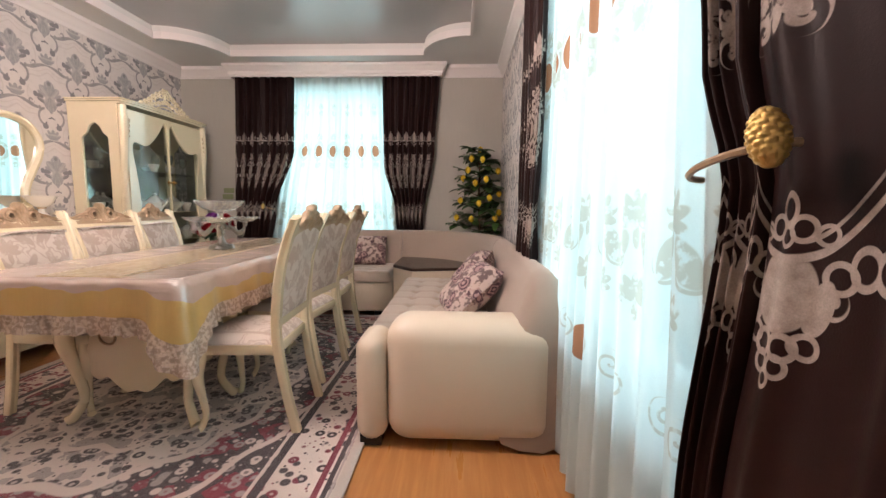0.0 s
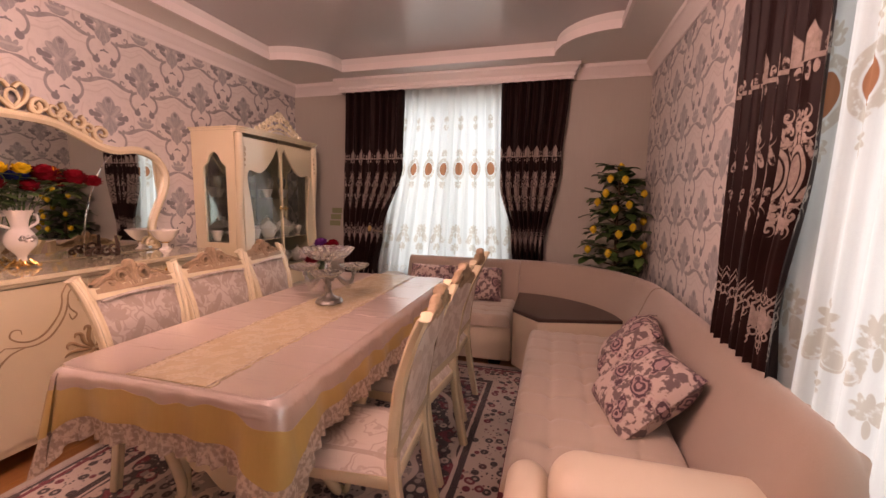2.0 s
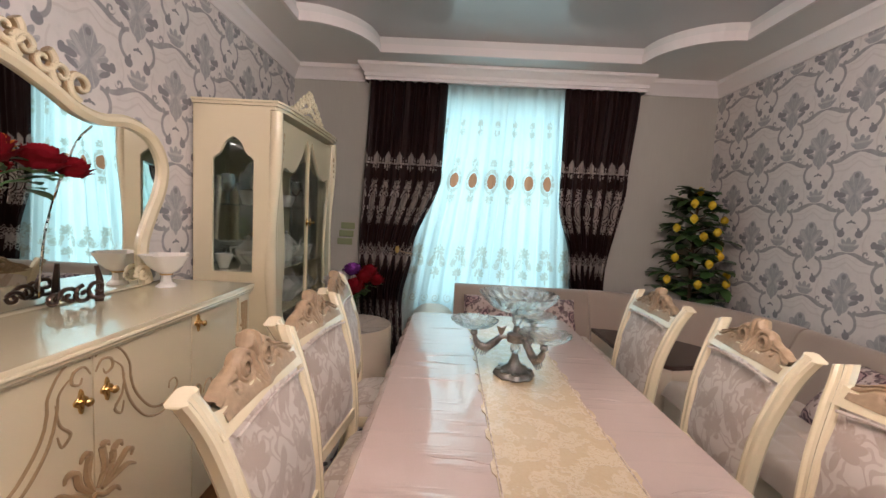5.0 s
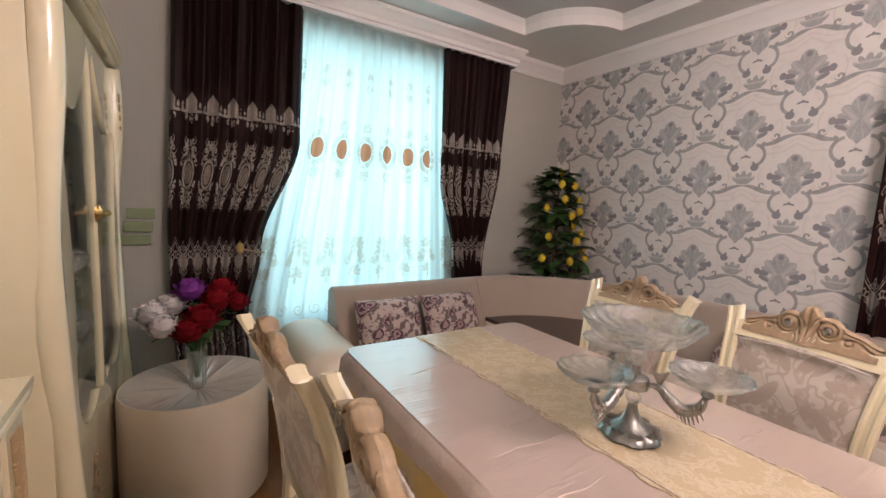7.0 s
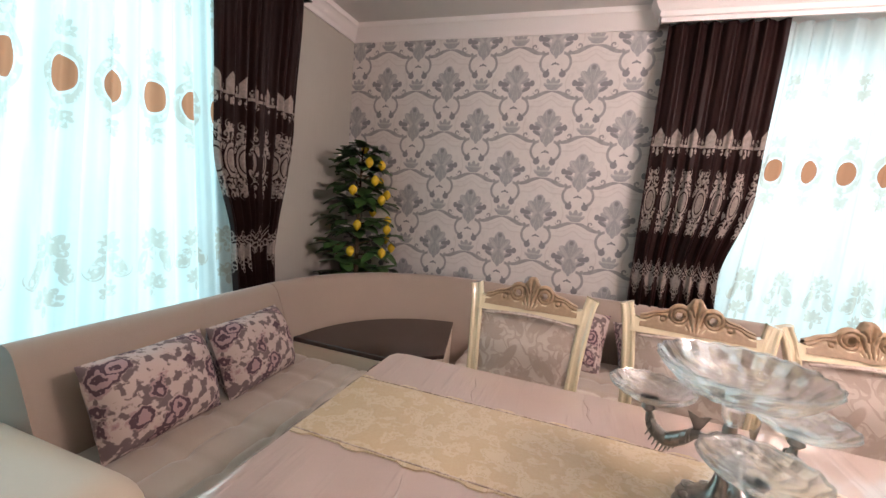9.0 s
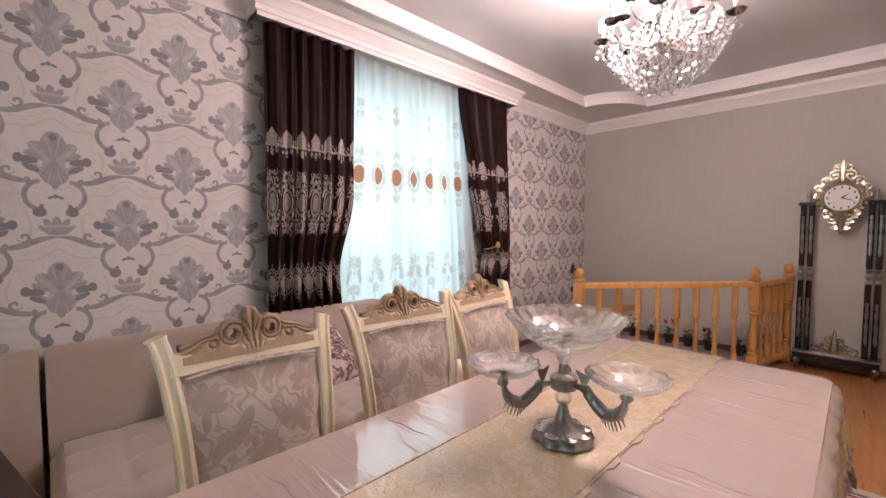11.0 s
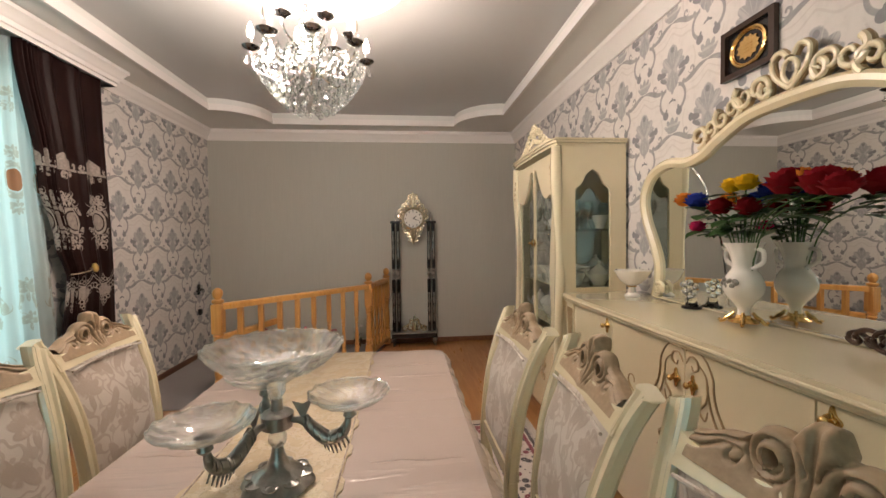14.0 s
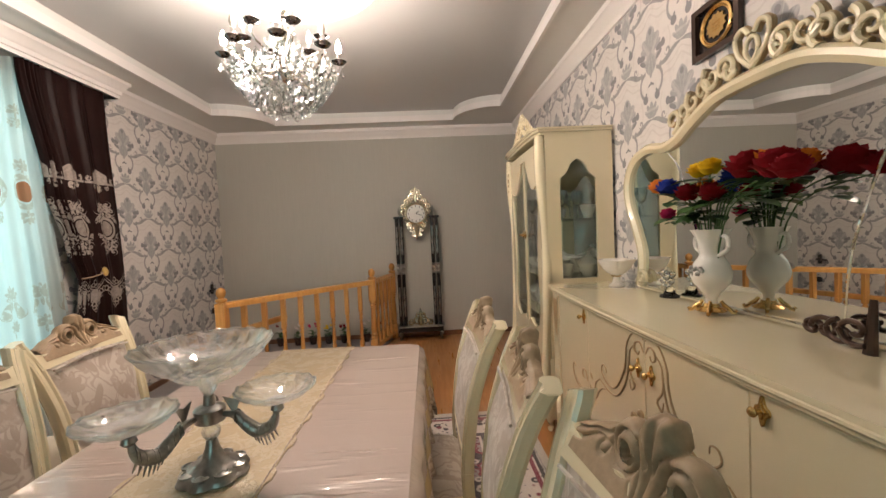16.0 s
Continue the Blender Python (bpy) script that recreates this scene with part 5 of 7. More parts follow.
    for z, kinds in ((0.74, ("bowl", "pot")), (1.03, ("pot", "cup", "bowl")), (1.42, ("glass", "cup", "glass"))):
        for i in range(5):
            y = y0 + 0.12 + (y1 - y0 - 0.24) * i / 4
            for x in ((X0 + 0.13), (X0 + 0.3)):
                kind = kinds[k % len(kinds)]
                k += 1
                name = {"pot": "teapot", "cup": "teacup", "bowl": "porcelain_bowl", "glass": "wine_glass"}[kind]
                q = part(name, dish(G(), (x + rnd.uniform(-0.02, 0.02), y + rnd.uniform(-0.02, 0.02), z + 0.001), kind, rnd.uniform(1.25, 1.5)), CRYSTAL if kind == "glass" else PORCELAIN)
                tagged(q, {"pot": "white porcelain teapot on a cabinet shelf", "cup": "small white teacup on a cabinet shelf", "bowl": "white footed porcelain bowl on a shelf", "glass": "stemmed clear wine glass on a shelf"}[kind], name.replace("_", " "), "china in the cabinets")
    return ob


china_cabinet(-0.40, 0.59, 1)
china_cabinet(2.98, 4.13, 2)

# sideboard with a bowed front
SBY0, SBY1, SBZ = 0.67, 2.76, 1.01


def bow(y, off=0.0):
    t = (y - (SBY0 + SBY1) / 2) / ((SBY1 - SBY0) / 2)
    return -2.548 + 0.022 * (1 - t * t) + off


side = thing("sideboard", (-2.78, 1.715, 0), "cream lacquered sideboard with gilded scroll carving and brass handles", "sideboard")
ys = [SBY0 + 0.015 + (SBY1 - SBY0 - 0.03) * i / 40 for i in range(41)]
part("body", G().slab([(bow(y, -0.02), y) for y in ys] + [(WX + 0.02, SBY1 - 0.015), (WX + 0.02, SBY0 + 0.015)], flat, 0.11, SBZ - 0.045), CREAM, side)
def board(o, z0, z1, inset):
    yy = [SBY0 - o * 0.5 + (SBY1 - SBY0 + o) * i / 40 for i in range(41)]
    return G().slab([(bow(min(max(y, SBY0), SBY1), o), y) for y in yy] + [(WX + 0.015, SBY1 + o * 0.5), (WX + 0.015, SBY0 - o * 0.5)], flat, z0, z1, inset)


part("moulding", board(0.010, SBZ - 0.050, SBZ - 0.014, 0.0), CREAM, side)
part("top", board(0.022, SBZ - 0.015, SBZ, 0.005), CREAM, side, "glossy cream top")
for o, z, r in ((0.019, SBZ - 0.023, 0.0085), (0.012, SBZ - 0.037, 0.0070)):
    line = [(bow(SBY0 + (SBY1 - SBY0) * i / 40, o), SBY0 - 0.004 + (SBY1 - SBY0 + 0.008) * i / 40, z) for i in range(41)]
    ends = [(WX + 0.03, SBY0 - 0.008, z)], [(WX + 0.03, SBY1 + 0.008, z)]
    part("moulding", G().tube(ends[0] + line + ends[1], r, 8), CREAM, side, "rounded reed under the top")
part("gilt_line", G().tube([(bow(SBY0 + (SBY1 - SBY0) * i / 40, 0.0165), SBY0 + (SBY1 - SBY0) * i / 40, SBZ - 0.030) for i in range(41)], 0.0025, 5), CREAM_DARK, side, "thin gilded line")
splits = [0.80, 1.265, 1.79, 2.255, 2.63]


def on_front(off):
    return lambda a, b, t=0.0: (bow(a, off + t), a, b)


# incised vines that spread from the middle handles to both sides
VINES = []
for sg in (-1, 1):
    lines = [[(.0, .925), (.012, .955), (.05, .968), (.10, .945), (.135, .89), (.14, .84), (.155, .79), (.19, .735), (.235, .69), (.29, .672), (.34, .685), (.372, .715), (.36, .745), (.33, .742), (.325, .718)],
             [(.075, .915), (.105, .885), (.112, .84), (.13, .775), (.165, .715), (.215, .665), (.28, .645), (.345, .655), (.395, .668)],
             [(.008, .905), (.03, .935), (.062, .928), (.068, .90), (.045, .888), (.035, .905)],
             [(.115, .86), (.105, .80), (.075, .76), (.10, .735), (.112, .77)],
             [(.395, .668), (.44, .635), (.455, .60), (.49, .578), (.52, .60), (.525, .64), (.50, .655), (.482, .632)],
             [(.31, .648), (.37, .632), (.41, .60), (.44, .56), (.49, .545), (.545, .565)],
             [(.545, .60), (.565, .64), (.60, .645), (.612, .615), (.59, .60)],
             [(.545, .565), (.60, .535), (.66, .53), (.72, .55), (.755, .60), (.74, .635), (.715, .62)]]
    VINES += [smoothed([(1.79 + sg * a, b) for a, b in ln], 6, False) for ln in lines]
for i in range(4):
    lo, hi = splits[i] + 0.003, splits[i + 1] - 0.003
    n = 10
    yy = [lo + (hi - lo) * j / n for j in range(n + 1)]
    g = G().slab([(bow(y, 0.0), y) for y in yy] + [(bow(y, -0.022), y) for y in reversed(yy)], flat, 0.16, SBZ - 0.055)
    door = part("door", g, CREAM, side, smooth=False)
    ky, kz = ((1.222, 0.92), (1.747, 0.838), (1.835, 0.838), (2.296, 0.92))[i]
    knob(door, bow(ky) + 0.001, ky, kz, 0.85)
    P = on_front(0.001)
    for c in VINES:
        runs, run = [], []
        for p in c:
            if lo + 0.004 < p[0] < hi - 0.004:
                run.append(p)
            else:
                runs.append(run)
                run = []
        for run in runs + [run]:
            if len(run) > 3:
                rr = [0.0022 + 0.0026 * math.sin(math.pi * j / (len(run) - 1)) for j in range(len(run))]
                part("carving", G().tube([P(*p) for p in run], rr, 6), CREAM_DARK, door, "gilded carved line")
# leaf carving across the middle doors
for sg in (-1, 1):
    for ln, r in (([(.008, .545), (.03, .60), (.022, .665), (.04, .672), (.05, .655)], .008), ([(.015, .545), (.055, .59), (.065, .635), (.09, .645), (.10, .625)], .008), ([(.02, .54), (.08, .575), (.115, .60), (.14, .59), (.135, .57)], .007),
                  ([(.02, .535), (.07, .545), (.12, .55), (.155, .53)], .007), ([(.0, .53), (.03, .51), (.07, .505), (.09, .48)], .006)):
        c = smoothed([(1.79 + sg * a, b) for a, b in ln], 5, False)
        part("leaf_carving", G().tube([on_front(0.004)(*p) for p in c], [0.003 + r * math.sin(math.pi * (0.15 + 0.85 * k / (len(c) - 1))) for k in range(len(c))], 6), CREAM_DARK, side, "gilded carved leaf")
for y0_, y1_, sg in ((SBY0 + 0.02, 0.797, 1), (2.633, SBY1 - 0.02, -1)):
    n = 6
    yy = [y0_ + (y1_ - y0_) * j / n for j in range(n + 1)]
    pil = part("pilaster", G().slab([(bow(y, 0.008), y) for y in yy] + [(bow(y, -0.02), y) for y in reversed(yy)], flat, 0.11, SBZ - 0.05), CREAM, side)
    ymid = (y0_ + y1_) / 2
    for j in range(6):
        c = smoothed([(ymid - 0.03 + 0.011 * j, 0.93), (ymid - 0.025 + 0.010 * j, 0.86), (ymid - 0.01 + 0.005 * j, 0.76 - 0.01 * j)], 4, False)
        part("carving", G().tube([on_front(0.010)(*p) for p in c], 0.004, 5), CREAM_DARK, pil, "carved acanthus rib")
    for j in range(3):
        part("carving", G().tube([on_front(0.011)(*p) for p in scroll((ymid + sg * 0.025, 0.91 - 0.05 * j), 0.016, 1.2, j)], 0.003, 5), CREAM_DARK, pil, "carved scroll")
for y in (0.76, 2.67):
    part("leg", cabriole(G(), -2.62, y, 0.6, 0.0, 0.13, 0.9), CREAM_DARK, side, "gilded scroll foot")
    part("leg", G().box(WX + 0.05, WX + 0.10, y - 0.03, y + 0.03, 0, 0.12), CREAM, side, smooth=False)

# mirror with a shaped frame and scrolled crest
MY, MX = 1.77, WX + 0.035
mirror = thing("wall_mirror", (MX, MY, 1.012), "large mirror in a cream scrolled frame on the sideboard", "mirror")
half = [(0.0, 1.855), (0.18, 1.845), (0.33, 1.79), (0.44, 1.735), (0.56, 1.715), (0.70, 1.735), (0.83, 1.70), (0.90, 1.60), (0.885, 1.48), (0.82, 1.35), (0.765, 1.22), (0.765, 1.10), (0.785, 1.04), (0.79, 1.016)]
line = smoothed(half, 5, False)
inner = [(MY + a, b) for a, b in line] + [(MY - a, b) for a, b in reversed(line[1:])]


def outset(pts, d, zmin):
    out, n = [], len(pts)
    for i, p in enumerate(pts):
        q, r = pts[(i + 1) % n], pts[i - 1]
        tx, ty = q[0] - r[0], q[1] - r[1]
        l = math.hypot(tx, ty) or 1
        out.append((p[0] + -ty / l * d, max(zmin, p[1] + tx / l * d)))
    return out


outer = outset(inner, 0.052, 1.014)
if abs(outer[0][1]) < inner[0][1]:
    outer = outset(inner, -0.052, 1.014)
part("glass", G().slab(inner, lambda a, b, t: (MX + t, a, b), 0.0, 0.006), MIRROR, mirror, "silvered mirror glass", smooth=False)
for sg in (-1, 1):
    seam = smoothed([(0.30, 1.046), (0.305, 1.10), (0.31, 1.16), (0.33, 1.29), (0.366, 1.41), (0.41, 1.53), (0.468, 1.64), (0.53, 1.705)], 5, False)
    part("bevelled_seam", G().tube([(MX + 0.006, MY + sg * a, b) for a, b in seam], 0.0045, 6), MIRROR, mirror, "bevelled seam between the mirror panels")
fr = G()
n = len(inner)
for k, (f, t) in enumerate(((0.0, 0.0), (0.0, 0.02), (0.25, 0.034), (0.6, 0.036), (1.0, 0.022), (1.0, 0.0))):
    fr.v += [Vector((MX + t, o[0] + (i[0] - o[0]) * f, o[1] + (i[1] - o[1]) * f)) for o, i in zip(outer, inner)]
for k in range(5):
    fr.f += [(k * n + j, k * n + (j + 1) % n, (k + 1) * n + (j + 1) % n, (k + 1) * n + j) for j in range(n)]
part("frame", fr, CREAM, mirror, "cream lacquered frame")
part("board", G().slab(outer, lambda a, b, t: (WX + 0.004 + t, a, b), 0.0, 0.03), CREAM, mirror, smooth=False)


def arch_z(d):
    return interp([(-0.0, 1.905), (-0.18, 1.895), (-0.33, 1.845), (-0.46, 1.785)], -abs(d))


for sg in (-1, 1):
    for k, (a, r, st) in enumerate(((0.47, 0.058, 3.6), (0.39, 0.044, 3.4), (0.325, 0.046, 0.2), (0.265, 0.05, 3.3), (0.205, 0.056, 0.0), (0.135, 0.056, 3.2), (0.10, 0.036, 0.3))):
        zc = arch_z(a) + r * 1.02
        c = scroll((sg * a, zc), r, 1.15, st if sg > 0 else math.pi - st, sg, 30)
        part("crest_scroll", G().tube([(MX + 0.022, MY + p[0], p[1]) for p in c], [0.006 + 0.0075 * j / 30 for j in range(31)], 8), CREAM, mirror, "carved scroll of the crest")
        part("crest_edge", G().tube([(MX + 0.011, MY + p[0], p[1]) for p in c], [0.010 + 0.008 * j / 30 for j in range(31)], 8), CREAM_DARK, mirror, "gilded edge of the crest")
    c = smoothed([(0.0, 1.91), (sg * 0.06, 1.97), (sg * 0.075, 2.035), (sg * 0.04, 2.06), (sg * 0.012, 2.03)], 6, False)
    part("crest_scroll", G().tube([(MX + 0.022, MY + p[0], p[1]) for p in c], 0.010, 8), CREAM, mirror, "carved heart half of the crest")
    part("crest_edge", G().tube([(MX + 0.012, MY + p[0], p[1]) for p in c], 0.0145, 8), CREAM_DARK, mirror, "gilded edge of the crest")
    c = smoothed([(0.0, 1.925), (sg * 0.028, 1.965), (sg * 0.022, 2.005), (0.0, 2.02)], 5, False)
    part("crest_scroll", G().tube([(MX + 0.022, MY + p[0], p[1]) for p in c], 0.009, 8), CREAM, mirror, "carved heart half of the crest")
    c = scroll((sg * 0.765, 1.075), 0.045, 1.3, 1.5, sg)
    part("foot_scroll", G().tube([(MX + 0.03, MY + p[0], p[1] - 0.005) for p in c], 0.012, 8), CREAM, mirror, "carved foot scroll")

# framed gold medallion above the mirror
pic = thing("framed_picture", (WX, 1.535, 2.06), "dark wooden frame with a round gold medallion", "picture")
outer, inner = pierced((1.40, 1.67, 2.065, 2.285), [(1.425, 2.088), (1.645, 2.088), (1.645, 2.262), (1.425, 2.262)], 40)
part("frame", G().ring(outer, inner, lambda a, b, t: (WX + 0.002 + t, a, b), 0.0, 0.024), DARKWOOD, pic, "dark brown frame", smooth=False)
part("backing", G().box(WX + 0.003, WX + 0.008, 1.42, 1.65, 2.085, 2.265), BLACK, pic, "black velvet backing", smooth=False)
g = G()
cy, cz = 1.535, 2.175
for r, rr in ((0.078, 0.008), (0.068, 0.003)):
    g.tube([(WX + 0.012, cy + r * 1.12 * math.cos(math.tau * i / 36), cz + r * math.sin(math.tau * i / 36)) for i in range(37)], rr, 6)
star = [(cy + (0.052 if i % 2 else 0.042) * 1.12 * math.cos(math.tau * i / 24), cz + (0.052 if i % 2 else 0.042) * math.sin(math.tau * i / 24)) for i in range(24)]
g.slab(star, lambda a, b, t: (WX + t, a, b), 0.008, 0.014)
for i in range(3):
    g.box(WX + 0.014, WX + 0.016, cy - 0.02, cy + 0.02, cz - 0.018 + 0.014 * i, cz - 0.012 + 0.014 * i)
part("medallion", g, GOLD, pic, "round gold medallion")


# ---- chandelier over the table ----
CX, CY = -1.05, 0.98
MDX, MDY = -1.03, 0.91
g = G()
for rr, zz in (((0.56, 0.535), 0.040), ((0.33, 0.31), 0.027)):
    o = [(MDX + rr[0] * math.cos(math.tau * i / 64), MDY + rr[0] * math.sin(math.tau * i / 64)) for i in range(64)]
    q = [(MDX + rr[1] * math.cos(math.tau * i / 64), MDY + rr[1] * math.sin(math.tau * i / 64)) for i in range(64)]
    g.ring(o, q, flat, TRAY - zz, TRAY - 0.001)
o = [(MDX + 0.545 * math.cos(math.tau * i / 64), MDY + 0.545 * math.sin(math.tau * i / 64)) for i in range(64)]
g.slab(list(reversed(o)), flat, TRAY - 0.002, TRAY - 0.022)
setting("ceiling_medallion", g, MOULD, "round white plaster medallion over the chandelier", True)

chand = thing("chandelier", (CX, CY, 2.0), "chrome and crystal chandelier with candle bulbs", "chandelier")
part("canopy", G().lathe([(0.005, -0.06), (0.03, -0.055), (0.055, -0.02), (0.06, 0.0)], 20, (CX, CY, TRAY - 0.022)), CHROME, chand)
part("chain", G().tube([(CX, CY, TRAY - 0.06), (CX, CY, 2.55)], 0.006, 8), CHROME, chand)
part("stem", G().lathe([(0.004, 2.2), (0.03, 2.22), (0.045, 2.26), (0.02, 2.30), (0.015, 2.38), (0.035, 2.42), (0.05, 2.46), (0.02, 2.50), (0.015, 2.53), (0.04, 2.55), (0.045, 2.565), (0.012, 2.58), (0.006, 2.6)], 18, (CX, CY, 0)), CHROME, chand)
BULB = bpy.data.materials.new("lit_bulb")
BULB.use_nodes = True
bb = BULB.node_tree.nodes["Principled BSDF"]
bb.inputs["Base Color"].default_value = (1, 0.9, 0.75, 1)
bb.inputs["Emission Color"].default_value = (1, 0.84, 0.72, 1)
bb.inputs["Emission Strength"].default_value = 45.0
DULL = speckled("frosted_bulb", (0.75, 0.70, 0.62), 0.35, 0.05, 50)
SMOKE = speckled("smoked_chrome", (0.22, 0.20, 0.20), 0.15, 0.2, 60, metal=1.0)


def arm(a, r, zb, zt, lit):
    ca, sa = math.cos(a), math.sin(a)
    pts = smoothed([(CX + ca * q, CY + sa * q, z) for q, z in ((0.03, 2.27), (r * 0.35, 2.24), (r * 0.62, zb - 0.03), (r * 0.9, zb), (r, zb + 0.04), (r, zt))], 4, False)
    p = part("arm", G().tube(pts, 0.0055, 6), CHROME, chand)
    q = (CX + ca * r, CY + sa * r, zt)
    part("drip_pan", G().lathe([(0.008, -0.012), (0.03, -0.002), (0.042, 0.010), (0.036, 0.008), (0.012, 0.003)], 20, q, lambda a, i: 1 + 0.05 * math.cos(8 * a)), SMOKE, p, "smoked chrome drip pan")
    part("candle", G().lathe([(0.011, 0.004), (0.012, 0.05), (0.011, 0.052)], 10, q), CHROME, p)
    part("bulb", G().lathe([(0.008, 0.052), (0.014, 0.066), (0.017, 0.082), (0.012, 0.105), (0.003, 0.128)], 10, q), BULB if lit else DULL, p, "lit flame bulb" if lit else "unlit flame bulb")
    return q


bulbs = []
for i in range(8):
    lit = i in (0, 2, 4, 6, 7)
    q = arm(math.tau * (i + 0.3) / 8, 0.285, 2.25, 2.32, lit)
    if lit:
        bulbs.append((q[0], q[1], q[2] + 0.09))
for i in range(6):
    arm(math.tau * (i + 0.05) / 6, 0.20, 2.36, 2.43, False)
for p in bulbs:
    lamp("chandelier_bulb", "POINT", pose(p[0], p[1], p[2] + 0.045), BULB_WATTS, (1.0, 0.785, 0.73), radius=0.03)
# crystal drops: rings of beads that narrow towards the bottom, and swags
rnd = random.Random(5)


def bead(g, c, r):
    vs = [(c[0], c[1], c[2] + r), (c[0], c[1], c[2] - r)] + [(c[0] + r * math.cos(math.tau * j / 6), c[1] + r * math.sin(math.tau * j / 6), c[2]) for j in range(6)]
    g.add(vs, [(0, 2 + j, 2 + (j + 1) % 6) for j in range(6)] + [(1, 2 + (j + 1) % 6, 2 + j) for j in range(6)])


g = G()
for lv in range(11):
    t = lv / 10
    rr = 0.265 * math.sqrt(1 - (0.93 * t) ** 2) * 0.55 + (0.265 - 0.19 * t) * 0.45
    z = 2.25 - 0.215 * t
    m = max(5, int(rr * 120))
    for j in range(m):
        a = math.tau * (j + 0.5 * (lv % 2)) / m
        c = (CX + rr * math.cos(a), CY + rr * math.sin(a))
        g.ball((*c, z + rnd.uniform(-0.005, 0.005)), 0.0135 + 0.003 * rnd.random(), 6)
        bead(g, (*c, z + 0.023), 0.006)
        if lv < 9:
            bead(g, (CX + rr * 0.8 * math.cos(a), CY + rr * 0.8 * math.sin(a), z + 0.012), 0.010)
part("crystal_drop", g, DROPGLASS, chand, "clear crystal drops", smooth=False)["kind"] = "stuff"
g = G()
for j in range(16):
    a = math.tau * j / 16
    for k in range(14):
        t = k / 13
        rr = 0.05 + 0.22 * t
        z = 2.50 - 0.26 * t - 0.10 * math.sin(math.pi * t)
        bead(g, (CX + rr * math.cos(a), CY + rr * math.sin(a), z), 0.0085)
    for k in range(9):
        bead(g, (CX + 0.05 * math.cos(a), CY + 0.05 * math.sin(a), 2.5 - 0.03 * k), 0.008)
for j in range(8):
    a = math.tau * (j + 0.3) / 8
    for k in range(3):
        bead(g, (CX + 0.30 * math.cos(a), CY + 0.30 * math.sin(a), 2.30 - 0.022 * k), 0.007 if k < 2 else 0.016)
part("crystal_string", g, DROPGLASS, chand, "strings of crystal beads", smooth=False)["kind"] = "stuff"

# ---- crystal centrepiece ----
SX, SYY, SZ = -1.22, 2.21, 0.807
stand = thing("centrepiece", (SX, SYY, SZ), "silver centrepiece with crystal bowl and fish-shaped arms", "centrepiece")
part("base", G().lathe([(0.072, 0.0), (0.078, 0.006), (0.072, 0.018), (0.05, 0.030), (0.026, 0.045), (0.016, 0.07), (0.012, 0.09)], 48, (SX, SYY, SZ), lambda a, i: 1 + (0.10 * abs(math.cos(4 * a)) - 0.04 if i < 4 else 0)), SILVER, stand, "scalloped silver base")
for j in range(8):
    a = math.tau * j / 8
    part("boss", G().lathe([(0.019, 0), (0.019, 0.004), (0.013, 0.006), (0.011, 0.0045), (0.004, 0.007)], 12, (SX + 0.056 * math.cos(a), SYY + 0.056 * math.sin(a), SZ + 0.022)), SILVER, stand)
part("ball", G().ball((SX, SYY, SZ + 0.108), 0.021, 12), CRYSTAL, stand, "clear crystal ball")
part("collar", G().lathe([(0.012, 0.125), (0.034, 0.135), (0.036, 0.165), (0.03, 0.17), (0.014, 0.175), (0.012, 0.20)], 20, (SX, SYY, SZ)), SILVER, stand)
part("neck", G().lathe([(0.01, 0.2), (0.02, 0.215), (0.021, 0.235), (0.012, 0.242), (0.022, 0.249), (0.03, 0.255)], 14, (SX, SYY, SZ)), CRYSTAL, stand, "clear crystal neck")


def crystal_dish(c, r, h, n, parent, label):
    """A bowl of cut crystal: staggered facets outside, a scalloped rim."""
    outer = [(r * 0.2, 0), (r * 0.36, h * 0.05), (r * 0.50, h * 0.13), (r * 0.62, h * 0.24), (r * 0.72, h * 0.38), (r * 0.81, h * 0.54), (r * 0.89, h * 0.72), (r * 0.95, h * 0.88), (r, h)]
    prof = outer + [(r * 0.97, h), (r * 0.80, h * 0.64), (r * 0.62, h * 0.38), (r * 0.38, h * 0.2), (0.001, h * 0.17)]
    m = n * 2
    def cut(a, i):
        # long petal cuts, set off by half a petal above the middle
        k = round(a / math.tau * m) + (1 if i > 4 else 0)
        return 1 + (0.030 if k % 2 else -0.030) * (1 if 0 < i < 7 else 0.5 if i < 9 else 0)
    ob = part("dish", G().lathe(prof, m, c, cut), CRYSTAL, parent, label, smooth=False)
    rim = [(c[0] + r * 0.985 * (1 + 0.012 * math.cos(n * a)) * math.cos(a), c[1] + r * 0.985 * (1 + 0.012 * math.cos(n * a)) * math.sin(a), c[2] + h + 0.002 * math.cos(n * a)) for a in [math.tau * i / (n * 6) for i in range(n * 6 + 1)]]
    part("rim", G().tube(rim, 0.0030, 6), CRYSTAL, ob)
    return ob


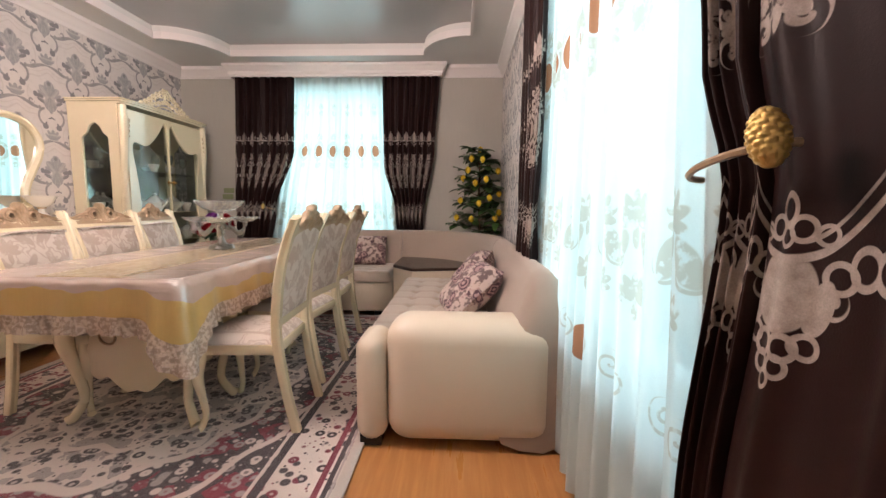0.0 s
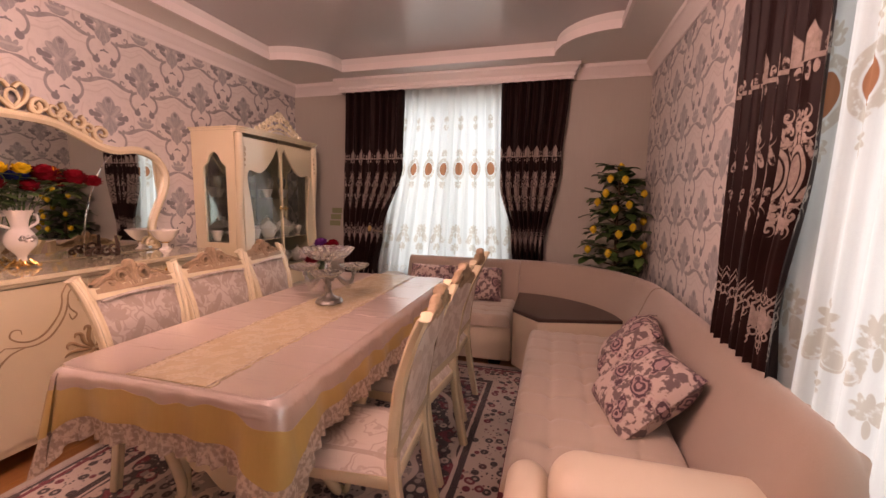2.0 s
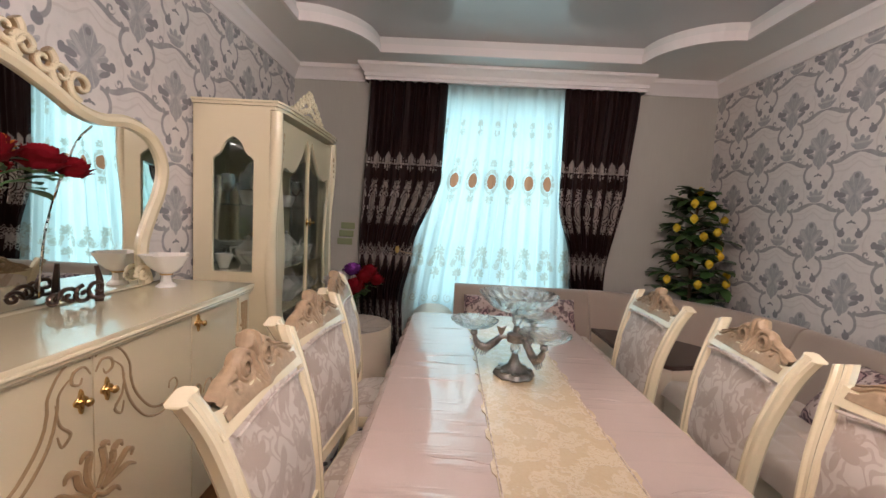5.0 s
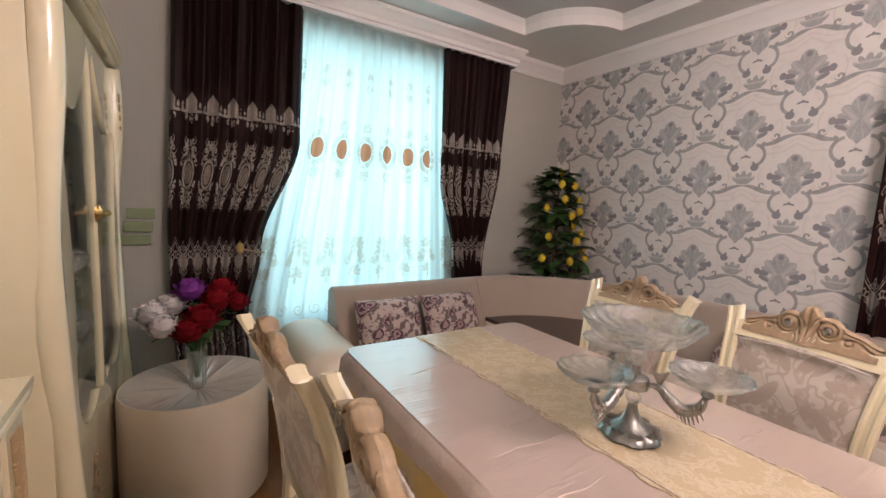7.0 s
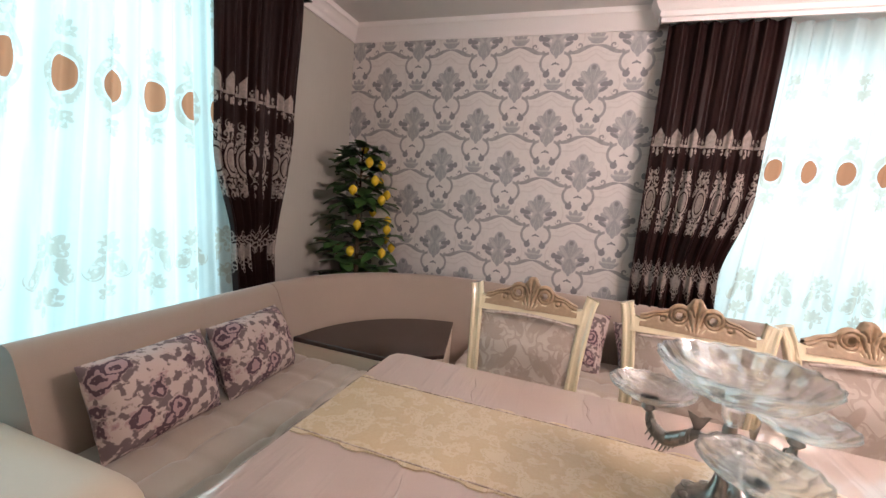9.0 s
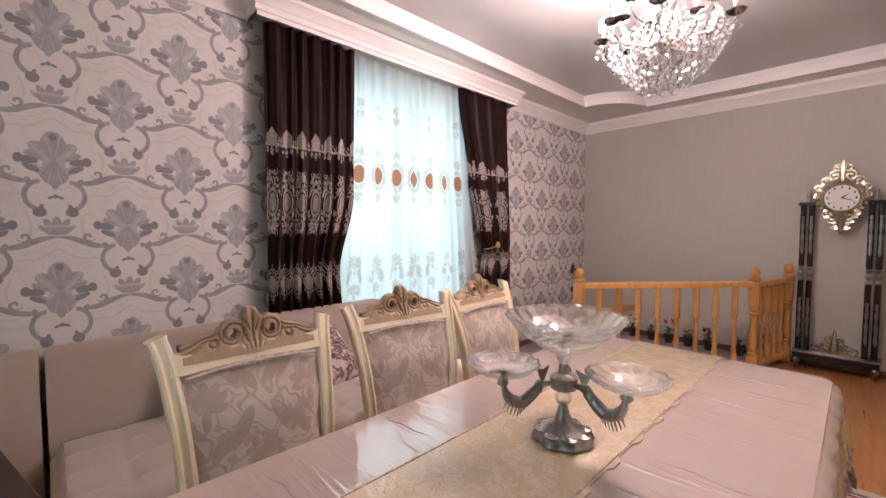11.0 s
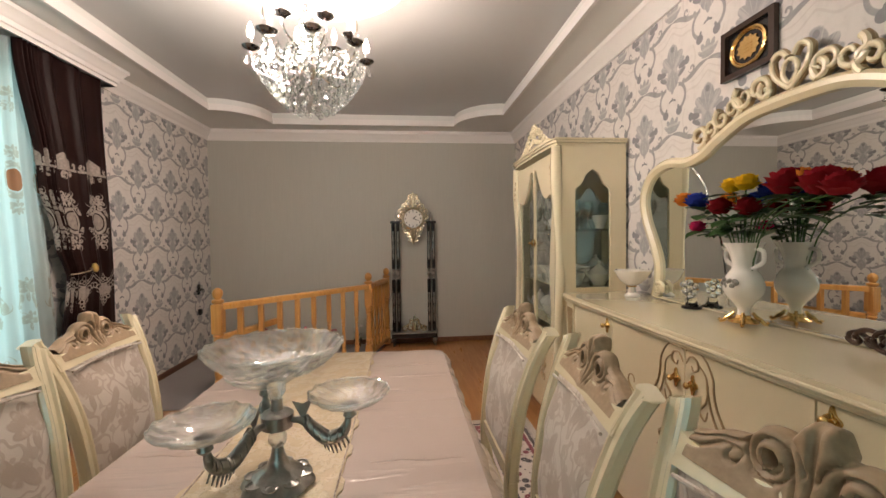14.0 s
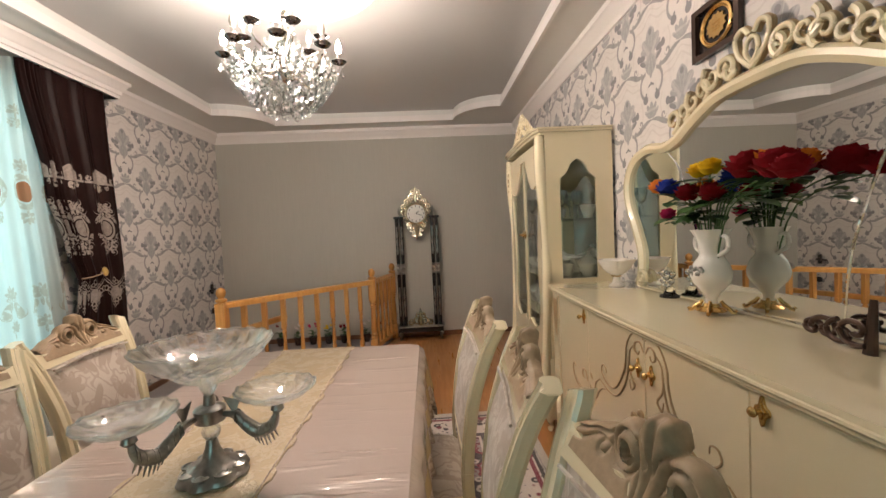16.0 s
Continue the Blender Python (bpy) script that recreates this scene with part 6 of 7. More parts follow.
crystal_dish((SX, SYY, SZ + 0.253), 0.152, 0.072, 20, stand, "large cut crystal bowl")
for deg in (55, 177, 297):
    a = radians(deg)
    d = Vector((math.cos(a), math.sin(a), 0))
    b = Vector((SX, SYY, SZ))
    pts = smoothed([tuple(b + d * r + Vector((0, 0, z))) for r, z in ((0.03, 0.150), (0.06, 0.148), (0.085, 0.125), (0.115, 0.105), (0.145, 0.115), (0.158, 0.135), (0.162, 0.156))], 4, False)
    n = len(pts)
    am = part("fish_arm", G().tube(pts, [0.006 + 0.0105 * math.sin(math.pi * min(1, (k / n) * 1.05)) ** 1.2 for k in range(n)], 10), SILVER, stand, "silver fish-shaped arm")
    tail = [(0.0, 0.0), (0.010, 0.02), (0.022, 0.045), (0.0, 0.036), (-0.022, 0.045), (-0.010, 0.02)]
    s = Vector((-d.y, d.x, 0))
    q = b + d * 0.058 + Vector((0, 0, 0.15))
    part("tail", G().slab(tail, lambda u, v, t: tuple(q + s * u * 0.3 + d * (t + u * 0.9) + Vector((0, 0, v))), -0.002, 0.002), SILVER, am)
    for k in range(8):
        r0 = 0.090 + 0.009 * k
        foot = b + d * r0 + Vector((0, 0, 0.112 - 0.012 * math.sin(math.pi * k / 7)))
        part("fin_ray", G().tube([tuple(foot), tuple(foot + d * 0.010 + Vector((0, 0, -0.022 - 0.010 * math.sin(math.pi * k / 7))))], [0.0042, 0.0012], 5), SILVER, am)
    for k in range(9):
        i0 = 5 + int(k * (n - 9) / 9)
        part("scale_ring", G().tube([tuple(Vector(pts[i0]) + (s * math.cos(h) + Vector((0, 0, 1)) * math.sin(h)) * 0.0155) for h in [math.tau * z / 12 for z in range(13)]], 0.0022, 4), SILVER, am)
    c = b + d * 0.165
    part("cup", G().lathe([(0.008, 0.15), (0.016, 0.158), (0.012, 0.17), (0.02, 0.179)], 12, (c.x, c.y, SZ)), SILVER, am)
    crystal_dish((c.x, c.y, SZ + 0.179), 0.092, 0.034, 14, stand, "small cut crystal dish")


# ---- flowers ----
def bloom(g, c, r, seed, count=30):
    """A full rose: small cupped petals all over a ball, ruffled at their rims."""
    rd = random.Random(seed)
    for k in range(count):
        z = 1 - 1.55 * (k + 0.5) / count
        az = k * 2.39996 + rd.uniform(-0.2, 0.2)
        q = math.sqrt(max(0, 1 - z * z))
        n = Vector((q * math.cos(az), q * math.sin(az), z))
        t = Vector((-math.sin(az), math.cos(az), 0))
        up = n.cross(t) * -1 if n.cross(t).z < 0 else n.cross(t)
        R = r * (0.62 + 0.30 * min(1, 1.1 - z) + rd.uniform(-0.06, 0.06))
        w, h = r * rd.uniform(0.42, 0.56), r * rd.uniform(0.42, 0.55)
        ph = rd.uniform(0, 6)
        def fn(u, v):
            x, y = (u - 0.5) * 2, v * 1.7 - 0.7
            out = R * (1 - 0.22 * x * x) + r * (0.16 * max(0, y) ** 2 + 0.05 * v * math.sin(6 * x + ph)) - r * 0.20 * (1 - v)
            p = n * out + t * x * w * (0.55 + 0.45 * math.sin(math.pi * min(1, 0.2 + 0.6 * v))) + up * (y * h - 0.12 * r * x * x * v)
            return (c[0] + p.x, c[1] + p.y, c[2] + p.z * 0.9)
        g.sheet(fn, 5, 4)
    return g


def leaf(g, base, d, ln, w, droop=0.3):
    d = Vector(d).normalized()
    s = d.cross(Vector((0, 0, 1)))
    s = (s if s.length > 0.05 else Vector((1, 0, 0))).normalized()
    up = s.cross(d)
    def fn(u, v):
        x = (v - 0.5) * 2
        p = Vector(base) + d * ln * u + s * x * w * math.sin(math.pi * min(1, 0.06 + 0.94 * u)) ** 0.8 + up * (0.18 * w * abs(x)) - Vector((0, 0, droop * ln * u * u))
        return tuple(p)
    return g.sheet(fn, 5, 2)


def bouquet(name, at, heads, label, spread_leaves, seed, foot):
    """heads: (dx, dy, dz, radius, petal colour) from the mouth of the vase."""
    ob = thing(name, at, label, "flowers")
    rd = random.Random(seed)
    for i, (dx, dy, dz, r, col) in enumerate(heads):
        c = (at[0] + dx, at[1] + dy, at[2] + dz)
        st = part("stem", G().tube(smoothed([(at[0] + dx * 0.05, at[1] + dy * 0.05, at[2] - foot), (at[0] + dx * 0.3, at[1] + dy * 0.3, at[2] + dz * 0.45), (c[0], c[1], c[2] - r * 0.3)], 4, False), 0.003, 5), LEAF, ob)
        part("bloom", bloom(G(), c, r, seed * 31 + i), PETAL[col], st, col + " rose bloom", sharp=180)
    for i in range(spread_leaves):
        a = rd.uniform(0, math.tau)
        h = heads[i % len(heads)]
        t = rd.uniform(0.3, 0.95)
        b = (at[0] + h[0] * t, at[1] + h[1] * t, at[2] + h[2] * t * 0.9)
        part("leaf", leaf(G(), b, (math.cos(a), math.sin(a), rd.uniform(-0.1, 0.5)), rd.uniform(0.06, 0.105), rd.uniform(0.022, 0.036)), LEAF, ob, sharp=180)
    return ob


# vase with roses on the sideboard
VX, VY, VZ = -2.855, 1.68, SBZ + 0.001
vase = thing("flower_vase", (VX, VY, VZ), "white porcelain vase with handles and gilt foot", "vase")
part("body", G().lathe(smoothed([(0.022, 0.035), (0.02, 0.06), (0.034, 0.085), (0.062, 0.12), (0.070, 0.155), (0.058, 0.195), (0.040, 0.225), (0.042, 0.26), (0.052, 0.295), (0.066, 0.325)], 4, False) + [(0.062, 0.323), (0.04, 0.27), (0.03, 0.23)], 40, (VX, VY, VZ), lambda a, i: 1 + (0.09 * math.cos(8 * a) * (i - 28) / 9 if 28 < i < 38 else 0)), PORCELAIN, vase)
part("foot", G().lathe([(0.050, 0.010), (0.056, 0.014), (0.046, 0.022), (0.030, 0.028), (0.025, 0.040)], 32, (VX, VY, VZ), lambda a, i: 1 + 0.12 * math.cos(4 * a)), GOLD, vase, "gilt scalloped foot")
for j in range(4):
    a = math.tau * (j + 0.5) / 4
    part("foot_scroll", G().tube([(VX + math.cos(a) * r, VY + math.sin(a) * r, VZ + z) for r, z in ((0.030, 0.050), (0.040, 0.034), (0.056, 0.022), (0.066, 0.010), (0.076, 0.006), (0.080, 0.014), (0.073, 0.018))], [0.006, 0.008, 0.008, 0.007, 0.006, 0.006, 0.005], 8), GOLD, vase, "gilt scroll foot")
for s in (-1, 1):
    pts = smoothed([(VX, VY + s * 0.045, VZ + 0.30), (VX, VY + s * 0.085, VZ + 0.295), (VX, VY + s * 0.088, VZ + 0.255), (VX, VY + s * 0.06, VZ + 0.235), (VX, VY + s * 0.04, VZ + 0.225)], 4, False)
    part("handle", G().tube(pts, 0.008, 8), PORCELAIN, vase)
g = G()
for j in range(10):
    g.ball((VX + 0.062, VY - 0.03 + 0.007 * j, VZ + 0.165 + 0.012 * math.sin(j * 1.7)), 0.011, 6)
part("flower_relief", g, SILVER, vase, "small silvered flowers on the belly")
heads = [(0.0, -0.34, 0.20, 0.044, "orange"), (0.02, -0.23, 0.185, 0.048, "blue"), (0.05, -0.19, 0.07, 0.034, "pink"), (0.02, -0.10, 0.15, 0.048, "red"), (0.0, -0.06, 0.235, 0.040, "yellow"), (0.02, 0.03, 0.235, 0.042, "yellow"),
         (0.03, 0.05, 0.14, 0.046, "red"), (-0.02, 0.16, 0.215, 0.064, "red"), (-0.05, 0.06, 0.20, 0.042, "blue"), (0.0, 0.30, 0.20, 0.062, "red"), (0.03, 0.38, 0.18, 0.050, "red"), (-0.04, 0.20, 0.23, 0.042, "orange")]
bouquet("rose_bouquet", (VX, VY, VZ + 0.32), heads, "artificial roses in red, yellow, blue and orange", 80, 3, 0.2)

# shell-shaped bowls on feet
for y, x in ((0.88, -2.86), (2.56, -2.85)):
    b = thing("pedestal_bowl", (x, y, SBZ + 0.001), "white porcelain shell bowl on a foot", "bowl", "shell bowls on the sideboard")
    part("foot", G().lathe([(0.045, 0.0), (0.043, 0.008), (0.026, 0.02), (0.02, 0.05), (0.028, 0.066)], 8, (x, y, b.location.z)), PORCELAIN, b)
    part("bowl", G().lathe([(0.026, 0.064), (0.05, 0.078), (0.075, 0.105), (0.092, 0.140), (0.10, 0.155), (0.094, 0.153), (0.07, 0.112), (0.03, 0.082), (0.001, 0.078)], 40, (x, y, b.location.z), lambda a, i: 1 + (0.10 * math.cos(5 * a) + 0.04 * math.cos(10 * a)) * min(1, max(0, i - 1) / 3) * (1 if i < 6 else 0.9)), PORCELAIN, b)
    part("gilding", G().tube([(x + 0.024 * math.cos(math.tau * i / 20), y + 0.024 * math.sin(math.tau * i / 20), b.location.z + 0.06) for i in range(21)], 0.004, 6), GOLD, b, "gilt band")

# cluster of crystal balls on a dark base
q = (-2.915, 1.31, SBZ + 0.001)
c = thing("crystal_figurine", q, "cluster of clear crystal balls on a black base", "figurine")
part("base", G().lathe([(0.045, 0), (0.045, 0.008), (0.04, 0.011)], 18, q), BLACK, c)
part("foot", G().lathe([(0.030, 0.011), (0.024, 0.03), (0.020, 0.05)], 12, q), SOLIDGLASS, c, smooth=False)
for dy, dz in ((0.0, 0.062), (-0.030, 0.080), (0.030, 0.080), (-0.004, 0.095), (-0.040, 0.112), (0.040, 0.113), (0.0, 0.128)):
    part("ball", G().ball((q[0] + 0.012, q[1] + dy, q[2] + dz), 0.0165, 9), SOLIDGLASS, c, smooth=False)
    part("clasp", G().ball((q[0] + 0.030, q[1] + dy, q[2] + dz), 0.006, 6), CHROME, c)

# dark scrolled figurine near the mirror
q = (-2.88, 2.12, SBZ + 0.001)
f = thing("scroll_ornament", q, "dark bronze scrolled ornament on the sideboard", "ornament")
BRONZE = speckled("dark_bronze", (0.10, 0.06, 0.045), 0.35, 0.3, 60, 0.5, metal=0.6)
for k, (dy, dz, r) in enumerate(((-0.07, 0.04, 0.035), (-0.02, 0.05, 0.045), (0.03, 0.05, 0.045), (0.075, 0.07, 0.05))):
    pts = scroll((dy, dz), r, 1.2, 1.0 + k, 1 if k % 2 else -1)
    part("scroll", G().tube([(q[0] + 0.01 * k - 0.015, q[1] + a, q[2] + max(0.008, b * 0.8)) for a, b in pts], 0.008, 7), BRONZE, f)
part("upright", G().tube([(q[0], q[1] + 0.10, q[2]), (q[0], q[1] + 0.105, q[2] + 0.08), (q[0] - 0.01, q[1] + 0.10, q[2] + 0.14)], [0.016, 0.012, 0.008], 8), BRONZE, f)

# ---- ottoman with a glass vase of flowers ----
OX, OY = -2.215, 3.72
ot = thing("ottoman", (OX, OY, 0.0), "round cream ottoman with gathered plastic cover", "ottoman")
part("drum", G().lathe([(0.285, 0.03), (0.30, 0.045), (0.302, 0.30), (0.30, 0.53), (0.295, 0.552), (0.285, 0.552), (0.25, 0.50), (0.001, 0.48)], 48, (OX, OY, 0)), LEATHER, ot)
FILM = Mat("clear_film_over_fabric", 0.35, Coat_Weight=1.0, Coat_Roughness=0.08)
FILM.set("Base Color", FILM.mix(FILM.noise(30, 3), (0.44, 0.37, 0.31), (0.54, 0.46, 0.39)))
part("top_cover", G().sheet(lambda a, b: (OX + 0.29 * b * math.cos(math.tau * a), OY + 0.29 * b * math.sin(math.tau * a), 0.505 + 0.048 * b ** 0.7 + 0.016 * b * (1 - b) * math.sin(34 * math.tau * a + 3 * math.sin(9 * a * math.tau))), 272, 10), FILM, ot, "gathered cover under clear film", sharp=180)
part("foot_ring", G().lathe([(0.25, 0.0), (0.26, 0.0), (0.26, 0.03), (0.25, 0.03)], 40, (OX, OY, 0)), BLACK, ot)
gv = thing("glass_vase", (OX, OY, 0.513), "clear glass vase standing on the ottoman", "vase")
part("glass", G().lathe([(0.034, 0.0), (0.036, 0.004), (0.038, 0.10), (0.047, 0.19), (0.044, 0.19), (0.035, 0.10), (0.032, 0.014), (0.001, 0.012)], 12, (OX, OY, 0.513)), CRYSTAL, gv, smooth=False)
heads = [(-0.16, -0.02, 0.15, 0.07, "white"), (-0.10, 0.05, 0.17, 0.065, "white"), (-0.12, -0.08, 0.11, 0.065, "white"), (-0.02, 0.03, 0.24, 0.065, "violet"), (0.02, -0.07, 0.13, 0.075, "red"), (0.08, 0.0, 0.19, 0.07, "red"), (0.11, 0.05, 0.23, 0.065, "red"), (0.17, 0.02, 0.17, 0.055, "red"), (-0.03, -0.12, 0.09, 0.065, "red")]
bouquet("flower_bouquet", (OX, OY, 0.725), heads, "artificial red, white and violet blooms", 60, 8, 0.16)

# ---- lemon tree in the corner ----
LX, LY = 0.63, 4.20
tree = thing("lemon_tree", (LX, LY, 0), "artificial lemon tree with yellow fruit behind the sofa", "artificial tree")
part("pot", G().lathe([(0.10, 0), (0.12, 0.02), (0.14, 0.24), (0.145, 0.26), (0.125, 0.26), (0.12, 0.22), (0.001, 0.22)], 20, (LX, LY, 0)), DARKWOOD, tree, "dark planter")
part("trunk", G().tube([(LX, LY, 0.2), (LX + 0.01, LY, 0.7), (LX - 0.01, LY, 1.2), (LX, LY, 1.72)], [0.022, 0.018, 0.012, 0.005], 8), BARK, tree)
rd = random.Random(11)
for i in range(34):
    z = 0.74 + 1.0 * i / 33
    a = i * 2.4
    ln = 0.33 * (1 - 0.70 * (z - 0.72) / 1.02) + rd.uniform(-0.03, 0.03)
    tip = Vector((LX + math.cos(a) * ln, LY + math.sin(a) * ln * 0.9, z + rd.uniform(0.0, 0.07)))
    tip.x, tip.y = min(tip.x, EX - 0.06), min(tip.y, NY - 0.06)
    br = part("branch", G().tube([(LX, LY, z - 0.04), tuple(tip)], [0.007, 0.003], 5), BARK, tree)
    for k in range(8):
        b = Vector((LX, LY, z)).lerp(tip, 0.30 + 0.70 * k / 7)
        aa = a + rd.uniform(-1.5, 1.5)
        d = (math.cos(aa), math.sin(aa), rd.uniform(-0.3, 0.6))
        if b.x + d[0] * 0.12 > EX - 0.02: d = (-abs(d[0]), d[1], d[2])
        if b.y + d[1] * 0.12 > NY - 0.02: d = (d[0], -abs(d[1]), d[2])
        part("leaf", leaf(G(), b, d, rd.uniform(0.12, 0.17), rd.uniform(0.040, 0.060), rd.uniform(0.1, 0.5)), LEAF, br, sharp=180)
fruit = [(0.0, -0.02, 1.74), (-0.10, -0.12, 1.63), (0.02, -0.16, 1.62), (-0.19, -0.05, 1.42), (-0.06, -0.22, 1.36), (0.06, -0.20, 1.40), (0.2, -0.06, 1.5), (-0.22, -0.12, 1.17), (-0.02, -0.26, 1.14), (0.10, -0.2, 1.2), (0.21, -0.14, 1.04), (-0.26, -0.10, 0.98), (-0.10, -0.27, 0.97), (0.16, -0.22, 0.98), (0.22, 0.0, 1.25), (-0.14, -0.2, 1.5)]
for i, (dx, dy, z) in enumerate(fruit):
    c = (min(LX + dx, EX - 0.05), LY + dy, z)
    part("lemon", G().lathe([(0.002, -0.042), (0.012, -0.034), (0.028, -0.015), (0.031, 0.0), (0.027, 0.017), (0.012, 0.033), (0.002, 0.038)], 12, c), LEMON, tree, "yellow lemon")

# ---- floor clock by the south wall ----
KX, KY = -1.635, SY + 0.12
CHAMPAGNE = speckled("polished_champagne_silver", (0.74, 0.66, 0.50), 0.20, 0.25, 70, 0.5, 0.001, metal=1.0)
clk = thing("floor_clock", (KX, KY, 0), "black and silver column floor clock by the wall", "clock")
part("base", G().rbox(KX - 0.29, KX + 0.29, KY - 0.10, KY + 0.10, 0.10, 0.17, 0.012, 2), BLACK, clk)
part("base_trim", G().rbox(KX - 0.30, KX + 0.30, KY - 0.11, KY + 0.11, 0.165, 0.18, 0.006, 2), SILVER, clk, "silver trim")
for sx in (-1, 1):
    part("foot", cabriole(G(), KX + sx * 0.25, KY + 0.07, sx * 0.6, 0.5, 0.11, 0.6), SILVER, clk, "silver curled foot")
    part("foot", cabriole(G(), KX + sx * 0.25, KY - 0.07, sx * 0.6, 0, 0.11, 0.6), SILVER, clk, "silver curled foot")
    for dx in (0.195, 0.255):
        x = KX + sx * dx
        col = part("column", G().lathe([(0.022, 0.18), (0.022, 0.84), (0.012, 0.85), (0.012, 0.98), (0.022, 0.99), (0.022, 1.56)], 12, (x, KY + 0.02, 0)), BLACK, clk, "black column")
        part("column_collar", G().lathe([(0.013, 0.845), (0.026, 0.86), (0.014, 0.885), (0.028, 0.915), (0.014, 0.945), (0.026, 0.97), (0.013, 0.985)], 12, (x, KY + 0.02, 0)), SILVER, col, "silver turned collar")
        for z0, z1 in ((0.30, 0.68), (1.10, 1.46)):
            part("relief", G().tube([(x, KY + 0.043, z0 + (z1 - z0) * k / 12) for k in range(13)], [0.006 + 0.008 * abs(math.sin(k * 0.9)) for k in range(13)], 6), SILVER, col, "silver relief")
    part("bracket", G().rbox(KX + sx * 0.22 - 0.07, KX + sx * 0.22 + 0.07, KY - 0.05, KY + 0.07, 1.56, 1.59, 0.006, 1), BLACK, clk)
    part("finial", G().lathe([(0.02, 1.59), (0.012, 1.62), (0.022, 1.65), (0.008, 1.70), (0.003, 1.72)], 10, (KX + sx * 0.22, KY, 0)), SILVER, clk, "silver finial")
CZ = 1.62
yf = KY + 0.05
g = G(Matrix.Translation((KX, yf, CZ)) @ pose(0, 0, 0, -90, 0, 0))
g.lathe([(0.135, -0.03), (0.15, -0.01), (0.145, 0.01), (0.125, 0.022), (0.115, 0.012), (0.115, 0.0)], 36, (0, 0, 0), lambda a, i: 1 + 0.05 * math.cos(12 * a) * (i in (1, 2)))
part("clock_case", g, CHAMPAGNE, clk, "ornate silver bezel")
g = G(Matrix.Translation((KX, yf, CZ)) @ pose(0, 0, 0, -90, 0, 0))
g.lathe([(0.116, -0.01), (0.116, 0.006), (0.001, 0.007)], 36)
face = part("dial", g, PORCELAIN, clk, "white dial")
for h, ln, w in ((0.9, 0.055, 0.007), (1.9, 0.085, 0.005)):
    g = G()
    g.tube([(KX, yf + 0.011, CZ), (KX - math.sin(h) * ln, yf + 0.011, CZ + math.cos(h) * ln)], [w, 0.002], 6)
    part("clock_hand", g, BLACK, face)
for k in range(12):
    a = math.tau * k / 12
    part("hour_mark", G().box(KX + 0.095 * math.sin(a) - 0.005, KX + 0.095 * math.sin(a) + 0.005, yf + 0.007, yf + 0.010, CZ + 0.095 * math.cos(a) - 0.010, CZ + 0.095 * math.cos(a) + 0.010), BLACK, face, smooth=False)
g = G()
for sx in (-1, 1):
    for c, r, st in (((0.05, 0.20), 0.045, 0), ((0.11, 0.15), 0.04, 0.8), ((0.16, 0.09), 0.035, 1.5), ((0.03, 0.27), 0.035, 0.4), ((0.17, 0.02), 0.03, 2.2), ((0.05, -0.18), 0.045, 3), ((0.10, -0.14), 0.035, 2.5), ((0.03, -0.25), 0.035, 3.4)):
        part("scrollwork", G().tube([(KX + sx * p[0], yf, CZ + p[1]) for p in scroll(c, r * 1.1, 1.4, st)], 0.011, 6), CHAMPAGNE, clk, "polished scroll")
    for j in range(9):
        a = radians(-70 + 17.5 * j)
        part("bead", G().ball((KX + sx * 0.165 * math.cos(a), yf + 0.008, CZ + 0.165 * math.sin(a)), 0.017, 7), CHAMPAGNE, clk)
g.tube([(KX, yf, CZ + 0.15), (KX, yf, CZ + 0.25), (KX, yf, CZ + 0.34)], [0.02, 0.026, 0.008], 8)
part("crest", g, CHAMPAGNE, clk, "polished crest")
part("pendant", G().tube([(KX, yf, CZ - 0.14), (KX, yf, CZ - 0.24), (KX, yf, CZ - 0.33)], [0.05, 0.03, 0.006], 8), CHAMPAGNE, clk, "polished pendant")
g = G()
for sx in (-1, 1):
    for c, r in (((0.05, 0.23), 0.05), ((0.12, 0.21), 0.04), ((0.03, 0.30), 0.035)):
        part("scrollwork", G().tube([(KX + sx * p[0], KY + 0.02, p[1]) for p in scroll(c, r * 1.1, 1.3, 1.0)], 0.012, 6), CHAMPAGNE, clk, "polished scroll")
g.tube([(KX, KY + 0.02, 0.18), (KX, KY + 0.02, 0.28), (KX, KY + 0.02, 0.40)], [0.04, 0.03, 0.006], 8)
part("base_ornament", g, CHAMPAGNE, clk, "silver scroll ornament")

# ---- landing with a wooden railing ----
A, B, C3 = Vector((-0.015, -0.25, 0)), Vector((-1.11, -1.44, 0)), Vector((-1.28, SY + 0.03, 0))
setting("landing_carpet", G().slab([(EX - 0.016, -0.28), (EX - 0.016, SY + 0.016), (C3.x, SY + 0.016), (B.x, B.y), (A.x + 0.05, A.y - 0.05), (0.2, -0.28)][::-1], flat, -0.003, 0.004), GREYCARPET, "grey carpet on the stair landing")
rail = thing("stair_railing", tuple((A + B) / 2), "varnished pine railing with turned balusters", "railing")


def newel(p):
    g = G()
    for z0, z1 in ((0.0, 0.18), (0.62, 0.86)):
        g.rbox(p.x - 0.042, p.x + 0.042, p.y - 0.042, p.y + 0.042, z0, z1, 0.006, 1)
    g.lathe([(0.036, 0.18), (0.042, 0.20), (0.03, 0.215), (0.04, 0.235), (0.03, 0.25), (0.038, 0.30), (0.030, 0.45), (0.026, 0.52), (0.036, 0.535), (0.028, 0.55), (0.04, 0.57), (0.03, 0.585), (0.042, 0.60), (0.036, 0.62)], 16, (p.x, p.y, 0))
    g.lathe([(0.03, 0.86), (0.046, 0.875), (0.046, 0.89), (0.022, 0.90), (0.034, 0.92), (0.04, 0.945), (0.034, 0.97), (0.012, 0.99)], 16, (p.x, p.y, 0))
    return g


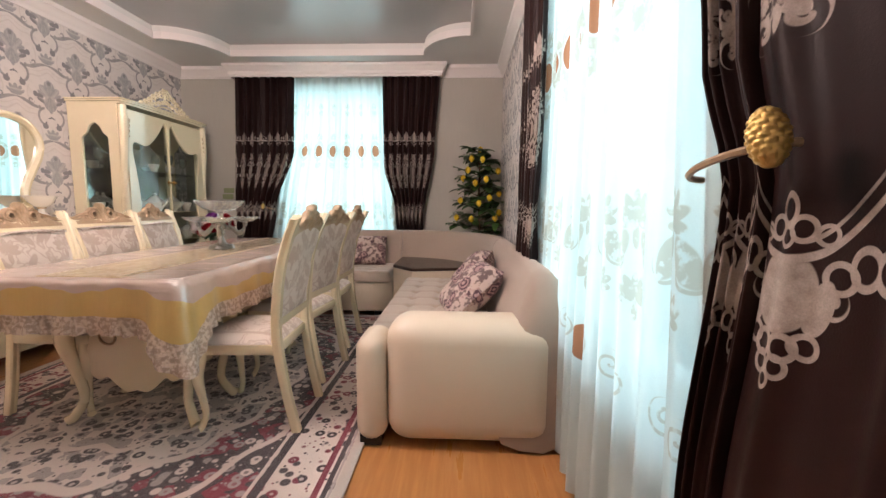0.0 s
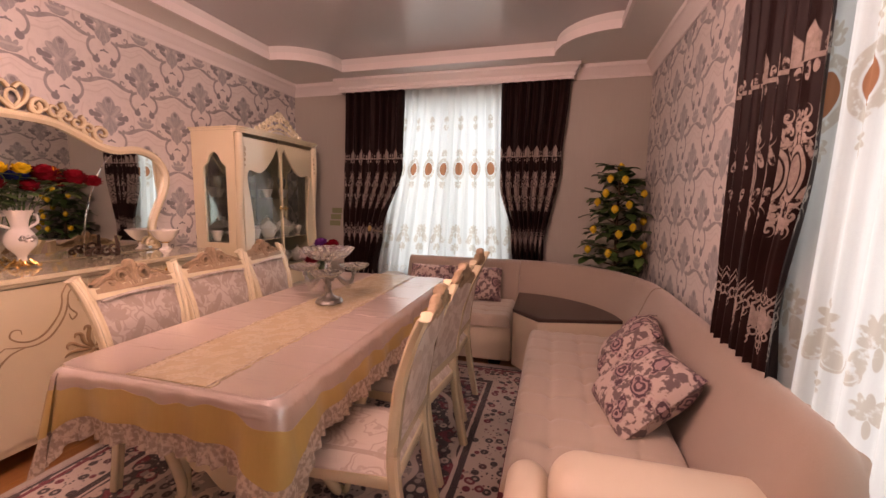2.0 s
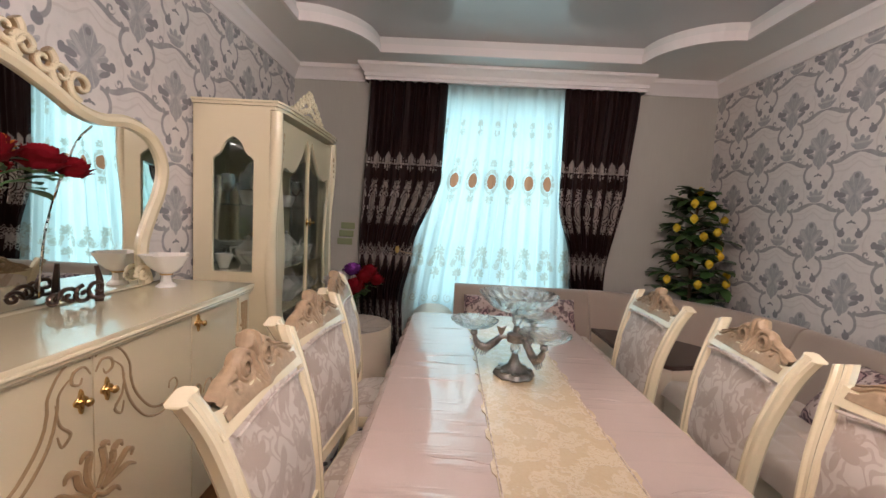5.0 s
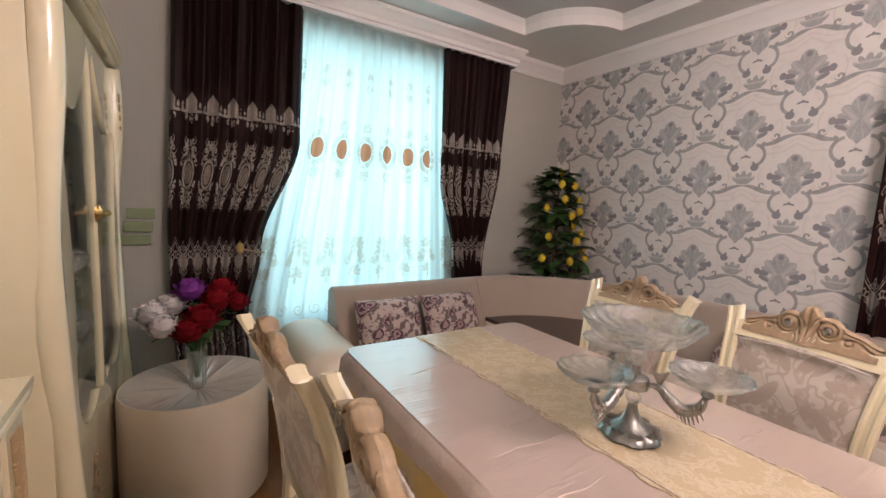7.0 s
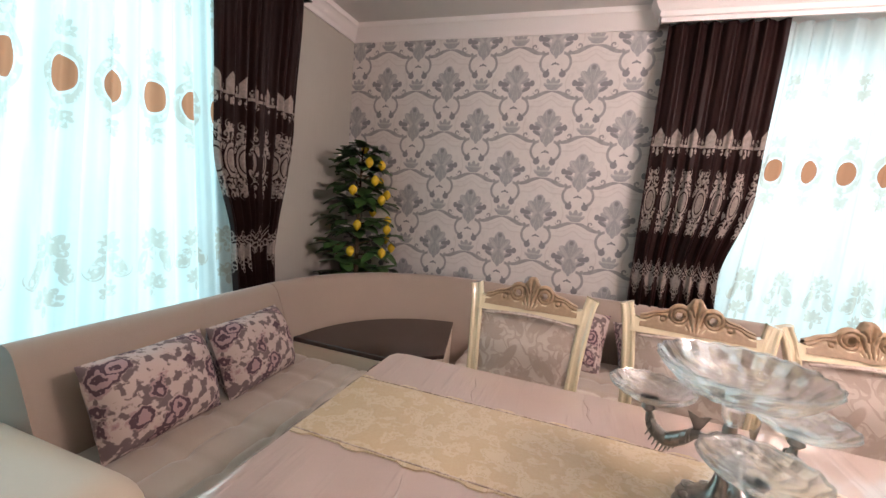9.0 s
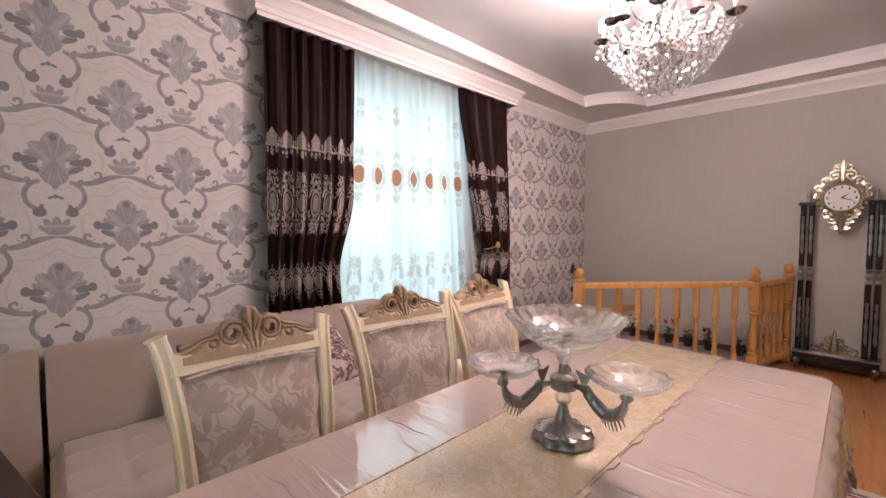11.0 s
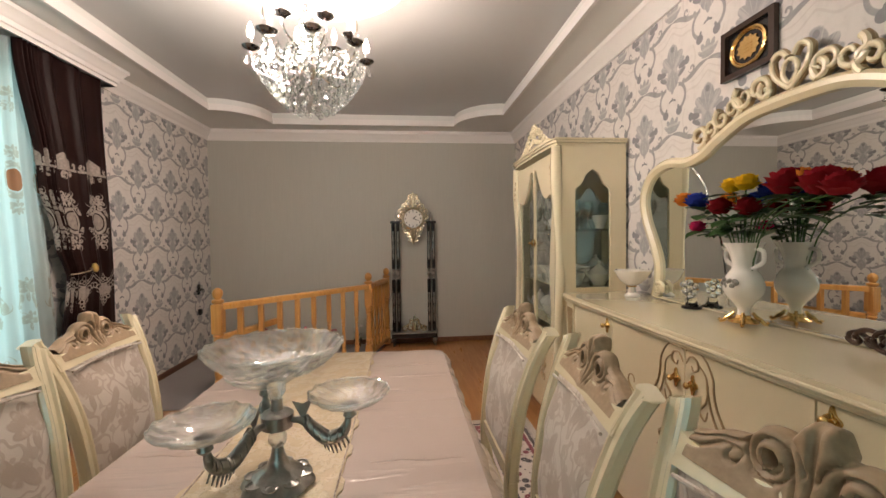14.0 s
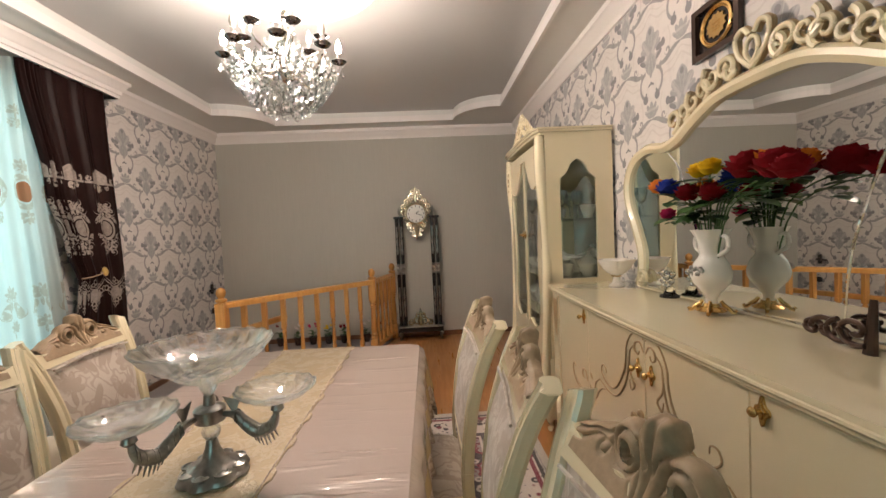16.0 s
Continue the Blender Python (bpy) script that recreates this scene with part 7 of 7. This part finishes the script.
def baluster(p):
    g = G().lathe([(0.024, 0.10), (0.026, 0.20), (0.018, 0.215), (0.025, 0.235), (0.016, 0.25), (0.022, 0.30), (0.014, 0.44), (0.022, 0.455), (0.015, 0.475), (0.024, 0.50), (0.016, 0.515), (0.022, 0.54)], 10, (p.x, p.y, 0))
    g.rbox(p.x - 0.022, p.x + 0.022, p.y - 0.022, p.y + 0.022, 0.53, 0.815, 0.004, 1)
    return g


def beam(p, q, z0, z1, w):
    d = (q - p).normalized()
    s = Vector((-d.y, d.x, 0)) * w
    vs = []
    for e in (p, q):
        for sg, z in ((-1, z0), (1, z0), (1, z1 - 0.012), (0.6, z1), (-0.6, z1), (-1, z1 - 0.012)):
            v = e + s * sg
            vs.append((v.x, v.y, z))
    return G().add(vs, [(i, (i + 1) % 6, 6 + (i + 1) % 6, 6 + i) for i in range(6)] + [tuple(range(5, -1, -1)), tuple(range(6, 12))])


for p in (A, B, C3):
    part("newel_post", newel(p), PINE, rail, "turned newel post")
for p, q, n in ((A, B, 8), (B, C3, 4)):
    part("handrail", beam(p, q, 0.812, 0.862, 0.035), PINE, rail)
    part("bottom_rail", beam(p, q, 0.06, 0.105, 0.03), PINE, rail)
    for i in range(1, n + 1):
        part("baluster", baluster(p.lerp(q, i / (n + 1))), PINE, rail, "turned baluster")
part("stair_handrail", beam(A + Vector((0.0, -0.04, 0)), A + Vector((-0.25, -0.75, 0)), 0.55, 0.60, 0.03), PINE, rail)

# potted flowers along the landing's wall
for i, (x, col) in enumerate(((0.38, "red"), (0.17, "red"), (-0.05, "white"), (-0.24, "pink"), (-0.44, "yellow"), (-0.64, "red"), (-0.92, "white"), (-1.08, "red"))):
    y = SY + 0.14
    pt = thing("flower_pot", (x, y, 0.004), "small pot of " + col + " flowers on the landing", "potted plant", "flower pots on the landing")
    part("pot", G().lathe([(0.035, 0), (0.05, 0.09), (0.054, 0.10), (0.046, 0.10), (0.001, 0.08)], 14, (x, y, 0.004)), DARKWOOD, pt)
    rd = random.Random(40 + i)
    for k in range(4):
        a = rd.uniform(0, 6.28)
        part("bloom", bloom(G(), (x + 0.045 * math.cos(a), y + 0.045 * math.sin(a), 0.21 + 0.06 * rd.random()), 0.028, 70 + i * 5 + k, 3), PETAL[col], pt, sharp=180)
    for k in range(12):
        a = rd.uniform(0, 6.28)
        part("leaf", leaf(G(), (x, y, 0.09 + 0.08 * rd.random()), (math.cos(a), math.sin(a), 0.7), 0.075, 0.018), LEAF, pt, sharp=180)

# small fittings
h = thing("door_handle", (EX - 0.01, -1.82, 0.80), "black lever handle with a lock plate on the wall", "handle")
part("lever", G().tube([(EX - 0.002, -1.84, 0.80), (EX - 0.05, -1.84, 0.80), (EX - 0.055, -1.80, 0.80), (EX - 0.055, -1.70, 0.795)], 0.012, 8), BLACK, h)
part("plate", G().rbox(EX - 0.010, EX - 0.001, -1.87, -1.81, 0.74, 0.86, 0.003, 1), BLACK, h)
part("lock", G().rbox(EX - 0.03, EX - 0.001, -1.87, -1.81, 0.50, 0.57, 0.006, 1), BLACK, h)
o = thing("wall_ornament", (-2.48, NY - 0.02, 1.2), "pale green hanging ornament on the wall", "ornament")
GREENISH = plain("pale_green_card", (0.26, 0.30, 0.16), 0.6)
for k in range(3):
    part("card", G().rbox(-2.56 + 0.015 * k, -2.42 + 0.01 * k, NY - 0.022 + 0.004 * k, NY - 0.016 + 0.004 * k, 1.10 + 0.075 * k, 1.16 + 0.075 * k, 0.002, 1), GREENISH, o)
